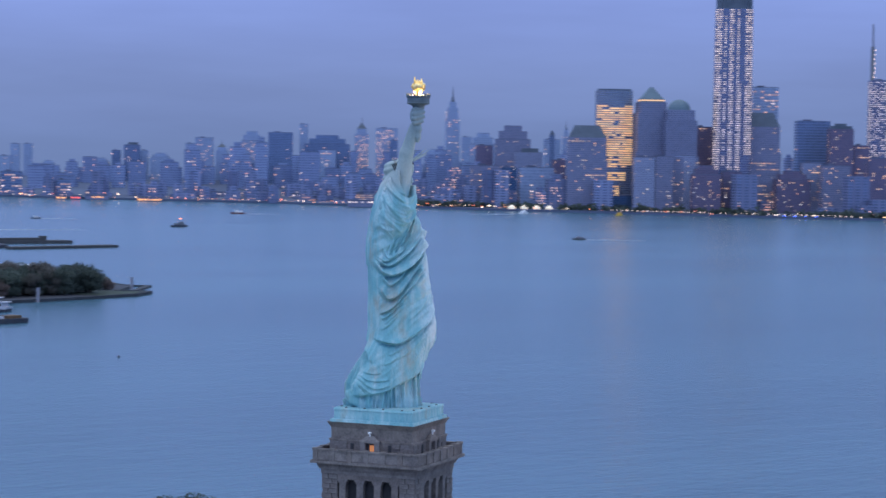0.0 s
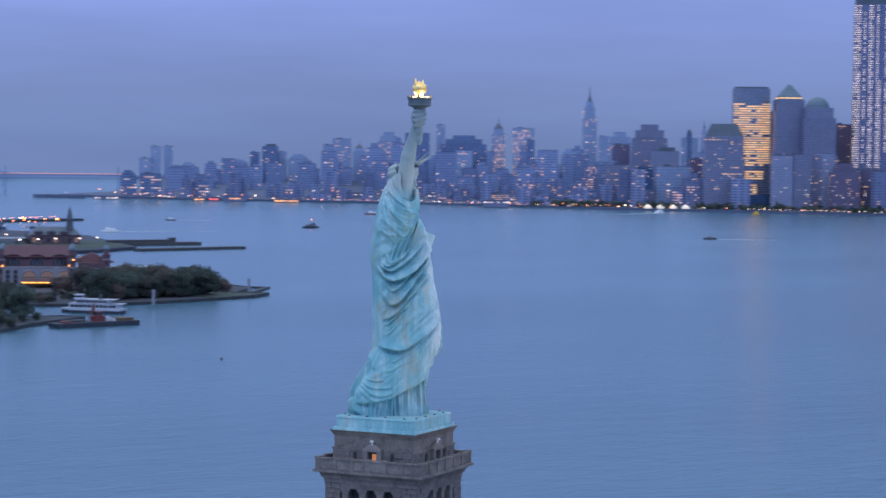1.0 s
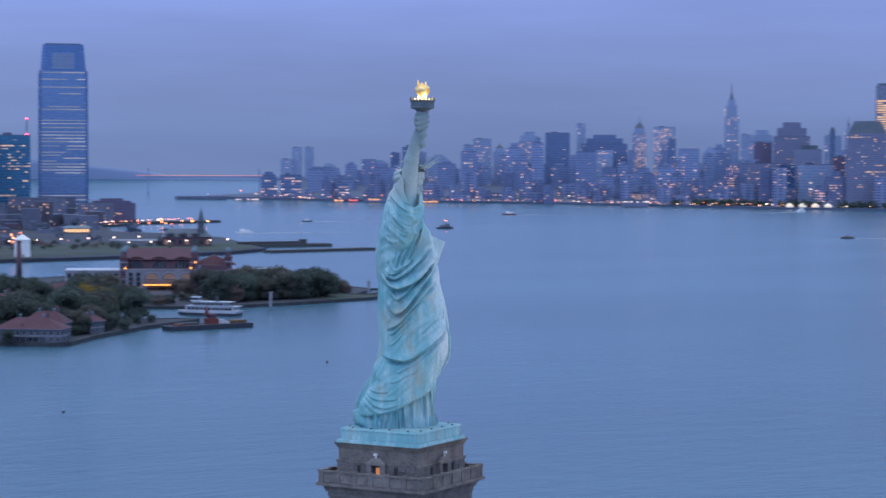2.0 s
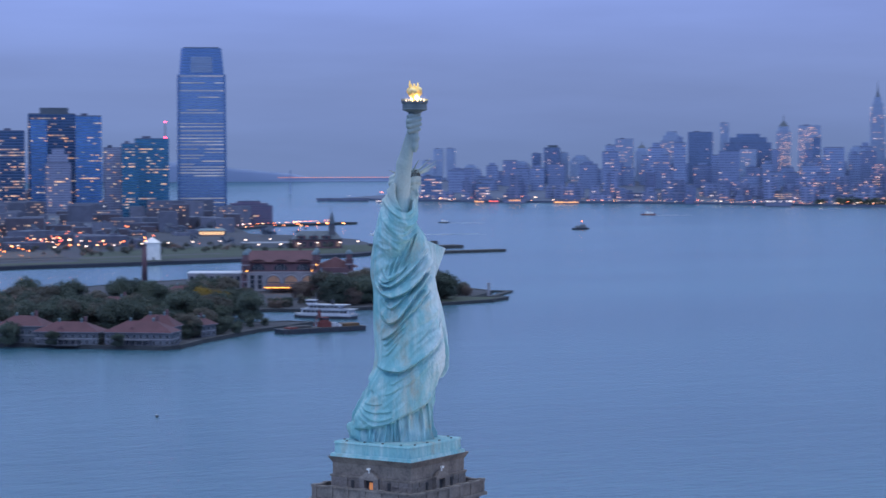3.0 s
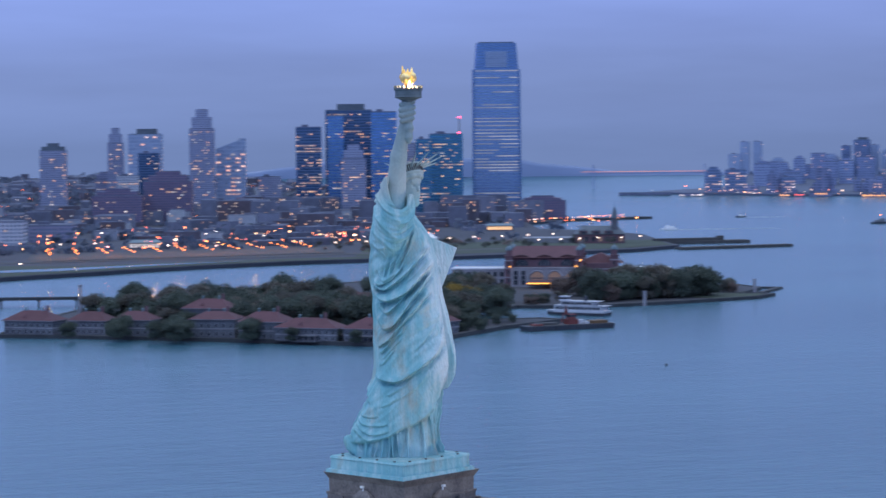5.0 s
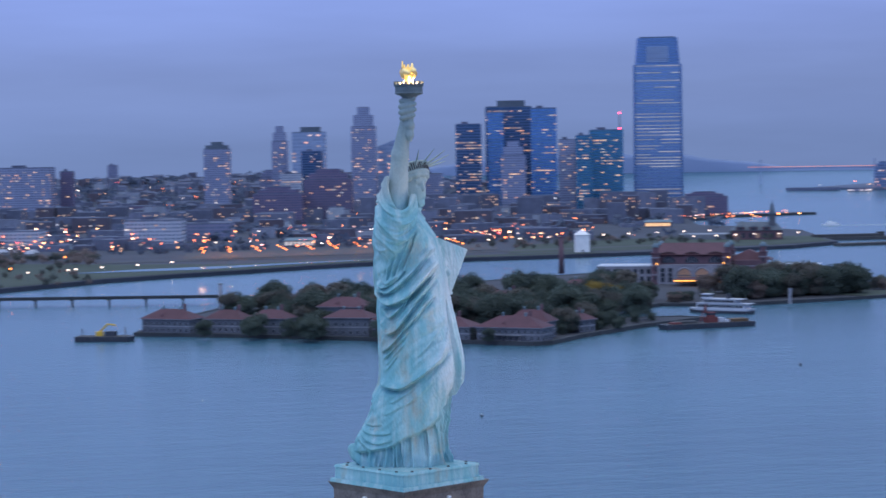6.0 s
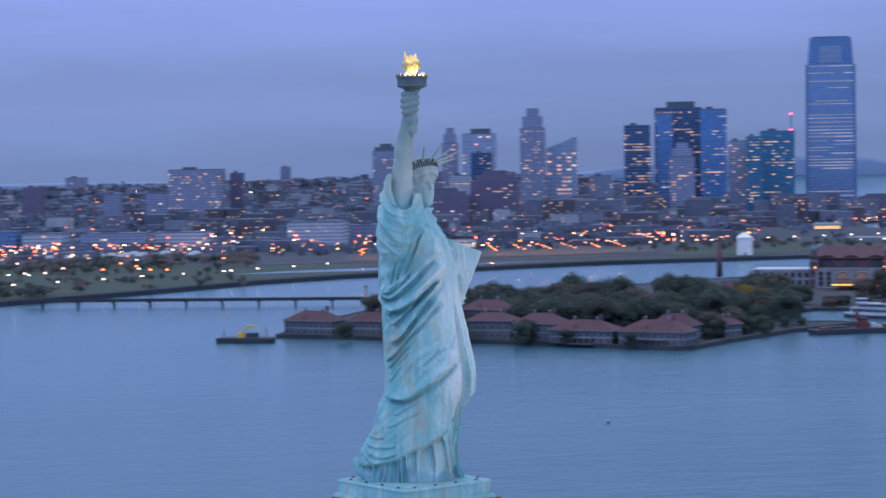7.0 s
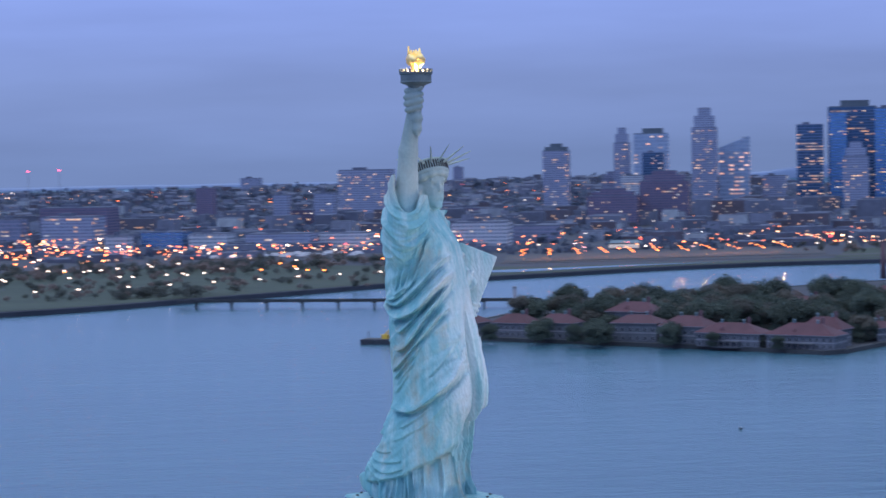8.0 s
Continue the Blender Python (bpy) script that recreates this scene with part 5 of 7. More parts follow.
tower("apartment_block", 2811, 2381, 49, 107, BRICK, .10, "flat", "brown apartment block on the waterfront")
tower("apartment_block", 2810, 2547, 37, 97, CONCRETE, .14, "flat", "pale apartment block in the city skyline")
tower("apartment_block", 2746, 2534, 64, 82, BRICK, .08, "step", "dark brick apartment block in the city skyline")
tower("office_tower", 2822, 2692, 79, 192, STONE, .12, "mansard", "stepped stone and glass tower with a flat pyramid roof")
tower("office_tower", 3062, 2919, 54, 252, HAZY, .5, "flat", "tall glass tower with lit upper floors")
tower("apartment_block", 2516, 2683, 39, 102, CONCRETE, .06, "flat", "pale apartment block with vertical strips")
tower("apartment_block", 2543, 2659, 33, 104, STONE, .06, "flat", "grey apartment block beside the river")
tower("apartment_block", 2584, 2649, 39, 107, CONCRETE, .06, "flat", "pale apartment block with vertical strips")
tower("apartment_block", 2567, 2574, 53, 89, BRICK, .08, "step", "dark brick apartment block in the city skyline")
tower("office_tower", 2822, 2848, 36, 165, BRICK, .03, "flat", "dark brown tower in the city skyline")
tower("office_tower", 2475, 2795, 78, 160, STONE, .12, "mansard", "stone office tower with a dark sloping top")
tower("apartment_block", 2579, 3066, 70, 80, HAZY, .14, "flat", "pale blue glass block on the river")
tower("apartment_block", 2551, 3118, 32, 79, GLASS_DARK, .10, "flat", "dark glass block on the river")
tower("apartment_block", 2536, 3173, 63, 82, STONE, .10, "flat", "stone apartment block on the river")
tower("office_tower", 2846, 3417, 61, 112, CONCRETE, .06, "box", "dark block with a pale roof box")
tower("office_tower", 3026, 3696, 85, 175, STONE, .08, "step", "large stepped stone office tower")
tower("office_tower", 3110, 3910, 43, 130, BRICK, .03, "flat", "brown tower in the city skyline")
# the haze on the far towers is painted in their facade colours
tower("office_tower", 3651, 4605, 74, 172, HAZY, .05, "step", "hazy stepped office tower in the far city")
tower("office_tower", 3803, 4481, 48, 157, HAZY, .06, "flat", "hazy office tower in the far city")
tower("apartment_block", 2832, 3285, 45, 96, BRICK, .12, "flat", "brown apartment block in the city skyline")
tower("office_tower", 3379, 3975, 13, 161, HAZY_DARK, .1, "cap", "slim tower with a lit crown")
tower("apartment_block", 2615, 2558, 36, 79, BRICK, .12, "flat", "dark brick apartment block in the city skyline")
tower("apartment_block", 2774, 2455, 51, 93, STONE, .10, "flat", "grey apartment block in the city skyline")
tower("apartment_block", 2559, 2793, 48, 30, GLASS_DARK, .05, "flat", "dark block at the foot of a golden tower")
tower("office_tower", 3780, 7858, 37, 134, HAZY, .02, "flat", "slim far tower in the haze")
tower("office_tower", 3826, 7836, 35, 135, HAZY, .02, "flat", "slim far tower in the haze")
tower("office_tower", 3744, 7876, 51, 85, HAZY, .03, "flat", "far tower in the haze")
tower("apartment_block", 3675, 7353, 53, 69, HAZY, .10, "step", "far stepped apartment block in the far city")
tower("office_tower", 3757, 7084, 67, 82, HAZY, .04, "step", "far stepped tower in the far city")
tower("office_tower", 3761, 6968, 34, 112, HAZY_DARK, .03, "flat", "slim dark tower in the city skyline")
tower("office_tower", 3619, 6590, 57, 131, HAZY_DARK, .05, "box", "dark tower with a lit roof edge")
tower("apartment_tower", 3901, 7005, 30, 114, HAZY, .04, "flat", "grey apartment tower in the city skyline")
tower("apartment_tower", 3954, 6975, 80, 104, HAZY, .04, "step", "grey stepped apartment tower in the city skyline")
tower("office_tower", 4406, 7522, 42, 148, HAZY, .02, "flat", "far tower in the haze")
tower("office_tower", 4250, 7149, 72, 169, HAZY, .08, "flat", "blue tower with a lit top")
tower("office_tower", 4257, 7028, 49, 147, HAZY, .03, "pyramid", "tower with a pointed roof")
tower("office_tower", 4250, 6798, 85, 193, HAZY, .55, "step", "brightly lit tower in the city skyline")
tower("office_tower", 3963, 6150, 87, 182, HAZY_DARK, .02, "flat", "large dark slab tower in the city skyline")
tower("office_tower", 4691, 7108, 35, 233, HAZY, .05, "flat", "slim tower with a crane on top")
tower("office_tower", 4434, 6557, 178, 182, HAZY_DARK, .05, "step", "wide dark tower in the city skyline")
# dense lit panes stand in for rose floodlight on the next two facades
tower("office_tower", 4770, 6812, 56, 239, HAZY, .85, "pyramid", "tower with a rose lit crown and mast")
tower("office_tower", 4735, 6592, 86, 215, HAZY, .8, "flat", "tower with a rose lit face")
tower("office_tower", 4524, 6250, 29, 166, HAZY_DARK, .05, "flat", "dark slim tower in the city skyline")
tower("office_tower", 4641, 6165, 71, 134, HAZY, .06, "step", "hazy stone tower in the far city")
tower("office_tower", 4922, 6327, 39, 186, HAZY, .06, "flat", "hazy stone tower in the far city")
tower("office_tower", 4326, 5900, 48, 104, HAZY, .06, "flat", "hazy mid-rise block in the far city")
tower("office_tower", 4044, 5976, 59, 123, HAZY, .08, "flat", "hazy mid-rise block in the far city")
tower("apartment_block", 3089, 4327, 73, 16, STONE, .30, "flat", "waterfront block with bright lit floors")
tower("office_block", 3367, 4865, 41, 7, CONCRETE, .02, "flat", "pale waterfront shed in the city skyline")



def blue_tower():
    """Tall blue glass tower on the western waterfront, tapering at the head, with glowing floors."""
    root = new("office_tower")
    root.matrix_world = pose(903, 2660, 0, 0, 0, -18)
    tagged(root, "tall blue glass office tower with lit floors and a tapering head", "building", "city skyline")
    Geo().box(0, 0, 0, 208, 34, 22, 0, 0.97).make("wall", GLASS_SKY, root)
    for sx in (-1, 1):
        for sy in (-1, 1):
            strip = Geo()
            strip.prism([(x + 32.6 * sx, y + 20.6 * sy) for x, y in ((-1.8, -1.8), (1.8, -1.8), (1.8, 1.8), (-1.8, 1.8))], 0, 208, 1.0, (-1.0 * sx, -0.62 * sy))
            strip.make("corner_strip", GLASS_HEAD, root, "darker glass corner")
    Geo().prism([(-31, -18), (-27, -20.6), (27, -20.6), (31, -18), (31, 18), (27, 20.6), (-27, 20.6), (-31, 18)], 208, 245, 0.9).make("head", GLASS_HEAD, root, "darker glass head with cut corners")
    lw = Geo()
    for z, share in ([(5.5 + 5.8 * i, .85) for i in range(6)] + [(66 + 4.1 * i, .86 - .04 * i) for i in range(9)] + [(103.5, .9), (109.5, .9), (114, .7), (118.5, .8), (123, .8), (129, .85), (134.6, .9), (139, .5), (154, .75), (158, .4), (176, .4), (185, .6), (196, .8), (205.5, 1)]):
        s = 1 - 0.03 * z / 200
        for side in range(4):
            along, off = (34 * s, 22 * s) if side % 2 == 0 else (22 * s, 34 * s)
            x = -along
            while x < along - 4:
                run = random.uniform(8, 40)
                if random.random() < share:
                    q = []
                    for p, zz in ((x, z), (min(x + run, along), z), (min(x + run, along), z + 0.95), (x, z + 0.95)):
                        a, b = ((p, -off - 0.4), (off + 0.4, p), (-p, off + 0.4), (-off - 0.4, -p))[side]
                        q.append((a, b, zz + 0.0))
                    lw.poly(q)
                x += run + 0.4
    tagged(lw.make("lit_window", LIT_COOL, root), kind="stuff")
    for k in range(9):
        tilt = 0.051 * 2.5 * k
        Geo().box(0, -20.75 + tilt, 211 + 2.5 * k, 213 + 2.5 * k, 15, 0.35).make("louvre", LOUVRE, root, "pale louvre slat near the top")
    Geo().box(0, 0, 245.01, 246.5, 24.5, 16).make("roof", DARK_ROOF, root)


blue_tower()


def work_tower():
    """Unfinished supertall: chamfered corners that widen as it rises, upright strips of white work lights, dark open top."""
    x, y, z, k = spot(2760, 2706)
    root = new("office_tower")
    root.matrix_world = pose(x, y, z, 0, 0, -44) @ Matrix.Diagonal((k, k, k, 1))
    tagged(root, "very tall unfinished tower with white work lights and dark top", "building", "city skyline")

    def ring(h):
        half, cut = 36.5 - 1.5 * h / 420, 3 + 10 * h / 420
        return [(sx * (half - (cut if a else 0)), sy * (half - (0 if a else cut))) for sx, sy, a in ((-1, -1, 0), (-1, -1, 1), (1, -1, 1), (1, -1, 0), (1, 1, 0), (1, 1, 1), (-1, 1, 1), (-1, 1, 0))]
    g = Geo()
    levels = [0, 60, 140, 220, 300, 385]
    for h in levels:
        g.v += [(p[0], p[1], h) for p in ring(h)]
    for a in range(len(levels) - 1):
        g.f += [(8 * a + q, 8 * a + (q + 1) % 8, 8 * a + 8 + (q + 1) % 8, 8 * a + 8 + q) for q in range(8)]
    g.f.append(tuple(range(40, 48)))
    g.make("wall", UNFINISHED, root)
    Geo().prism([(0.96 * p[0], 0.96 * p[1]) for p in ring(385)], 385, 425).make("open_floors", DARK_ROOF, root, "dark unfinished upper floors")
    for sx in (-24, 0, 24):
        Geo().box(sx, -30, 425, 432, 1.2, 1.2).make("column", DARK_ROOF, root)
    lw = Geo()
    strips = ((0.02, 0.20, 0.92), (0.26, 0.32, 0.60), (0.40, 0.52, 0.90), (0.60, 0.68, 0.95), (0.82, 0.99, 0.88))
    fl = 0
    while 58 + 4.1 * fl < 384:
        h = 58 + 4.1 * fl
        half, cut = 36.5 - 1.5 * h / 420, 3 + 10 * h / 420
        for side in range(4):
            turn = Matrix.Rotation(radians(90 * side), 3, "Z")
            for lo, hi, share in strips:
                if h < 110 and lo > 0.7:
                    continue
                u = -half + 2 * half * lo
                while u < -half + 2 * half * hi - 1.5:
                    if random.random() < share * (1.0 if h > 80 else 0.6):
                        lw.poly([tuple(turn @ Vector(q)) for q in ((u, -half - 0.5, h), (u + 3.0, -half - 0.5, h), (u + 3.0, -half - 0.5, h + 1.8), (u, -half - 0.5, h + 1.8))])
                    u += 4.2
        fl += 1
    tagged(lw.make("work_light", LIT_WHITE, root), kind="stuff")


work_tower()


def gold_tower():
    x, y, z, k = spot(2576, 2836)
    root = new("office_tower")
    root.matrix_world = pose(x, y, z, 0, 0, -36) @ Matrix.Diagonal((k, k, k, 1))
    tagged(root, "curved glass office tower glowing gold over most floors", "building", "city skyline")
    g = Geo()
    n, ring = 10, []
    for a in range(n + 1):
        s = a / n
        ring.append((-34 + 68 * s, -20 - 6 * math.sin(math.pi * s)))
    ring += [(34, 22), (-34, 22)]
    g.prism(ring, 0, 228, 0.98)
    g.make("wall", GOLDEN, root)
    Geo().prism([(p[0] * 0.9, p[1] * 0.9) for p in ring], 228.01, 231).make("roof", DARK_ROOF, root)
    lw = Geo()
    for fl in range(6, 48):
        z0 = 4.2 * fl
        if 50 < z0 < 58 or 74 < z0 < 84:
            continue
        left, right = (-34, 34) if z0 > 84 else (-26, 22) if z0 > 56 else (-14, 10)
        u = left
        while u < right - 1:
            run = random.uniform(6, 26)
            if random.random() < 0.96:
                u1 = min(u + run, right)
                q = []
                for p, zz in ((u, z0), (u1, z0), (u1, z0 + 2.3), (u, z0 + 2.3)):
                    q.append((p, -20.6 - 6 * math.sin(math.pi * (p + 34) / 68), zz))
                lw.poly(q)
            u += run + 0.5
    tagged(lw.make("lit_floor", LIT_GOLD, root, "golden lit floors"), kind="stuff")


gold_tower()


def domed(e, n, w, h, dome, label):
    x, y, z, k = spot(e, n)
    root = new("office_tower")
    root.matrix_world = pose(x, y, z, 0, 0, -31) @ Matrix.Diagonal((k, k, k, 1))
    tagged(root, label, "building", "city skyline")
    a = w / 2
    for lo, hi, sc in ((0, 0.55, 1.0), (0.55, 0.9, 0.9), (0.9, 1.0, 0.78)):
        Geo().box(0, 0, h * lo, h * hi, a * sc, a * sc * 0.9).make("tier", STONE, root)
    tagged(lit_windows(Geo(), a, a * 0.9, 0, h * 0.55, 0.10, 4, 4).make("lit_window", LIT, root), kind="stuff")
    r = Geo()
    if dome:
        n_ = 24
        for j in range(6):
            t0, t1 = j / 6 * math.pi / 2, (j + 1) / 6 * math.pi / 2
            r.prism([(a * 0.66 * math.cos(t0) * math.cos(2 * math.pi * q / n_), a * 0.66 * math.cos(t0) * math.sin(2 * math.pi * q / n_)) for q in range(n_)], h + a * 0.62 * math.sin(t0), h + a * 0.62 * math.sin(t1), max(0.02, math.cos(t1) / math.cos(t0)))
        r.make("dome", COPPER_ROOF, root, "green copper dome")
    else:
        r.box(0, 0, h, h + 6, a * 0.66, a * 0.60).box(0, 0, h + 6, h + 28, a * 0.62, a * 0.56, 0, 0.14)
        r.make("roof", COPPER_ROOF, root, "green copper pyramid roof")
        Geo().box(0, 0, h + 2.2, h + 4.2, a * 0.67, a * 0.61).make("lit_band", LIT_GOLD, root, "lit band under the roof")


domed(2575, 2731, 64, 205, False, "stone office tower with a lit green pyramid roof")
domed(2585, 2666, 64, 190, True, "stone office tower with a green copper dome")


def spire_tower(e, n, w, h, tip, skin, label, steps):
    x, y, z, k = spot(e, n)
    root = new("office_tower")
    root.matrix_world = pose(x, y, z, 0, 0, -31) @ Matrix.Diagonal((k, k, k, 1))
    tagged(root, label, "building", "city skyline")
    lo = 0
    for share, s in steps:
        Geo().box(0, 0, lo, h * share, w / 2 * s, w / 2 * s * 0.8).make("tier", skin, root)
        lo = h * share
    tagged(lit_windows(Geo(), w / 2 * steps[1][1] + 0.3, w / 2 * steps[1][1] * 0.8 + 0.3, h * 0.3, h * 0.9, 0.12, 8, 8).make("lit_window", LIT_FAR, root), kind="stuff")
    Geo().box(0, 0, h, h + (tip - h) * 0.35, w * 0.12, w * 0.12, 0, 0.4).tube(0, 0, h + (tip - h) * 0.3, tip, w * 0.045, 0.3, 8).make("mast", DARK_ROOF, root)


spire_tower(5010, 6534, 64, 325, 388, HAZY, "stepped stone skyscraper with a tall mast", ((0.28, 1.25), (0.80, 0.82), (0.93, 0.62), (1.0, 0.4)))
spire_tower(5799, 6774, 34, 235, 275, HAZY, "slender far skyscraper with a pointed spire", ((0.5, 1.0), (0.85, 0.8), (0.95, 0.55), (1.0, 0.35)))

tower("office_block", 1992, 3943, 30, 36, HAZY_DARK, .95, "flat", "low riverside block with every floor lit warm", -22)
tower("office_block", 1897, 4110, 36, 58, HAZY_DARK, .35, "step", "stepped riverside block with warm lit rows", -22)
tower("office_block", 2104, 3996, 31, 46, HAZY_DARK, .3, "flat", "riverside block with a few lit floors", -22)
tower("office_block", 1915, 4036, 47, 52, HAZY_DARK, .6, "flat", "broad riverside block with rows of lit floors", -22)
tower("office_block", 2378, 3372, 60, 20, STONE, .9, "flat", "long low pier building with bright lit floors", -31)

# ---- trees ----


def leaf_turn(rng, out, loose):
    """A leaf spray faces outwards and up, more or less."""
    n = out.normalized() + Vector((rng.gauss(0, loose), rng.gauss(0, loose), 0.35 + rng.gauss(0, loose)))
    return n.to_track_quat("Z", "X").to_matrix() @ Euler((0, 0, rng.uniform(0, 6.3))).to_matrix()


def tree_meshes(seed, height, spread, clumps, leaf, size=1.0):
    rng = random.Random(seed)
    t = Geo()
    t.tube(0, 0, -0.3, height * 0.45, 0.035 * height, 0.02 * height, 7)
    tips = []
    for k in range(7):
        a = 2 * math.pi * k / 7 + rng.uniform(-0.3, 0.3)
        z0 = height * rng.uniform(0.25, 0.45)
        tip = (spread * 0.6 * math.cos(a), spread * 0.6 * math.sin(a), height * rng.uniform(0.55, 0.8))
        t.beam((0, 0, z0), tip, 0.012 * height, 4)
        tips.append(tip)
    tips += [(spread * 0.45 * math.cos(1.05 * k), spread * 0.45 * math.sin(1.05 * k), height * rng.uniform(0.2, 0.36)) for k in range(6)]
    tips += [(0, 0, height * 0.85), (0, 0, height * 0.6), (spread * 0.2, -spread * 0.2, height * 0.75), (-spread * 0.25, spread * 0.1, height * 0.7)]
    c = Geo()
    for k in range(clumps):
        hub = rng.choice(tips)
        r = spread * 0.46 * rng.random() ** 0.4
        a, b = rng.uniform(0, 2 * math.pi), math.acos(rng.uniform(-0.75, 1))
        p = Vector((hub[0] + r * math.sin(b) * math.cos(a), hub[1] + r * math.sin(b) * math.sin(a), hub[2] + 0.8 * r * math.cos(b)))
        s = rng.uniform(0.2, 0.48) * height / 12 * size
        q = leaf_turn(rng, p - Vector((0, 0, height * 0.35)), 0.75)
        pts = [tuple(p + q @ Vector(v)) for v in ((s, 0, 0.2 * s), (0, s, -0.2 * s), (-s, 0.1 * s, 0.2 * s), (0, -s, -0.1 * s))]
        c.poly([pts[0], pts[1], pts[2]]).poly([pts[0], pts[2], pts[3]]) if k % 2 else c.poly(pts)
    return t, c


TREES = []
for seed, height, spread, leaf in ((1, 12, 6.5, LEAF_GREEN), (2, 14, 7.0, LEAF_GREEN), (3, 10, 6.0, LEAF_RUST), (4, 11, 6.2, LEAF_YELLOW), (5, 13, 6.0, LEAF_MIXED)):
    t_, c_ = tree_meshes(seed, height, spread, 5200, leaf, 0.78)
    TREES.append((t_.mesh("trunk", BARK), c_.mesh("crown", leaf)))
TREE_LABELS = ("broad tree with dark green summer foliage", "tall tree with dense dark green foliage", "tree with thinning rust brown autumn leaves", "tree with bright yellow autumn leaves", "tree with mixed green and brown leaves")


def plant(e, n, z, kind, size, group="island trees"):
    tm, cm = TREES[kind]
    root = new("tree", tm)
    root.matrix_world = pose(e, n, z, 0, 0, random.uniform(0, 360)) @ Matrix.Diagonal((size, size, size * random.uniform(0.85, 1.1), 1))
    tagged(root, TREE_LABELS[kind], "tree", group)
    crown = new("crown", cm)
    crown.parent = root


random.seed(11)


def grove(outline_from, outline_to, count, kinds, low, high, width):
    for k in range(count):
        s = random.random()
        e = outline_from[0] + (outline_to[0] - outline_from[0]) * s + random.uniform(-width, width)
        n = outline_from[1] + (outline_to[1] - outline_from[1]) * s + random.uniform(-width, width)
        plant(e, n, 1.45, random.choice(kinds), random.uniform(low, high))


grove((100, 846), (224, 782), 50, (0, 1, 0, 1, 4), 1.05, 1.4, 16)
grove((93, 882), (272, 840), 56, (0, 1, 4, 0), 1.05, 1.4, 20)
grove((122, 954), (321, 964), 48, (0, 2, 4, 1), 1.05, 1.4, 22)
grove((258, 791), (252, 771), 3, (0, 4), 0.7, 0.95, 8)
grove((281, 903), (293, 893), 4, (3, 3), 1.25, 1.5, 5)
grove((268, 863), (312, 893), 16, (0, 4, 1), 0.75, 1.15, 9)
grove((338, 934), (370, 964), 14, (0, 4, 2), 0.38, 0.55, 8)
grove((224, 757), (246, 768), 5, (0, 4), 0.7, 0.95, 5)
grove((286, 929), (344, 965), 14, (0, 4), 0.8, 1.0, 8)
grove((385, 944), (478, 975), 52, (0, 4, 0, 2), 0.8, 1.5, 12)
grove((392, 991), (487, 1020), 40, (0, 4, 2), 0.9, 1.5, 14)
grove((471, 978), (501, 998), 6, (2, 4), 0.55, 0.75, 8)
for e, n, s in ((85, 798, 0.8), (110, 770, 0.95), (102, 780, 0.8), (179, 738, 0.5), (114, 775, 0.95), (141, 756, 0.8), (64, 806, 0.75), (85, 794, 0.85), (185, 724, 0.55), (111, 782, 1.0), (89, 800, 0.9), (144, 762, 0.85), (160, 746, 0.6), (231, 761, 0.75), (239, 768, 0.8), (506, 1012, 0.6), (251, 771, 0.45), (261, 772, 0.5), (257, 795, 0.6), (269, 790, 0.4), (280, 803, 0.45), (292, 813, 0.4), (237, 779, 0.75), (245, 789, 0.7), (227, 749, 0.45), (261, 803, 0.55), (249, 781, 0.8), (255, 787, 0.75), (263, 792, 0.7), (243, 776, 0.85), (271, 812, 0.6)):
    plant(e, n, 1.45, 0, s)
for e, n, s in ((52, 150, 1.15), (64, 158, 1.0), (40, 146, 0.9), (20, 140, 0.95), (75, 150, 0.85)):
    plant(e, n, 3.4, 0, s, "monument island trees")

# ---- the island with the red roofed wards ----


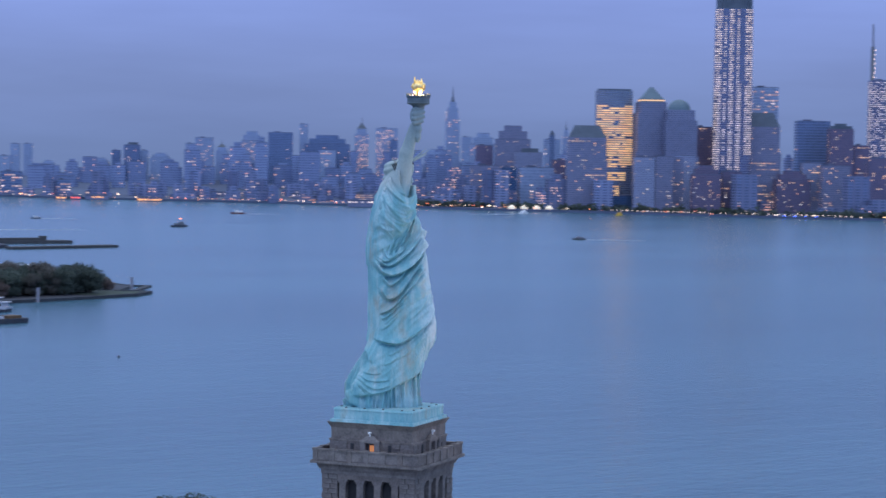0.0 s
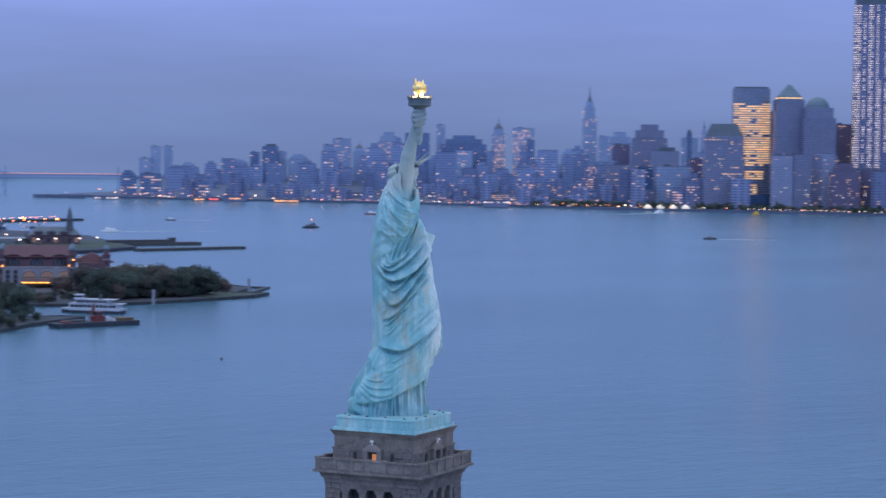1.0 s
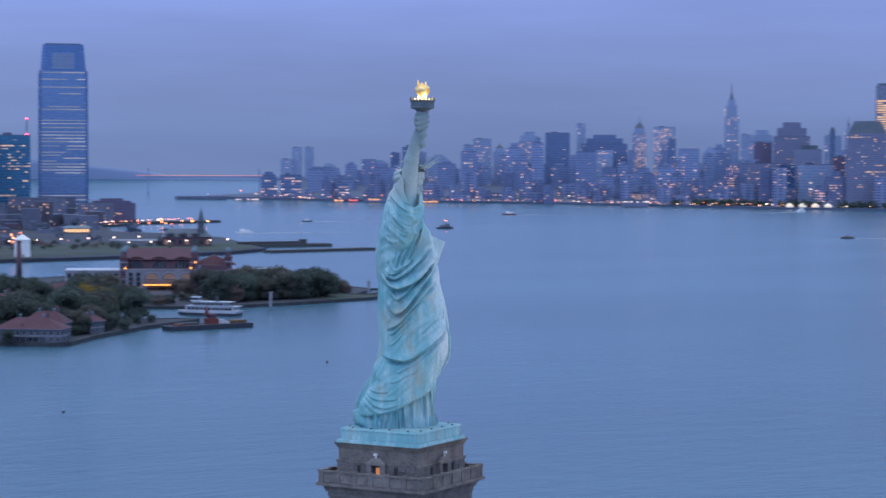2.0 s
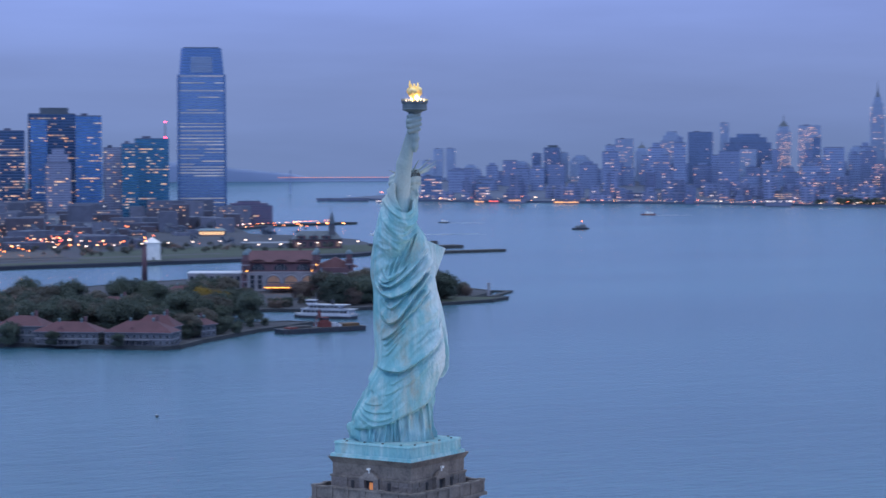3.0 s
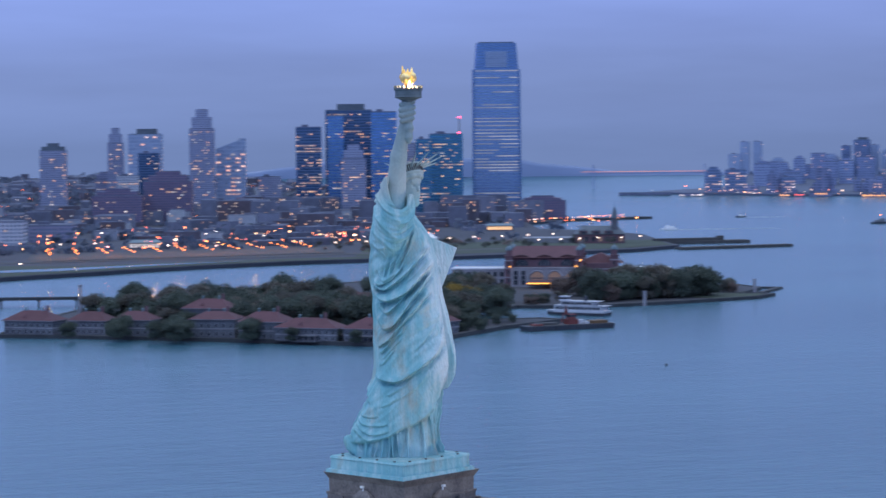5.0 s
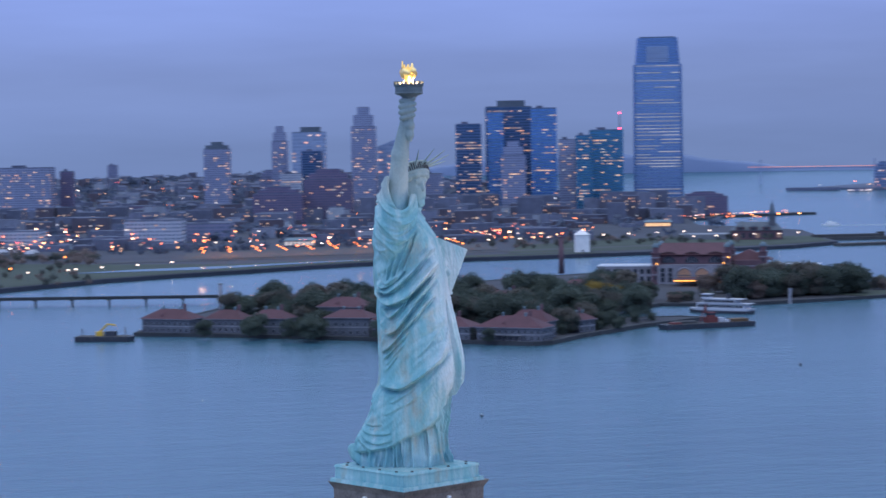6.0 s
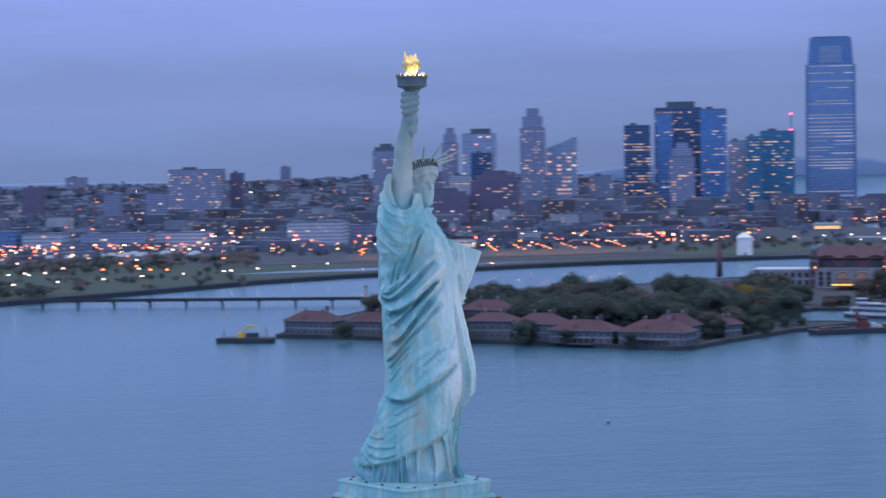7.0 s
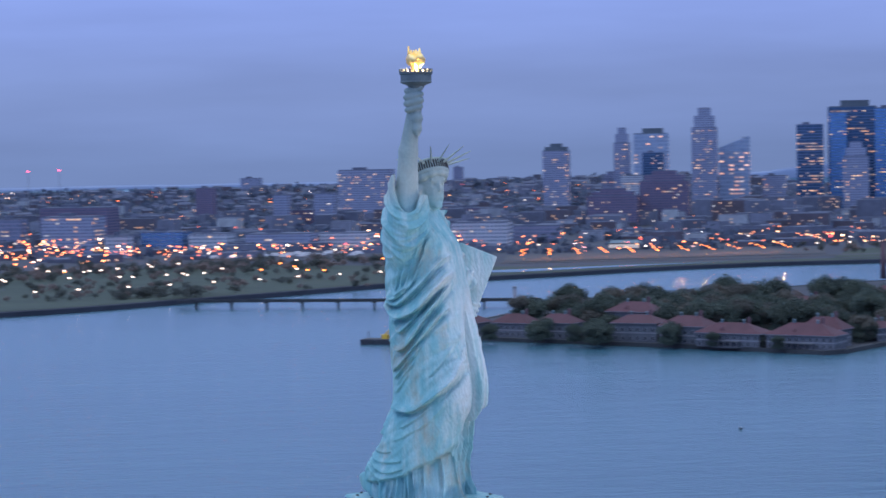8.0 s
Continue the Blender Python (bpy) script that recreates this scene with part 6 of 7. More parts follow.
def ward(e, n, turn, length, depth, eave, ridge, label, dormer=True, porch=False):
    """A two storey hospital ward: stucco walls, hipped red roof, rows of windows, ridge vents."""
    root = new("ward_house")
    root.matrix_world = pose(e, n, 1.5, 0, 0, turn)
    tagged(root, label, "house", "ward houses")
    hx, hy = length / 2, depth / 2
    Geo().box(0, 0, 0, eave, hx, hy).make("wall", STUCCO, root)
    Geo().box(0, 0, eave * 0.47, eave * 0.47 + 0.35, hx + 0.12, hy + 0.12).make("string_course", PALE_STONE, root)
    Geo().hip(0, 0, eave, ridge, hx + 0.9, hy + 0.9, 0, 0.42).make("roof", ROOF_TILE, root, "red tiled hipped roof")
    Geo().box(0, 0, eave - 0.35, eave - 0.01, hx + 0.8, hy + 0.8).make("eave", PALE_STONE, root)
    pane = Geo().box(0, 0, 0, 1.7, 0.55, 0.06).mesh("window", WINDOW_DARK)
    frame_me = Geo().box(0, 0, -0.15, 1.85, 0.72, 0.03).mesh("window_frame", PALE_STONE)
    for side, along, off in ((0, hx, hy), (1, hy, hx), (2, hx, hy), (3, hy, hx)):
        count = max(2, int(2 * along / 3.2))
        for storey in (0.12, 0.56):
            for k in range(count):
                p = -along + 2 * along * (k + 0.5) / count
                m = pose(0, 0, 0, 0, 0, 90 * side) @ pose(p, -off - 0.05, eave * storey, 0, 0, 0)
                o = new("window", pane)
                o.parent, o.matrix_basis = root, m
                f = new("window_frame", frame_me)
                f.parent, f.matrix_basis = o, pose(0, 0.04, 0)
    for s in (-0.25, 0.25):
        v = Geo().tube(s * length * 0.7, 0, ridge - 0.9, ridge + 1.1, 0.55, 0.55, 8).tube(s * length * 0.7, 0, ridge + 1.1, ridge + 1.5, 0.8, 0.3, 8)
        v.make("roof_vent", COPPER_ROOF, root, "pale green metal roof vent")
    Geo().box(length * 0.2, depth * 0.25, eave, ridge + 2.2, 0.6, 0.6).make("chimney", BRICK_RED, root)
    if dormer:
        Geo().hip(-length * 0.1, -hy * 0.55, eave + 1.0, eave + 2.6, 2.2, 1.6, 90, 0.6).make("dormer", ROOF_TILE, root)
    if porch:
        Geo().box(0, -hy - 1.6, 0, 0.4, hx * 0.4, 1.6).box(0, -hy - 1.6, eave * 0.42, eave * 0.46, hx * 0.42, 1.7).make("porch", STUCCO, root)
        for k in range(5):
            Geo().tube(-hx * 0.38 + hx * 0.19 * k, -hy - 2.9, 0.4, eave * 0.42, 0.18, 0.16, 6).make("porch_post", PALE_STONE, root)
    return root


LINE = -36.0
ward(52, 840, LINE, 27, 13, 7.2, 11.8, "long grey stucco ward with a red hipped roof by the seawall", True)
ward(79, 830, LINE, 20, 12, 7.0, 11.2, "grey stucco ward half hidden behind trees", False)
ward(98, 812, LINE, 19, 12, 8.0, 12.0, "grey stucco ward with a red hipped roof", False)
ward(135, 812, LINE, 25, 13, 12.5, 17.0, "taller rear ward with dormers in its red roof", True)
ward(133, 788, LINE + 8, 22, 15, 9.0, 12.5, "square grey ward with a broad red hipped roof", False)
ward(153, 768, LINE, 22, 15, 8.6, 13.0, "grey stucco ward with a red hipped roof", False)
ward(170, 749, LINE, 31, 13, 6.4, 10.8, "low ward with a central porch and red roof", True, True)
ward(199, 730, LINE, 32, 14, 6.4, 11.4, "low ward with wide red roof and a porch", True, True)
ward(210, 741, LINE, 20, 12, 8.0, 13.2, "rear wing with a red hipped roof", False)
ward(240, 764, LINE + 70, 12, 9, 6.0, 9.0, "small grey house among trees near the seawall", False)
ward(230, 880, LINE, 30, 14, 9.0, 13.5, "red roofed hall among the island trees", False)
ward(301, 967, LINE + 20, 26, 14, 9.0, 13.0, "red roofed pavilion behind the yellow trees", False)


def main_hall():
    """The great arrival hall: pale stone front with tall arches, corner towers with copper domes, red roofs."""
    root = new("arrival_hall")
    root.matrix_world = pose(426, 1104, 1.5, 0, 0, -24)
    tagged(root, "large stone and brick hall with arches, red roofs and domed towers", "hall")
    mid = -10
    Geo().box(mid, 0, 0, 12, 23, 19).make("wall", PALE_STONE, root)
    Geo().box(mid, 0, 12, 12.7, 23.5, 19.5).make("cornice", PALE_STONE, root)
    Geo().box(mid, 2, 12.7, 18.6, 21.5, 16).make("clerestory", BRICK_RED, root, "dark red brick upper walls")
    Geo().hip(mid, 2, 19, 26, 23.5, 18, 0, 0.88).make("roof", ROOF_TILE, root, "red tiled main roof")
    # eaves that rise in a wave over each lunette window
    for sy in (-1, 1):
        wave = Geo()
        pts = [(mid - 22.5 + 45 * q / 36, 18.4 + 2.0 * abs(math.sin(3 * math.pi * q / 36)) ** 1.5) for q in range(37)]
        for (x0, z0), (x1, z1) in zip(pts, pts[1:]):
            wave.beam((x0, 2 + 16.4 * sy, z0), (x1, 2 + 16.4 * sy, z1), 0.75, 5)
        wave.make("waved_eave", EAVE_RED, root, "dark red waved eaves")
    for k in (-1, 0, 1):
        x = mid + 15 * k
        half = [(x - 4.4, 13.6)] + [(x - 4.4 * math.cos(math.pi * q / 10), 14.2 + 3.6 * math.sin(math.pi * q / 10)) for q in range(11)] + [(x + 4.4, 13.6)]
        Geo().poly([(u, -14.1, z) for u, z in half]).make("lunette_window", WINDOW_DARK, root)
        for q in (-1, 0, 1):
            Geo().box(x + 2.2 * q, -14.2, 13.6, 17.2, 0.14, 0.08).make("mullion", PALE_STONE, root)
    for x in (-28.5, -23.5):
        Geo().box(x, -19.1, 1.5, 10.5, 1.3, 0.12).make("tall_window", WINDOW_DARK, root)
        for z in (4.5, 7.5):
            Geo().box(x, -19.2, z, z + 0.4, 1.3, 0.12).make("transom", PALE_STONE, root)
    for x in (-31, -26, -20.5):
        Geo().box(x, -19.4, 0, 11.9, 0.7, 0.5).make("pilaster", PALE_STONE, root)
    for x in (-14.5, -3, 8.5):
        ring = [(x - 4.0, 0.8)] + [(x - 4.0 * math.cos(math.pi * q / 10), 6.0 + 4.0 * math.sin(math.pi * q / 10)) for q in range(11)] + [(x + 4.0, 0.8)]
        Geo().poly([(u, -19.15, z) for u, z in ring]).make("arched_window", ARCH_GLOW, root, "tall arched window with warm light inside")
        rim = [(x - 4.6 * math.cos(math.pi * q / 10), 6.0 + 4.6 * math.sin(math.pi * q / 10)) for q in range(11)]
        band = Geo()
        for (x0, z0), (x1, z1) in zip(rim, rim[1:]):
            band.beam((x0, -19.3, z0), (x1, -19.3, z1), 0.55, 4)
        band.make("arch_moulding", PALE_STONE, root)
        for q in (1, 2, 3):
            Geo().box(x - 4.0 + 2.0 * q, -19.3, 0.8, 9.4, 0.16, 0.1).make("mullion", STUCCO, root)
        Geo().box(x, -19.3, 5.6, 6.1, 4.0, 0.12).make("transom", STUCCO, root)
        Geo().box(x + 5.75, -19.5, 0, 11.9, 0.9, 0.6).make("pilaster", PALE_STONE, root)
    # lower brick pavilion at the river end
    Geo().box(26, 2, 0, 15, 9, 14).make("pavilion_wall", BRICK_RED, root, "brick pavilion with stone dressings")
    Geo().box(26, 2, 11, 11.6, 9.2, 14.2).make("stone_band", PALE_STONE, root)
    Geo().hip(26, 2, 15, 21.5, 10, 15, 90, 0.4).make("pavilion_roof", ROOF_TILE, root, "steep red tiled roof")
    for k in range(3):
        Geo().box(20.5 + 5.5 * k, -12.1, 3, 9, 1.4, 0.12).make("tall_window", WINDOW_DARK, root)
    for tx in (-33, 13, 35.5):
        for ty in (-17, 17) if tx < 30 else (-9,):
            tw = Geo().box(tx, ty, 0, 20, 2.6, 2.6).box(tx, ty, 20, 20.6, 3.1, 3.1).tube(tx, ty, 20.6, 24, 1.9, 1.9, 12).make("tower", BRICK_RED, root, "brick corner tower with stone bands")
            for z in (6, 12, 17):
                Geo().box(tx, ty, z, z + 0.6, 2.75, 2.75).make("stone_band", PALE_STONE, tw)
            dm = Geo()
            for j in range(5):
                t0, t1 = j / 5 * math.pi / 2, (j + 1) / 5 * math.pi / 2
                dm.tube(tx, ty, 24 + 2.8 * math.sin(t0), 24 + 2.8 * math.sin(t1), 2.2 * math.cos(t0), max(0.1, 2.2 * math.cos(t1)), 14)
            dm.tube(tx, ty, 26.8, 30, 0.25, 0.05, 6)
            dm.make("dome", COPPER_ROOF, tw, "dark green copper dome")
            for z in (3, 8.5, 14):
                Geo().box(tx, ty - 2.65, z, z + 2.4, 0.7, 0.08).make("window", WINDOW_DARK, tw)
    for x, hl in ((-54, 18), (54, 17)):
        Geo().box(x, 3, 0, 11, hl, 12).make("wing", PALE_STONE, root)
        Geo().box(x, 3, 11.01, 11.8, hl + 0.4, 12.4).make("wing_roof", FERRY_WHITE, root, "pale flat wing roof")
        for k in range(8):
            for z in (1.6, 6.4):
                Geo().box(x - 15.4 + 4.4 * k, -9.1, z, z + 3.0, 1.25, 0.1).make("window", WINDOW_DARK, root)
    for x, z in ((-32, 12.9), (11, 13.2), (14, 17.0)):
        Geo().tube(x, -20.6, z, z + 0.9, 0.5, 0.4, 6).make("wall_lamp", LAMP_CANOPY, root, "warm wall lamp")
    canopy = Geo().box(-4, -32, 4.2, 4.8, 15, 12, 0, 0.95)
    canopy.make("canopy", ROOF_TILE, root, "long entrance canopy roof")
    for k in range(5):
        for y in (-42, -24):
            Geo().tube(-17 + 6.5 * k, y, 0, 4.2, 0.2, 0.2, 6).make("canopy_post", STEEL, root)
    for k in range(6):
        Geo().box(-17 + 4.9 * k, -42.5 - 0.2 * k, 3.4, 3.95, 2.1 + 0.25 * (k % 2), 0.4).make("canopy_light", LAMP_CANOPY, root, "warm light under the canopy")


ARCH_GLOW = glow("arched_window_light", (0.5, 0.27, 0.16), 0.02)
LAMP_CANOPY = glow("canopy_light_glow", (1.0, 0.42, 0.08), 3.2)
EAVE_RED = plain("dark_red_eaves", (0.040, 0.018, 0.024), (0.072, 0.030, 0.038), 0.2, 0.8)
FERRY_WHITE = plain("weathered_white_paint", (0.36, 0.38, 0.44), (0.56, 0.58, 0.64), 0.25, 0.55)
main_hall()


def ferry():
    root = new("ferry")
    root.matrix_world = pose(349, 869, 0, 0, 0, 132)
    tagged(root, "white double deck passenger ferry moored in the slip", "ferry")
    hull = [(-18, -4.5), (12, -4.5), (18.5, 0), (12, 4.5), (-18, 4.5)]
    Geo().prism(hull, -0.6, 1.5, 1.02).make("lower_hull", NAVY, root, "dark navy lower hull")
    Geo().prism([(1.02 * x, 1.02 * y) for x, y in hull], 1.5, 2.6, 1.02).make("hull", FERRY_WHITE, root, "white upper hull")
    Geo().box(-2, 0, 2.6, 5.2, 14.5, 4.1).make("main_cabin", FERRY_WHITE, root)
    for k in range(11):
        for sy in (-1, 1):
            Geo().box(-14.6 + 2.5 * k, 4.1 * sy, 3.2, 4.6, 1.0, 0.08).make("cabin_window", WINDOW_DARK, root)
    Geo().box(-3, 0, 5.2, 5.45, 15.6, 4.5).make("upper_deck", FERRY_WHITE, root)
    Geo().box(-1, 0, 5.45, 7.6, 9.5, 3.4).make("upper_cabin", FERRY_WHITE, root)
    for k in range(7):
        for sy in (-1, 1):
            Geo().box(-8.8 + 2.6 * k, 3.4 * sy, 5.9, 7.1, 1.1, 0.08).make("cabin_window", WINDOW_DARK, root)
    Geo().box(-2.5, 0, 7.6, 7.8, 12, 3.8).make("sun_deck", FERRY_WHITE, root)
    Geo().box(8.0, 0, 7.8, 10.0, 2.3, 2.3).make("wheelhouse", FERRY_WHITE, root)
    Geo().box(8.0, 0, 8.6, 9.5, 2.36, 2.36).make("wheelhouse_window", WINDOW_DARK, root)
    Geo().box(8.0, 0, 10.0, 10.2, 2.7, 2.7).make("wheelhouse_roof", FERRY_WHITE, root)
    Geo().tube(-5, 0, 7.8, 10.4, 1.1, 0.9, 10).make("funnel", NAVY, root)
    Geo().beam((5, 0, 10.2), (5, 0, 14), 0.12).beam((5, -1.2, 12.6), (5, 1.2, 12.6), 0.08).make("mast", STEEL, root)
    for k in range(12):
        for sy in (-1, 1):
            Geo().box(-16.5 + 2.5 * k, sy * 4.3, 5.45, 6.5, 0.06, 0.06).make("rail_post", STEEL, root)
    for sy in (-1, 1):
        Geo().box(-3, sy * 4.3, 6.45, 6.55, 14.5, 0.06).make("rail", STEEL, root)
    Geo().box(-17, 0, 2.6, 3.0, 0.25, 0.25).make("stern_lamp", LIT_COOL, root)


ferry()


def work_barge(e, n, turn, length, label, crane):
    root = new("barge")
    root.matrix_world = pose(e, n, 0, 0, 0, turn)
    tagged(root, label, "barge")
    hx = length / 2
    Geo().prism([(-hx, -5), (hx, -5), (hx + 2, 0), (hx, 5), (-hx, 5)], -0.6, 2.4, 1.02).make("hull", NAVY, root)
    Geo().box(0, 0, 2.4, 2.52, hx * 0.96, 4.7).make("deck", TIMBER, root)
    if crane:
        Geo().box(-2, 0, 2.5, 4.6, 1.7, 1.3).make("crane_house", YELLOW, root, "yellow crane cab")
        Geo().box(3.6, 0, 2.5, 4.8, 2.6, 2.0).make("deck_house", NAVY, root)
        Geo().beam((-2, 0, 4.6), (2, 0, 8.2), 0.5).beam((2, 0, 8.2), (6.0, 0, 7.6), 0.4).make("crane_arm", YELLOW, root, "yellow crane boom")
        Geo().tube(-hx + 2, 1, 1.6, 6, 0.25, 0.25, 6).tube(hx - 2, -1, 1.6, 7, 0.25, 0.25, 6).make("spud_pole", STEEL, root)
    else:
        Geo().box(2, 0, 2.5, 5.2, 3.0, 2.4).make("tug_house", RUST_RED, root, "red deck house")
        Geo().box(2, 0, 5.2, 7.6, 1.9, 1.7).make("wheelhouse", RUST_RED, root, "red wheelhouse")
        Geo().box(2, 0, 6.2, 7.1, 1.95, 1.75).make("wheelhouse_window", WINDOW_DARK, root)
        Geo().tube(-0.6, 0, 7.6, 10.4, 0.7, 0.6, 8).make("funnel", RUST_RED, root)
        Geo().box(7.5, 0.5, 2.5, 4.6, 1.6, 1.6).make("equipment", FERRY_WHITE, root, "white deck box")
        Geo().box(10.2, -1, 2.5, 3.7, 1.0, 1.4).make("equipment", FERRY_WHITE, root, "white deck box")
        Geo().box(17, 0, 2.5, 3.9, 4.5, 3.0, 6).make("cargo", RUST_CARGO, root, "rusty brown cargo pile")
        Geo().box(-12, 1, 2.5, 3.6, 6, 2.5).make("cargo", TIMBER, root)
        Geo().box(-18, -1, 2.5, 3.3, 2.5, 2.5).make("cargo", RUST_RED, root)
        Geo().beam((-4, 0, 2.5), (-0.5, 0, 12), 0.3).beam((-3, 1.5, 2.5), (-0.5, 0, 12), 0.2).make("derrick", RUST_RED, root)
    for k in range(8):
        Geo().tube(-hx + length * (k + 0.5) / 8, -5.1, 0.8, 2.0, 0.45, 0.45, 8).make("fender", TIMBER, root)
    return root


RUST_CARGO = plain("rusty_cargo", (0.085, 0.050, 0.028), (0.16, 0.095, 0.05), 0.4, 0.85)
work_barge(310, 780, 8, 48, "long dark work barge with a red deck house", False)
work_barge(17, 820, -20, 26, "dark barge with a yellow crane by the seawall", True)


def chimney(e, n, h, r, material, label):
    ob = Geo().tube(e, n, 1.4, h, r, r * 0.7, 14).tube(e, n, h, h + 0.8, r * 0.85, r * 0.85, 14).make("chimney", material, None, "", True)
    tagged(ob, label, "chimney")


chimney(87, 934, 19, 1.3, PALE_STONE, "slim pale chimney at the bridge end")
chimney(368, 1254, 27, 2.2, BRICK_RED, "tall tapering brick chimney behind the trees")


def sign_post(e, n):
    tagged(Geo().box(e, n, 1.5, 9.5, 0.9, 0.25).box(e, n, 9.5, 10.2, 1.1, 0.35).make("marker_post", PALE_STONE), "pale marker post on the seawall", "post")


sign_post(400, 897)
sign_post(505, 975)


def bridge():
    """Low service bridge from the island to the park."""
    root = new("bridge")
    tagged(root, "long low grey bridge on concrete piers", "bridge")
    a, b = Vector((112, 1056, 0)), Vector((-104, 1112, 0))
    d = b - a
    ang = math.degrees(math.atan2(d.y, d.x))
    m = (a + b) / 2
    Geo().box(m.x, m.y, 4.0, 4.8, d.length / 2, 4.0, ang).make("deck", SEAWALL, root)
    for s in (-1, 1):
        off = Vector((-d.y, d.x, 0)).normalized() * 3.9 * s
        Geo().box(m.x + off.x, m.y + off.y, 4.8, 5.5, d.length / 2, 0.2, ang).make("railing", SEAWALL, root)
    for k in range(10):
        p = a + d * (k + 0.5) / 10
        Geo().box(p.x, p.y, -1, 3.4, 0.3, 1.6, ang).box(p.x, p.y, 3.4, 4.0, 0.9, 3.8, ang).make("pier", SEAWALL, root)


bridge()


def white_tower():
    root = new("white_tower")
    root.matrix_world = pose(464, 1532, 3, 0, 0, -10)
    tagged(root, "white square tower house with a pointed roof on the bank", "tower house")
    Geo().box(0, 0, 0, 14.5, 5.9, 5.9).make("wall", WHITE_PAINT, root)
    Geo().box(0, 0, 14.5, 15, 6.4, 6.4).make("eave", WHITE_PAINT, root)
    Geo().box(0, 0, 15, 19.5, 6.3, 6.3, 0, 0.05).make("roof", WHITE_PAINT, root)
    Geo().box(0, -5.95, 0, 2.4, 0.7, 0.06).make("door", WINDOW_DARK, root)


white_tower()


def terminal():
    root = new("rail_terminal")
    root.matrix_world = pose(684, 1698, 3, 0, 0, -18)
    tagged(root, "old rail terminal with slate roofs and a clock spire", "station")
    Geo().box(0, 0, 0, 8.5, 23, 13).make("wall", BRICK_RED, root, "dark red brick wall")
    Geo().box(0, 0, 8.5, 9.0, 23.5, 13.5).make("cornice", STUCCO, root)
    Geo().hip(0, 0, 9, 16.5, 24, 14, 0, 0.7).make("roof", SLATE, root, "blue grey hipped slate roof")
    for k in (-1, 0, 1):
        Geo().box(-4 + 12 * k, -12.6, 8.5, 12.2, 3.6, 0.8).make("gable_wall", BRICK_RED, root)
        Geo().hip(-4 + 12 * k, -9.5, 12.2, 14.4, 4.2, 4.4, 90, 0.6).make("gable_roof", SLATE, root)
        Geo().box(-4 + 12 * k, -13.5, 9.4, 11.6, 1.8, 0.1).make("window", WINDOW_DARK, root)
    Geo().box(14, -4, 9, 24, 3.0, 3.0).make("spire_base", STUCCO, root)
    Geo().box(14, -4, 24, 24.6, 3.5, 3.5).make("spire_cornice", COPPER_ROOF, root)
    Geo().box(14, -4, 24.6, 34, 2.8, 2.8, 0, 0.3).make("spire", SLATE, root, "dark slate spire")
    Geo().tube(14, -4, 34, 40, 0.5, 0.12, 6).make("finial", COPPER_ROOF, root)
    Geo().box(-48, 22, 0, 5, 24, 20).make("train_shed", STEEL, root, "long low train shed")
    for k in range(7):
        Geo().box(-20 + 6.6 * k, -13.1, 2, 6.4, 1.6, 0.1).make("window", WINDOW_DARK if k % 3 else ARCH_GLOW, root)


terminal()


def quay(name, points, width, z, material, label):
    g = Geo()
    for (a, b), (c, d) in zip(points, points[1:]):
        g.box((a + c) / 2, (b + d) / 2, -1, z, math.hypot(c - a, d - b) / 2 + width * 0.3, width / 2, math.degrees(math.atan2(d - b, c - a)))
    return tagged(g.make(name, material), label, "pier")


quay("pier", [(680, 1745), (747, 1708), (834, 1703)], 20, 3.0, TIMBER, "long dark timber pier in the river")
quay("pier", [(722, 1586), (833, 1604)], 14, 2.4, TIMBER, "broken dark timber pier end")
quay("pier", [(892, 2436), (972, 2465), (1052, 2495)], 30, 3.0, SEAWALL, "ferry landing pier with lights")
quay("breakwater", [(502, 972), (548, 1029), (526, 1052)], 4, 1.2, SEAWALL, "low stone breakwater at the island tip")
tagged(Geo().box(778, 1706, 3.0, 5.6, 34, 5, -3).box(812, 1704, 3.0, 7.4, 3, 3, -3).make("pier_shed", TIMBER), "dark weathered shed on the pier", "shed")


def boat(name, e, n, turn, length, hull, top, label, wake=0.0, lamp=None):
    root = new(name)
    x, y, z, k = spot(e, n)
    root.matrix_world = pose(x, y, z, 0, 0, turn) @ Matrix.Diagonal((k, k, k, 1))
    tagged(root, label, "boat", "harbour boats")
    h = length / 2
    w = length * 0.14
    Geo().prism([(-h, -w), (h * 0.6, -w), (h, 0), (h * 0.6, w), (-h, w)], -0.4, length * 0.07 + 0.6, 1.08).make("hull", hull, root)
    Geo().box(-h * 0.1, 0, length * 0.07 + 0.6, length * 0.17 + 0.8, h * 0.55, w * 0.8).make("cabin", top, root)
    Geo().box(h * 0.15, 0, length * 0.17 + 0.8, length * 0.27, h * 0.2, w * 0.6).make("wheelhouse", top, root)
    Geo().beam((0, 0, length * 0.27), (0, 0, length * 0.42), 0.15).make("mast", STEEL, root)
    if lamp:
        Geo().tube(0, 0, length * 0.42, length * 0.42 + 1.0, 0.6, 0.5, 6).make("lamp", lamp, root)
    if wake:
        wk = Geo()
        for s in (-1, 1):
            wk.poly([(-h, s * 0.4, 0.14), (-h - wake, s * wake * 0.10, 0.14), (-h - wake, s * (wake * 0.10 + 2.2), 0.14), (-h, s * 2.6, 0.14)])
        wk.poly([(-h, -1.2, 0.16), (-h, 1.2, 0.16), (-h - wake * 0.6, 1.6, 0.16), (-h - wake * 0.6, -1.6, 0.16)])
        wk.make("wake", FOAM, root, "white foam wake")
    return root


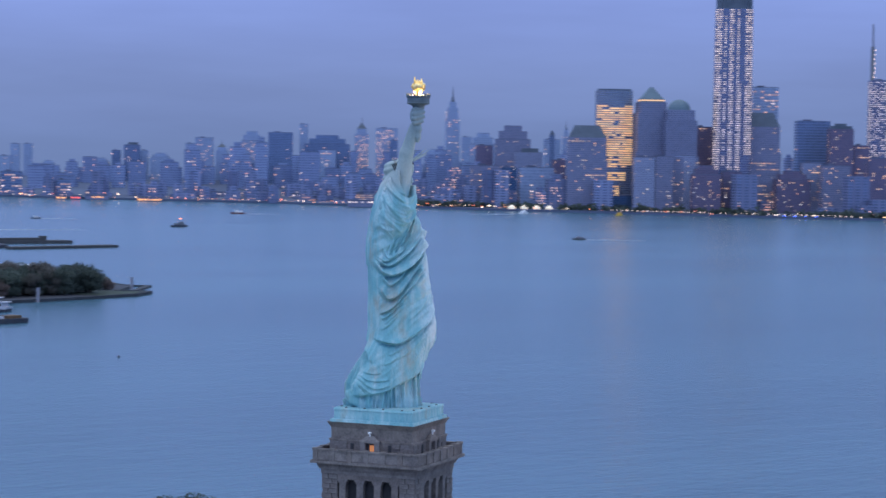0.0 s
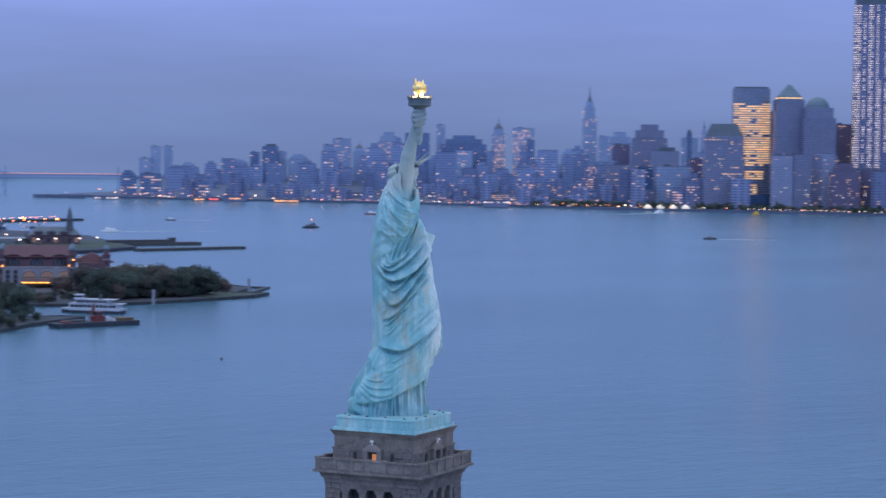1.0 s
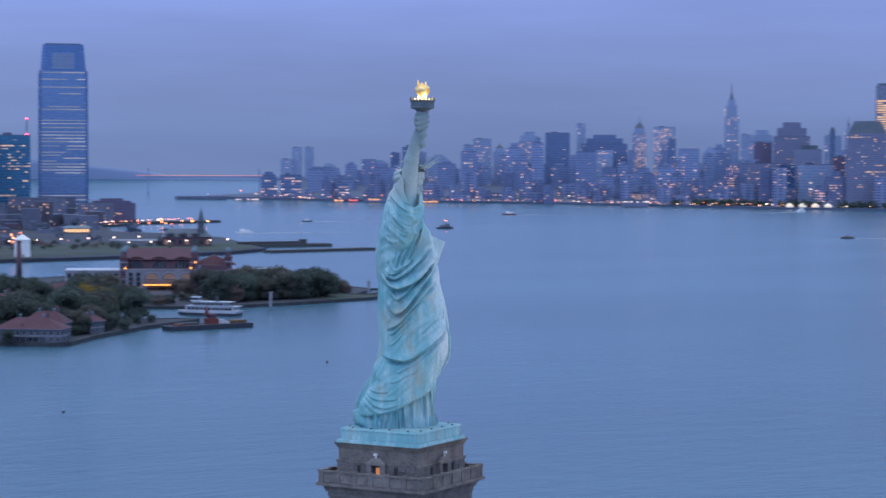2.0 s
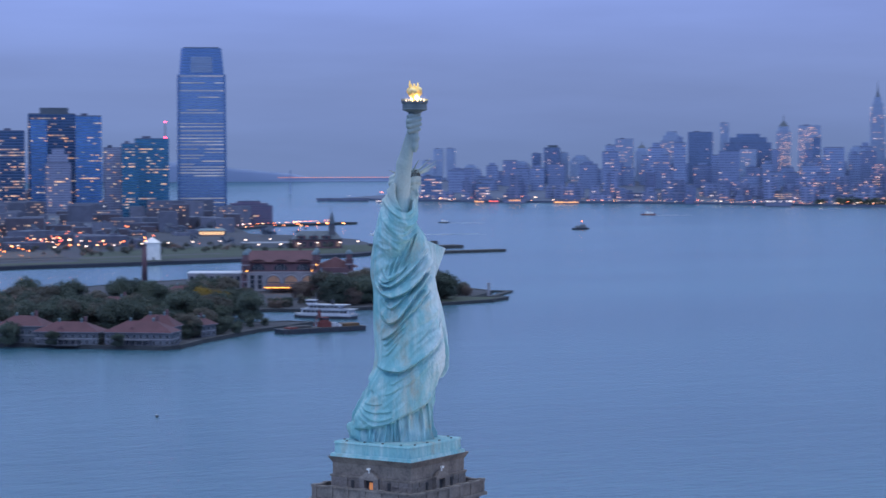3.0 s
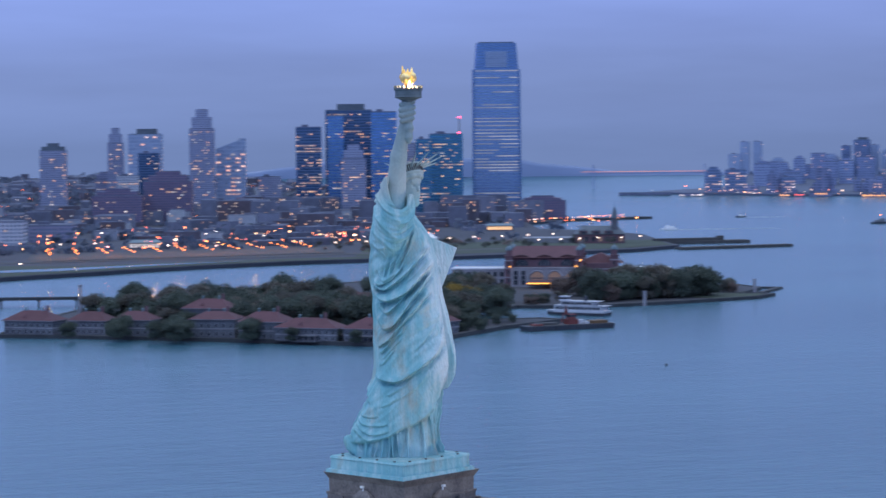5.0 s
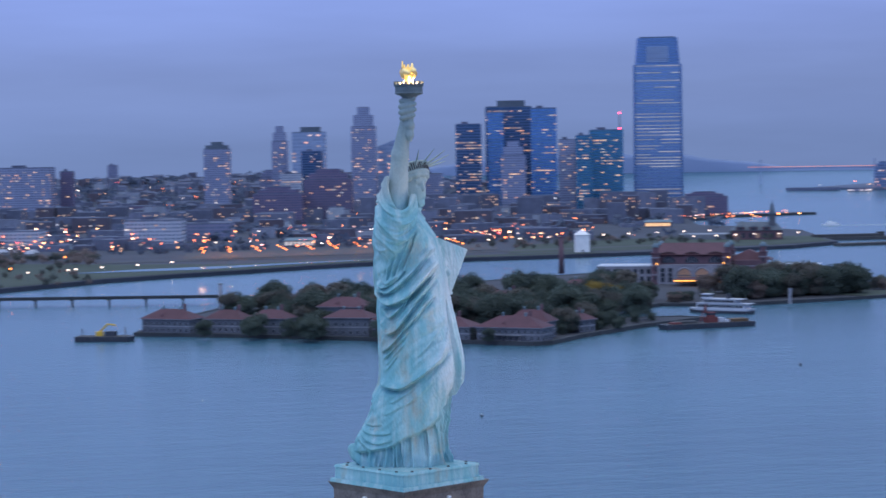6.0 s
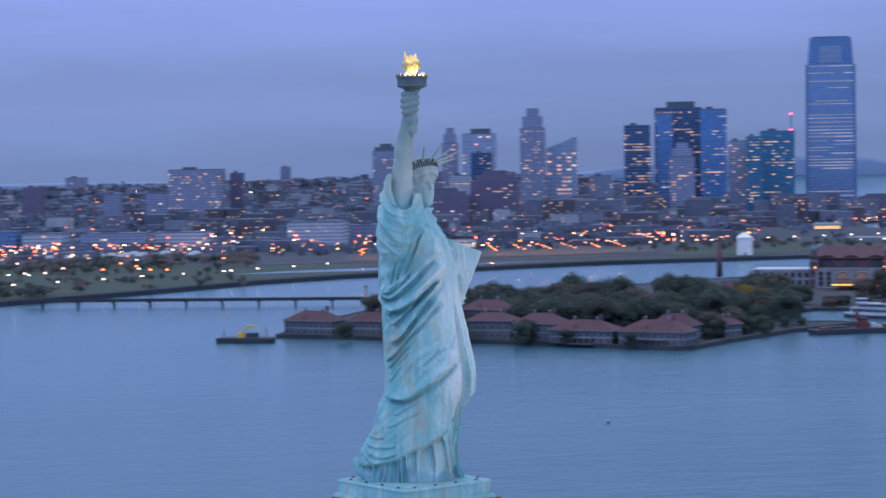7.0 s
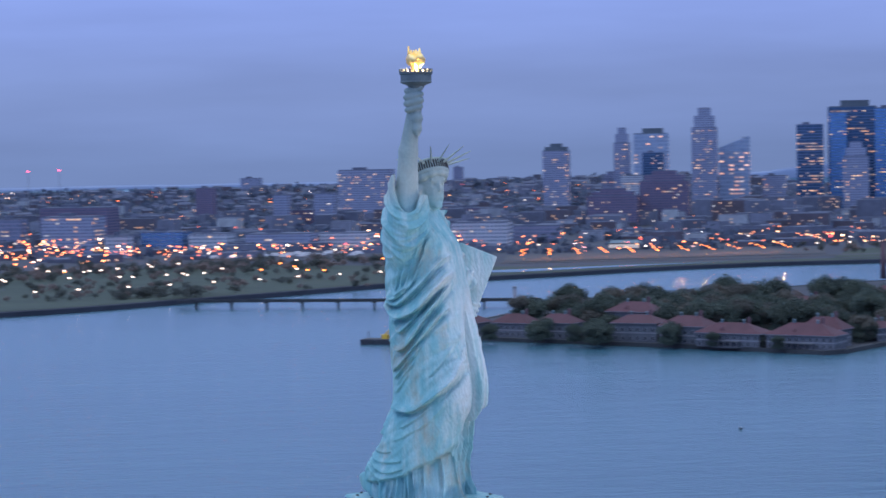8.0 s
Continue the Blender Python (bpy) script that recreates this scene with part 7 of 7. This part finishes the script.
boat("tugboat", 1220, 2132, 10, 24, NAVY, STEEL, "dark tugboat with a masthead light at anchor", 0, LAMP_WARM)
boat("motorboat", 1654, 2692, 150, 22, RUST_RED, WHITE_PAINT, "small red and white launch on the river", 60)
boat("water_taxi", 1472, 1657, 148, 15, TIMBER, PALE_STONE, "small brown water taxi with a white wake", 70)
boat("ferry_boat", 916, 2076, 170, 19, WHITE_PAINT, WHITE_PAINT, "white river ferry with a long wake", 120)
boat("motorboat", 1192, 2474, 160, 14, NAVY, WHITE_PAINT, "small white motorboat far up the river", 50)
boat("ferry_boat", 2231, 2678, 20, 24, WHITE_PAINT, WHITE_PAINT, "white ferry with a long wake near the far quay", 150)
boat("ferry_boat", 2345, 2557, 30, 22, YELLOW, YELLOW, "yellow ferry moored near the far quay", 0)
boat("buoy", 281, 585, 0, 0.9, NAVY, RUST_RED, "small dark buoy floating on the water")
boat("buoy", 119, 463, 0, 0.9, NAVY, WHITE_PAINT, "small pale buoy floating on the water")

# ---- lights and low town along the western shore ----
random.seed(23)


def street_lamp(e, n, z, material, tall=9.0):
    root = new("street_lamp", LAMP_POLE)
    root.matrix_world = pose(e, n, z, 0, 0, random.uniform(0, 360)) @ Matrix.Diagonal((1, 1, tall / 9.0, 1))
    tagged(root, "tall street lamp with a glowing head", "street lamp", "shore lamps")
    head = new("lamp_head", LAMP_HEADS[material.name])
    head.parent = root


LAMP_POLE = Geo().tube(0, 0, -0.2, 8.6, 0.14, 0.09, 6).beam((0, 0, 8.5), (1.2, 0, 8.9), 0.07, 4).mesh("street_lamp", STEEL)
LAMP_HEADS = {m.name: Geo().box(1.2, 0, 8.5, 9.3, 0.75, 0.6, 0, 0.6).mesh("lamp_head", m) for m in (LAMP_WHITE, LAMP_WARM)}
for k in range(13):
    s = k / 12
    street_lamp(-225 + 330 * s, 1128 + 262 * s ** 1.1 + random.uniform(-6, 6), 3.2, LAMP_WHITE, 7)
for k in range(48):
    e = random.uniform(-380, 40)
    street_lamp(e, random.uniform(1290, 1560) + 0.45 * min(e, 0), 3.2, LAMP_WHITE if k % 5 else LAMP_WARM, 8)
for e, n in PARK_ROWS:
    for j in range(4):
        street_lamp(e + 2.6 * j, n + 32 * j, 3.2, LAMP_WARM, 6.0)
for k in range(6):
    street_lamp(590 + 22 * k, 1602 + 6.5 * k + random.uniform(-8, 8), 3.2, LAMP_WHITE, 8)
for k in range(9):
    street_lamp(410 + 30 * k, 1642 + 12 * k, 3.2, LAMP_WHITE, 8)
sheet("road", [(60, 1545), (322, 1553), (560, 1612), (560, 1632), (322, 1575), (60, 1566)], 3.3, ASPHALT, "paved shore road under orange lamps", "road", None, 150.0)
sheet("car_park", [(130, 1570), (410, 1612), (440, 1745), (145, 1700)], 3.4, ASPHALT, "open asphalt car park by the shore", "car park", None, 150.0)

town, town_lit, town_lamp, town_roof, town_tree = Geo(), Geo(), Geo(), Geo(), Geo()


def clump(geo, e, n, z, r, count, leaf=1.0):
    for _ in range(count):
        p = Vector((e + random.gauss(0, r * 0.45), n + random.gauss(0, r * 0.45), z + abs(random.gauss(0.55 * r, r * 0.35))))
        s = r * leaf * random.uniform(0.25, 0.5)
        q = leaf_turn(random, p - Vector((e, n, z)), 0.6)
        geo.poly([tuple(p + q @ Vector(v)) for v in ((s, 0, 0), (0, s, 0.2 * s), (-s, 0, 0), (0, -s, -0.2 * s))])


def house_at(e, n, w, d, h, turn, lamp_share, pitched, alone=False):
    g0 = 3 + heights(e, n)
    x, y, z, k = spot(e, n, g0 - 3)
    if alone:
        ob = Geo().box(0, 0, 0, h + 3, w / 2, d / 2).make("town_house" if w < 30 else "warehouse", TOWN_WALL)
        ob.matrix_world = pose(x, y, z, 0, 0, turn)
        tagged(ob, "flat roofed town house with scattered lit windows" if w < 30 else "broad flat roofed warehouse near the shore", "building", "town buildings")
        Geo().box(0, 0, h + 3.01, h + 3.6, w * 0.485, d * 0.485).make("roof", ROOF, ob)
        Geo().box(w * 0.2, d * 0.1, h + 3.6, h + 5.4, w * 0.09, d * 0.12).make("roof_house", ROOF, ob)
    else:
        town.box(x, y, z, z + (h + 3) * k, w / 2 * k, d / 2 * k, turn)
    if alone:
        pass
    elif pitched:
        town_roof.hip(x, y, z + (h + 3) * k, z + (h + 6) * k, w / 2 * k + 0.3, d / 2 * k + 0.3, turn, 0.95)
    else:
        town_roof.box(x, y, z + (h + 3) * k, z + (h + 3.6) * k, w / 2 * k * 0.97, d / 2 * k * 0.97, turn)
    c, s = math.cos(radians(turn)), math.sin(radians(turn))
    for fl in range(int(h / 3.4)):
        for b in range(int(w / 4)):
            if random.random() < lamp_share:
                u = (-w / 2 + 4 * b + 1.2) * k
                off = -(d / 2 + 0.2) * k
                zz = z + (4.2 + 3.4 * fl) * k
                q = [(x + p * c - off * s, y + p * s + off * c, zz + t) for p, t in ((u, 0), (u + 1.9 * k, 0), (u + 1.9 * k, 1.5 * k), (u, 1.5 * k))]
                town_lit.poly(q)


# western town: low blocks by the shore, houses climbing the ridge
for _ in range(520):
    n = random.uniform(1790, 2900)
    e = random.uniform(-720, 760 - max(0, 2100 - n) * 0.3)
    n += 0.4 * min(e, 0) * (2900 - n) / 1100
    if n < 2080 and e > 560:
        continue
    house_at(e, n, random.uniform(16, 46), random.uniform(14, 30), random.choice((4, 6, 7, 9, 11, 14, 18)) * (1.25 if n > 2300 else 0.7), random.choice((-12, -12, 30, 78)), 0.16, False, n < 2290)
for _ in range(110):
    n = random.uniform(2170, 2660)
    e = random.uniform(430, 745 + (n - 2120) * 0.42)
    house_at(e, n, random.uniform(20, 48), random.uniform(16, 30), random.choice((10, 12, 16, 20, 24, 32)), random.choice((-16, -16, 74)), 0.24, False)
for _ in range(1500):
    n = random.uniform(2700, 4700)
    e = random.uniform(-1000, 1000)
    house_at(e, n, random.uniform(9, 26), random.uniform(9, 18), random.choice((5, 6, 7, 8, 10, 14)), random.choice((-12, 78, 20)), 0.11, random.random() < 0.6)
for _ in range(1900):
    n = 1750 + 2900 * random.random() ** 0.8
    e = random.uniform(-900, 800)
    g0 = 3 + heights(e, n)
    x, y, z, k = spot(e, n, g0)
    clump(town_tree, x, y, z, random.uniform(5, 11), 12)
park_green, park_brown, park_stems = Geo(), Geo(), Geo()


def park_tree(e, n, brown, size):
    park_stems.tube(e, n, 3.0, 3.2 + 5 * size, 0.3 * size, 0.15 * size, 5)
    for _ in range(5):
        clump(park_brown if brown else park_green, e + random.gauss(0, 2.4 * size), n + random.gauss(0, 2.4 * size), 3.2 + random.uniform(1.0, 4.6) * size, random.uniform(3.2, 4.4) * size, 60, 0.42)


for k in range(300):
    e = random.uniform(-460, 60)
    park_tree(e, random.uniform(1470, 1680) + 0.35 * min(e, 0), random.random() < 0.5, random.uniform(0.5, 0.95))
for k in range(190):
    e = random.uniform(-420, 40)
    park_tree(e, random.uniform(1235, 1500) + 0.55 * min(e, 0), random.random() < 0.4, random.uniform(0.35, 0.7))
for _ in range(26):
    park_tree(random.uniform(-150, -95), random.uniform(1160, 1200), False, random.uniform(0.5, 0.9))
for _ in range(60):
    e = random.uniform(60, 560)
    clump(town_tree, e, 1690 + 0.15 * e + random.uniform(-5, 60), 3.2, random.uniform(3, 6), 60, 0.5)


for _ in range(70):
    e = random.uniform(400, 690)
    park_tree(e, random.uniform(1610, 1780) + 0.1 * (e - 400), random.random() < 0.25, random.uniform(0.4, 0.8))


def lamp_point(geo, e, n, z, r):
    x, y, zz, k = spot(e, n, z)
    r *= 0.82
    geo.tube(x, y, zz - r * k * 0.55, zz + r * k * 0.55, r * k, r * k * 0.8, 5)


for _ in range(520):
    n = 1800 + 2900 * random.random() ** 1.6
    e = random.uniform(-900, 900 if n > 2100 else 560)
    lamp_point(town_lamp, e, n, 3 + heights(e, n) + random.uniform(5, 10), random.uniform(0.6, 1.5))
for k in range(26):
    lamp_point(town_lamp, 780 + 10 * k + random.uniform(-4, 4), 2330 + 7 * k, 5.5, 0.9)
for k in range(40):
    lamp_point(town_lamp, random.uniform(560, 1000), random.uniform(2240, 2560), 6, random.uniform(0.7, 1.3))
for _ in range(230):
    e = random.uniform(-420, 560)
    lamp_point(town_lamp, e, random.uniform(1600, 1940) + 0.08 * e + 0.35 * min(e, 0), 3 + random.uniform(6, 11), random.uniform(0.5, 1.2))
for _ in range(60):
    lamp_point(town_lamp, random.uniform(-310, -110), random.uniform(1680, 1800), 3 + random.uniform(5, 14), random.uniform(0.6, 1.3))
for _ in range(46):
    lamp_point(town_lamp, random.uniform(-345, -215), random.uniform(1770, 1880), random.uniform(7, 22), random.uniform(0.7, 1.5))
for _ in range(34):
    s = random.random()
    lamp_point(town_lamp, -45 + 110 * s, 1990 + 130 * s + random.uniform(-20, 20), random.uniform(7, 12), random.uniform(0.8, 1.6))
for k in range(22):
    e, n = 150 + 13 * k, 3650 + 14 * k
    lamp_point(town_lamp, e, n, 7 + heights(e, n), 1.6)
tagged(town.make("town_houses", CITY_LIGHT_WALLS), "crowded low town houses and warehouses on the western shore", "houses", "", "stuff")
tagged(town_roof.make("town_roofs", ROOF), "dark felt and pitched roofs of the town", "roofs", "", "stuff")
tagged(town_lit.make("town_windows", LIT), "scattered warm lit windows of the town", "windows", "", "stuff")
tagged(town_lamp.make("town_lights", LAMPS_MIXED), "many orange and white street lights of the town", "street lights", "", "stuff")
tagged(park_green.make("park_trees", LEAF_PARK), "dull green trees scattered over the park lawn", "trees", "", "stuff")
tagged(park_brown.make("autumn_trees", LEAF_RUST), "brown autumn trees scattered over the park lawn", "trees", "", "stuff")
tagged(park_stems.make("tree_trunks", BARK), "dark trunks of the park trees", "trunks", "", "stuff")
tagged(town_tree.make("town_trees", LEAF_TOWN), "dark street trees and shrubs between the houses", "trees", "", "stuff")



def delivery_truck():
    """A boxy white truck, nose to the east."""
    root = new("delivery_truck")
    tagged(root, "white box truck parked in a row", "truck", "parked trucks")
    Geo().box(-1.0, 0, 0.9, 3.5, 3.2, 1.25).make("cargo_box", WHITE_PAINT, root)
    Geo().box(3.1, 0, 0.6, 2.4, 0.9, 1.15, 0, 0.9).make("cab", FERRY_WHITE, root)
    Geo().box(3.6, 0, 1.5, 2.2, 0.45, 1.0).make("windscreen", WINDOW_DARK, root)
    for x in (-2.8, 2.8):
        for y in (-1.1, 1.1):
            w = Geo().tube(0, 0, -0.15, 0.15, 0.5, 0.5, 10).make("wheel", NAVY, root)
            w.matrix_basis = pose(x, y, 0.5, 90, 0, 0)
    return root


truck = delivery_truck()
truck.matrix_world = pose(-116, 1742, 3.05, 0, 0, -8)
for k in range(1, 26):
    if k % 6 != 5:
        copy_thing(truck, pose(-116 + 5.2 * k + random.uniform(-0.6, 0.6), 1742 + 26 * (k % 3) + 0.5 * k, 3.05, 0, 0, -8 + random.choice((0, 90, 180))))

# ---- lights and low blocks of the far island city ----
random.seed(31)
city, city_lit, quay_lamp, city_tree = Geo(), Geo(), Geo(), Geo()
SHORE = MANHATTAN[2:-2]
for (a, b), (c, d) in zip(SHORE, SHORE[1:]):
    ln = math.hypot(c - a, d - b)
    far = b > 3500
    sparse = 400 if b > 3950 else 1
    for k in range(0, int(ln / (13 if far else 34 if b < 2700 else 9)), sparse):
        s = (k + random.random() * 0.7) / max(1, int(ln / (13 if far else 34 if b < 2700 else 9)))
        e, n = a + (c - a) * s + random.uniform(4, 14), b + (d - b) * s
        lamp_point(quay_lamp, e, n, random.uniform(4, 9) if not far else random.uniform(2, 14), random.uniform(1.0, 1.8) if not far else random.uniform(1.0, 2.4))
    for k in range(int(ln / 5)):
        s = random.random()
        e, n = a + (c - a) * s + random.uniform(12, 60), b + (d - b) * s
        if b < 3000:
            clump(city_tree, *spot(e, n, 4)[:3], random.uniform(6, 10), 16)
    for k in range(int(ln / (16 if b < 3000 else 2.8)) if b < 4000 else 0):
        s, depth = random.random(), random.random() ** 1.3
        e, n = a + (c - a) * s + 60 + depth * (900 if b < 3000 else 2600), b + (d - b) * s + random.uniform(-40, 40)
        dd = math.hypot(e - CX, n - CY)
        h = random.choice((18, 25, 35, 45, 60, 75)) * (1.0 if b < 3000 else 0.8 + 1.1 * depth)
        if b >= 3000 and random.random() < 0.12:
            h *= random.uniform(1.4, 1.9)
        if b > 3000:
            h *= 0.55
        if n > 4400:
            h *= 0.6
        x, y, z, kk = spot(e, n, 0)
        w, dp = random.uniform(18, 42) * (1 if b < 3000 else 0.72), random.uniform(16, 34)
        turn = -31
        glowing = 0.55 if random.random() < 0.09 else random.choice((0.03, 0.09, 0.2))
        city.box(x, y, z, z + h * kk, w / 2 * kk, dp / 2 * kk, turn)
        if random.random() < 0.3:
            city.box(x, y, z + h * kk, z + (h + 9) * kk, w / 4 * kk, dp / 4 * kk, turn)
        cs, sn = math.cos(radians(turn)), math.sin(radians(turn))
        pw = 3.2 if b < 3000 else 3.8
        for fl in range(int(h / (1.5 * pw))):
            for q in range(int(w / (1.4 * pw))):
                if random.random() < glowing:
                    u, off, zz = (-w / 2 + 1.4 * pw * q + 0.8) * kk, -(dp / 2 + 0.3) * kk, z + (4 + 1.5 * pw * fl) * kk
                    city_lit.poly([(x + p * cs - off * sn, y + p * sn + off * cs, zz + t) for p, t in ((u, 0), (u + pw * kk, 0), (u + pw * kk, 0.55 * pw * kk), (u, 0.55 * pw * kk))])
for _ in range(150):
    az, dist = radians(random.uniform(26.3, 46)), random.uniform(5600, 8200)
    e, n = CX + dist * math.sin(az), CY + dist * math.cos(az)
    x, y, z, kk = spot(e, n, 0)
    h, w = random.choice((45, 55, 65, 75, 90, 115)) * random.uniform(0.85, 1.15) * (0.65 if az < radians(30) else 1.0), random.uniform(22, 55)
    # the hazy look of these blocks comes from the facade colour alone
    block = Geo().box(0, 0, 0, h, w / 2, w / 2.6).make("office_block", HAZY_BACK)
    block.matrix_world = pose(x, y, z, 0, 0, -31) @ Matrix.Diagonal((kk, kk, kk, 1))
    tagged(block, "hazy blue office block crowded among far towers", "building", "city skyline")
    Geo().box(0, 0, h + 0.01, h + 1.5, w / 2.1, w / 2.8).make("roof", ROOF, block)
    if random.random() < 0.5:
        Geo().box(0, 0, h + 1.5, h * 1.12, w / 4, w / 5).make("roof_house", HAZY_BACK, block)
    cs, sn = math.cos(radians(-31)), math.sin(radians(-31))
    for fl in range(int(h / 9)):
        for q in range(int(w / 8)):
            if random.random() < 0.10:
                u, off, zz = (-w / 2 + 8 * q + 1) * kk, -(w / 2.6 + 0.6) * kk, z + (5 + 9 * fl) * kk
                city_lit.poly([(x + p * cs - off * sn, y + p * sn + off * cs, zz + t) for p, t in ((u, 0), (u + 4.5 * kk, 0), (u + 4.5 * kk, 2.6 * kk), (u, 2.6 * kk))])
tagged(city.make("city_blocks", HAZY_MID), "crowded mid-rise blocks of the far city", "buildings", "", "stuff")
tagged(city_lit.make("city_windows", LIT_FAR), "scattered lit windows of the far city", "windows", "", "stuff")
promenade = Geo()
for k in range(46):
    s = k / 45
    lamp_point(promenade, 2440 + 190 * s - 3, 2680 - 400 * s, 6.5, 0.95)
tagged(promenade.make("promenade_lights", glow("promenade_lamp_glow", (1.0, 0.76, 0.66), 3.2)), "even row of pale lamps along the promenade", "street lights", "", "stuff")
tagged(quay_lamp.make("quay_lights", LAMPS_FAR), "row of lamps along the far waterfront", "street lights", "", "stuff")
tagged(city_tree.make("quay_trees", LEAF_GREEN), "dark trees along the far waterfront", "trees", "", "stuff")


def river_shed(e, n, length, turn, h, glow_skin, label):
    """A low pier shed on the far waterfront with a row of lit bays."""
    x, y, z, k = spot(e, n, 0)
    root = new("pier_shed")
    root.matrix_world = pose(x, y, z, 0, 0, turn) @ Matrix.Diagonal((k, k, k, 1))
    tagged(root, label, "shed", "far pier sheds")
    Geo().box(0, 0, 0, h, length / 2, 11).make("wall", STONE, root)
    Geo().box(0, 0, h + 0.01, h + 1.2, length / 2 + 0.8, 11.8).make("roof", ROOF, root)
    for q in range(int(length / 6)):
        if random.random() < 0.75:
            Geo().box(-length / 2 + 6 * q + 3, -11.2, h - 4.6, h - 3.2 + random.uniform(0, 1.6), random.uniform(1.4, 2.8), 0.15).make("lit_bay", glow_skin, root)


RED_GLOW = glow("red_sign_light", (1.0, 0.12, 0.07), 1.6)
WHITE_GLOW = glow("white_shed_light", (1.0, 0.78, 0.68), 1.0)
AMBER_GLOW = glow("amber_shed_light", (1.0, 0.42, 0.14), 1.5)
river_shed(2416, 3665, 36, -31, 14, WHITE_GLOW, "long low pier shed with a bright white front")
river_shed(1921, 3657, 46, -31, 9, AMBER_GLOW, "pier shed with orange and red lights")
river_shed(1899, 3703, 21, -31, 7, RED_GLOW, "small pier shed under red lights")
river_shed(1749, 3898, 48, -31, 6, WHITE_GLOW, "pier shed with a few white lamps")
river_shed(1877, 3725, 20, -31, 6, AMBER_GLOW, "small pier shed with amber lamps")
river_shed(1995, 3571, 50, -31, 6, AMBER_GLOW, "low pier shed with amber bays")
river_shed(2313, 3845, 74, -31, 14, WHITE_GLOW, "wide pier shed with a strip of white light")
river_shed(2191, 3117, 48, -31, 13, WHITE_GLOW, "lit ferry shed on the city shore")
river_shed(1717, 4066, 110, -31, 5, ROOF, "long dark pier at the river bend")


BLUE_LAMP = glow("blue_beacon_glow", (0.06, 0.16, 1.0), 6)


def quay_tents():
    for k in range(5):
        x, y, z, s = spot(2335 + 18 * k, 2840 - 14 * k, 4)
        t = Geo().box(0, 0, 0, 3, 6, 6).box(0, 0, 3, 8, 6.5, 6.5, 0, 0.05).make("marquee", TENT)
        t.matrix_world = pose(x, y, z, 0, 0, -30)
        tagged(t, "white lit marquee tent on the quay", "tent", "quay tents")


for k in range(4):
    x, y, z, s = spot(2560 + 9 * k, 2372 - 16 * k, 5)
    bl = Geo().tube(0, 0, 0, 1.4, 0.9, 0.8, 6).make("beacon_light", BLUE_LAMP)
    bl.matrix_world = pose(x, y, z - 1.0)
    tagged(bl, "flashing blue beacon lamp on the quay road", "lamp", "blue beacons")
TENT = glow("lit_tent_canvas", (1.0, 0.85, 0.65), 0.35)
quay_tents()


def far_bridge():
    """The long lit suspension bridge far up the river."""
    root = new("far_bridge")
    tagged(root, "far suspension bridge with a line of orange lights", "bridge")
    a, b = (1935, 4983), (2250, 4860)
    for k in range(40):
        s = k / 39
        x, y, z, q = spot(a[0] + (b[0] - a[0]) * s, a[1] + (b[1] - a[1]) * s, 43)
        Geo().box(x, y, z, z + 1.1 * q, 4.3 * q, 1.0, -22).make("deck_light", LAMP_BRIDGE, root)
    for s in (0.08, 0.92):
        # pylons and deck take the painted haze colour of the ridges
        x, y, z, q = spot(a[0] + (b[0] - a[0]) * s, a[1] + (b[1] - a[1]) * s, 0)
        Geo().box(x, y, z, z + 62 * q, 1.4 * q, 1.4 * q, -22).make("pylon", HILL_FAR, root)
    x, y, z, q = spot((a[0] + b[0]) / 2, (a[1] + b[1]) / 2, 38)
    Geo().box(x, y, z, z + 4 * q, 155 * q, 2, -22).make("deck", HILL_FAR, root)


LAMP_BRIDGE = glow("bridge_lights", (1.0, 0.30, 0.12), 0.5)
far_bridge()


def antenna(e, n, z0, z1, r, lights):
    root = new("antenna_mast", Geo().beam((e, n, z0), (e, n, z1), r, 6).mesh("antenna_mast", STEEL))
    tagged(root, "roof antenna mast with red warning lights", "antenna")
    for z in lights:
        Geo().tube(e, n, z - 0.9, z + 0.9, 1.4, 1.1, 6).make("warning_light", LAMP_RED, root, "red warning light")



def lit_shed(e, n, w, material, label):
    root = new("pavilion")
    root.matrix_world = pose(e, n, 3, 0, 0, -14)
    tagged(root, label, "pavilion")
    Geo().box(0, 0, 0, 6, w / 2, 8).make("wall", STUCCO, root)
    Geo().hip(0, 0, 6, 8.5, w / 2 + 1, 9, 0, 0.8).make("roof", COPPER_ROOF, root)
    for k in range(int(w / 4)):
        Geo().box(-w / 2 + 4 * k + 2, -8.1, 1.5, 5.0, 1.6, 0.1).make("window", material, root, "lit window")


lit_shed(708, 2069, 30, LIT_GOLD, "low waterfront hall with golden lit windows")
lit_shed(262, 1790, 28, LIT_COOL, "low pale pavilion with cool lit windows")

antenna(815, 2556, 117.5, 140, 0.8, (119, 140))
antenna(-546, 3650, 26, 84, 0.35, (84,))
antenna(-492, 3656, 26, 85, 0.35, (85,))


def crane(e, n, z, h):
    x, y, zz, k = spot(e, n, z)
    root = new("tower_crane")
    root.matrix_world = pose(x, y, zz, 0, 0, 40) @ Matrix.Diagonal((k, k, k, 1))
    tagged(root, "tower crane on the roof of an unfinished tower", "crane")
    Geo().box(0, 0, 0, h, 4, 4).make("mast", STEEL, root)
    Geo().beam((0, 0, h), (-22, 0, h + 46), 1.5).beam((0, 0, h), (10, 0, h + 4), 1.6).make("jib", STEEL, root)
    for kk in range(9):
        Geo().box(0, -4.3, 6 + kk * h / 9.5, 8 + kk * h / 9.5, 2.6, 0.3).make("lamp", LAMP_WHITE, root)


crane(3345, 2880, 258, 90)
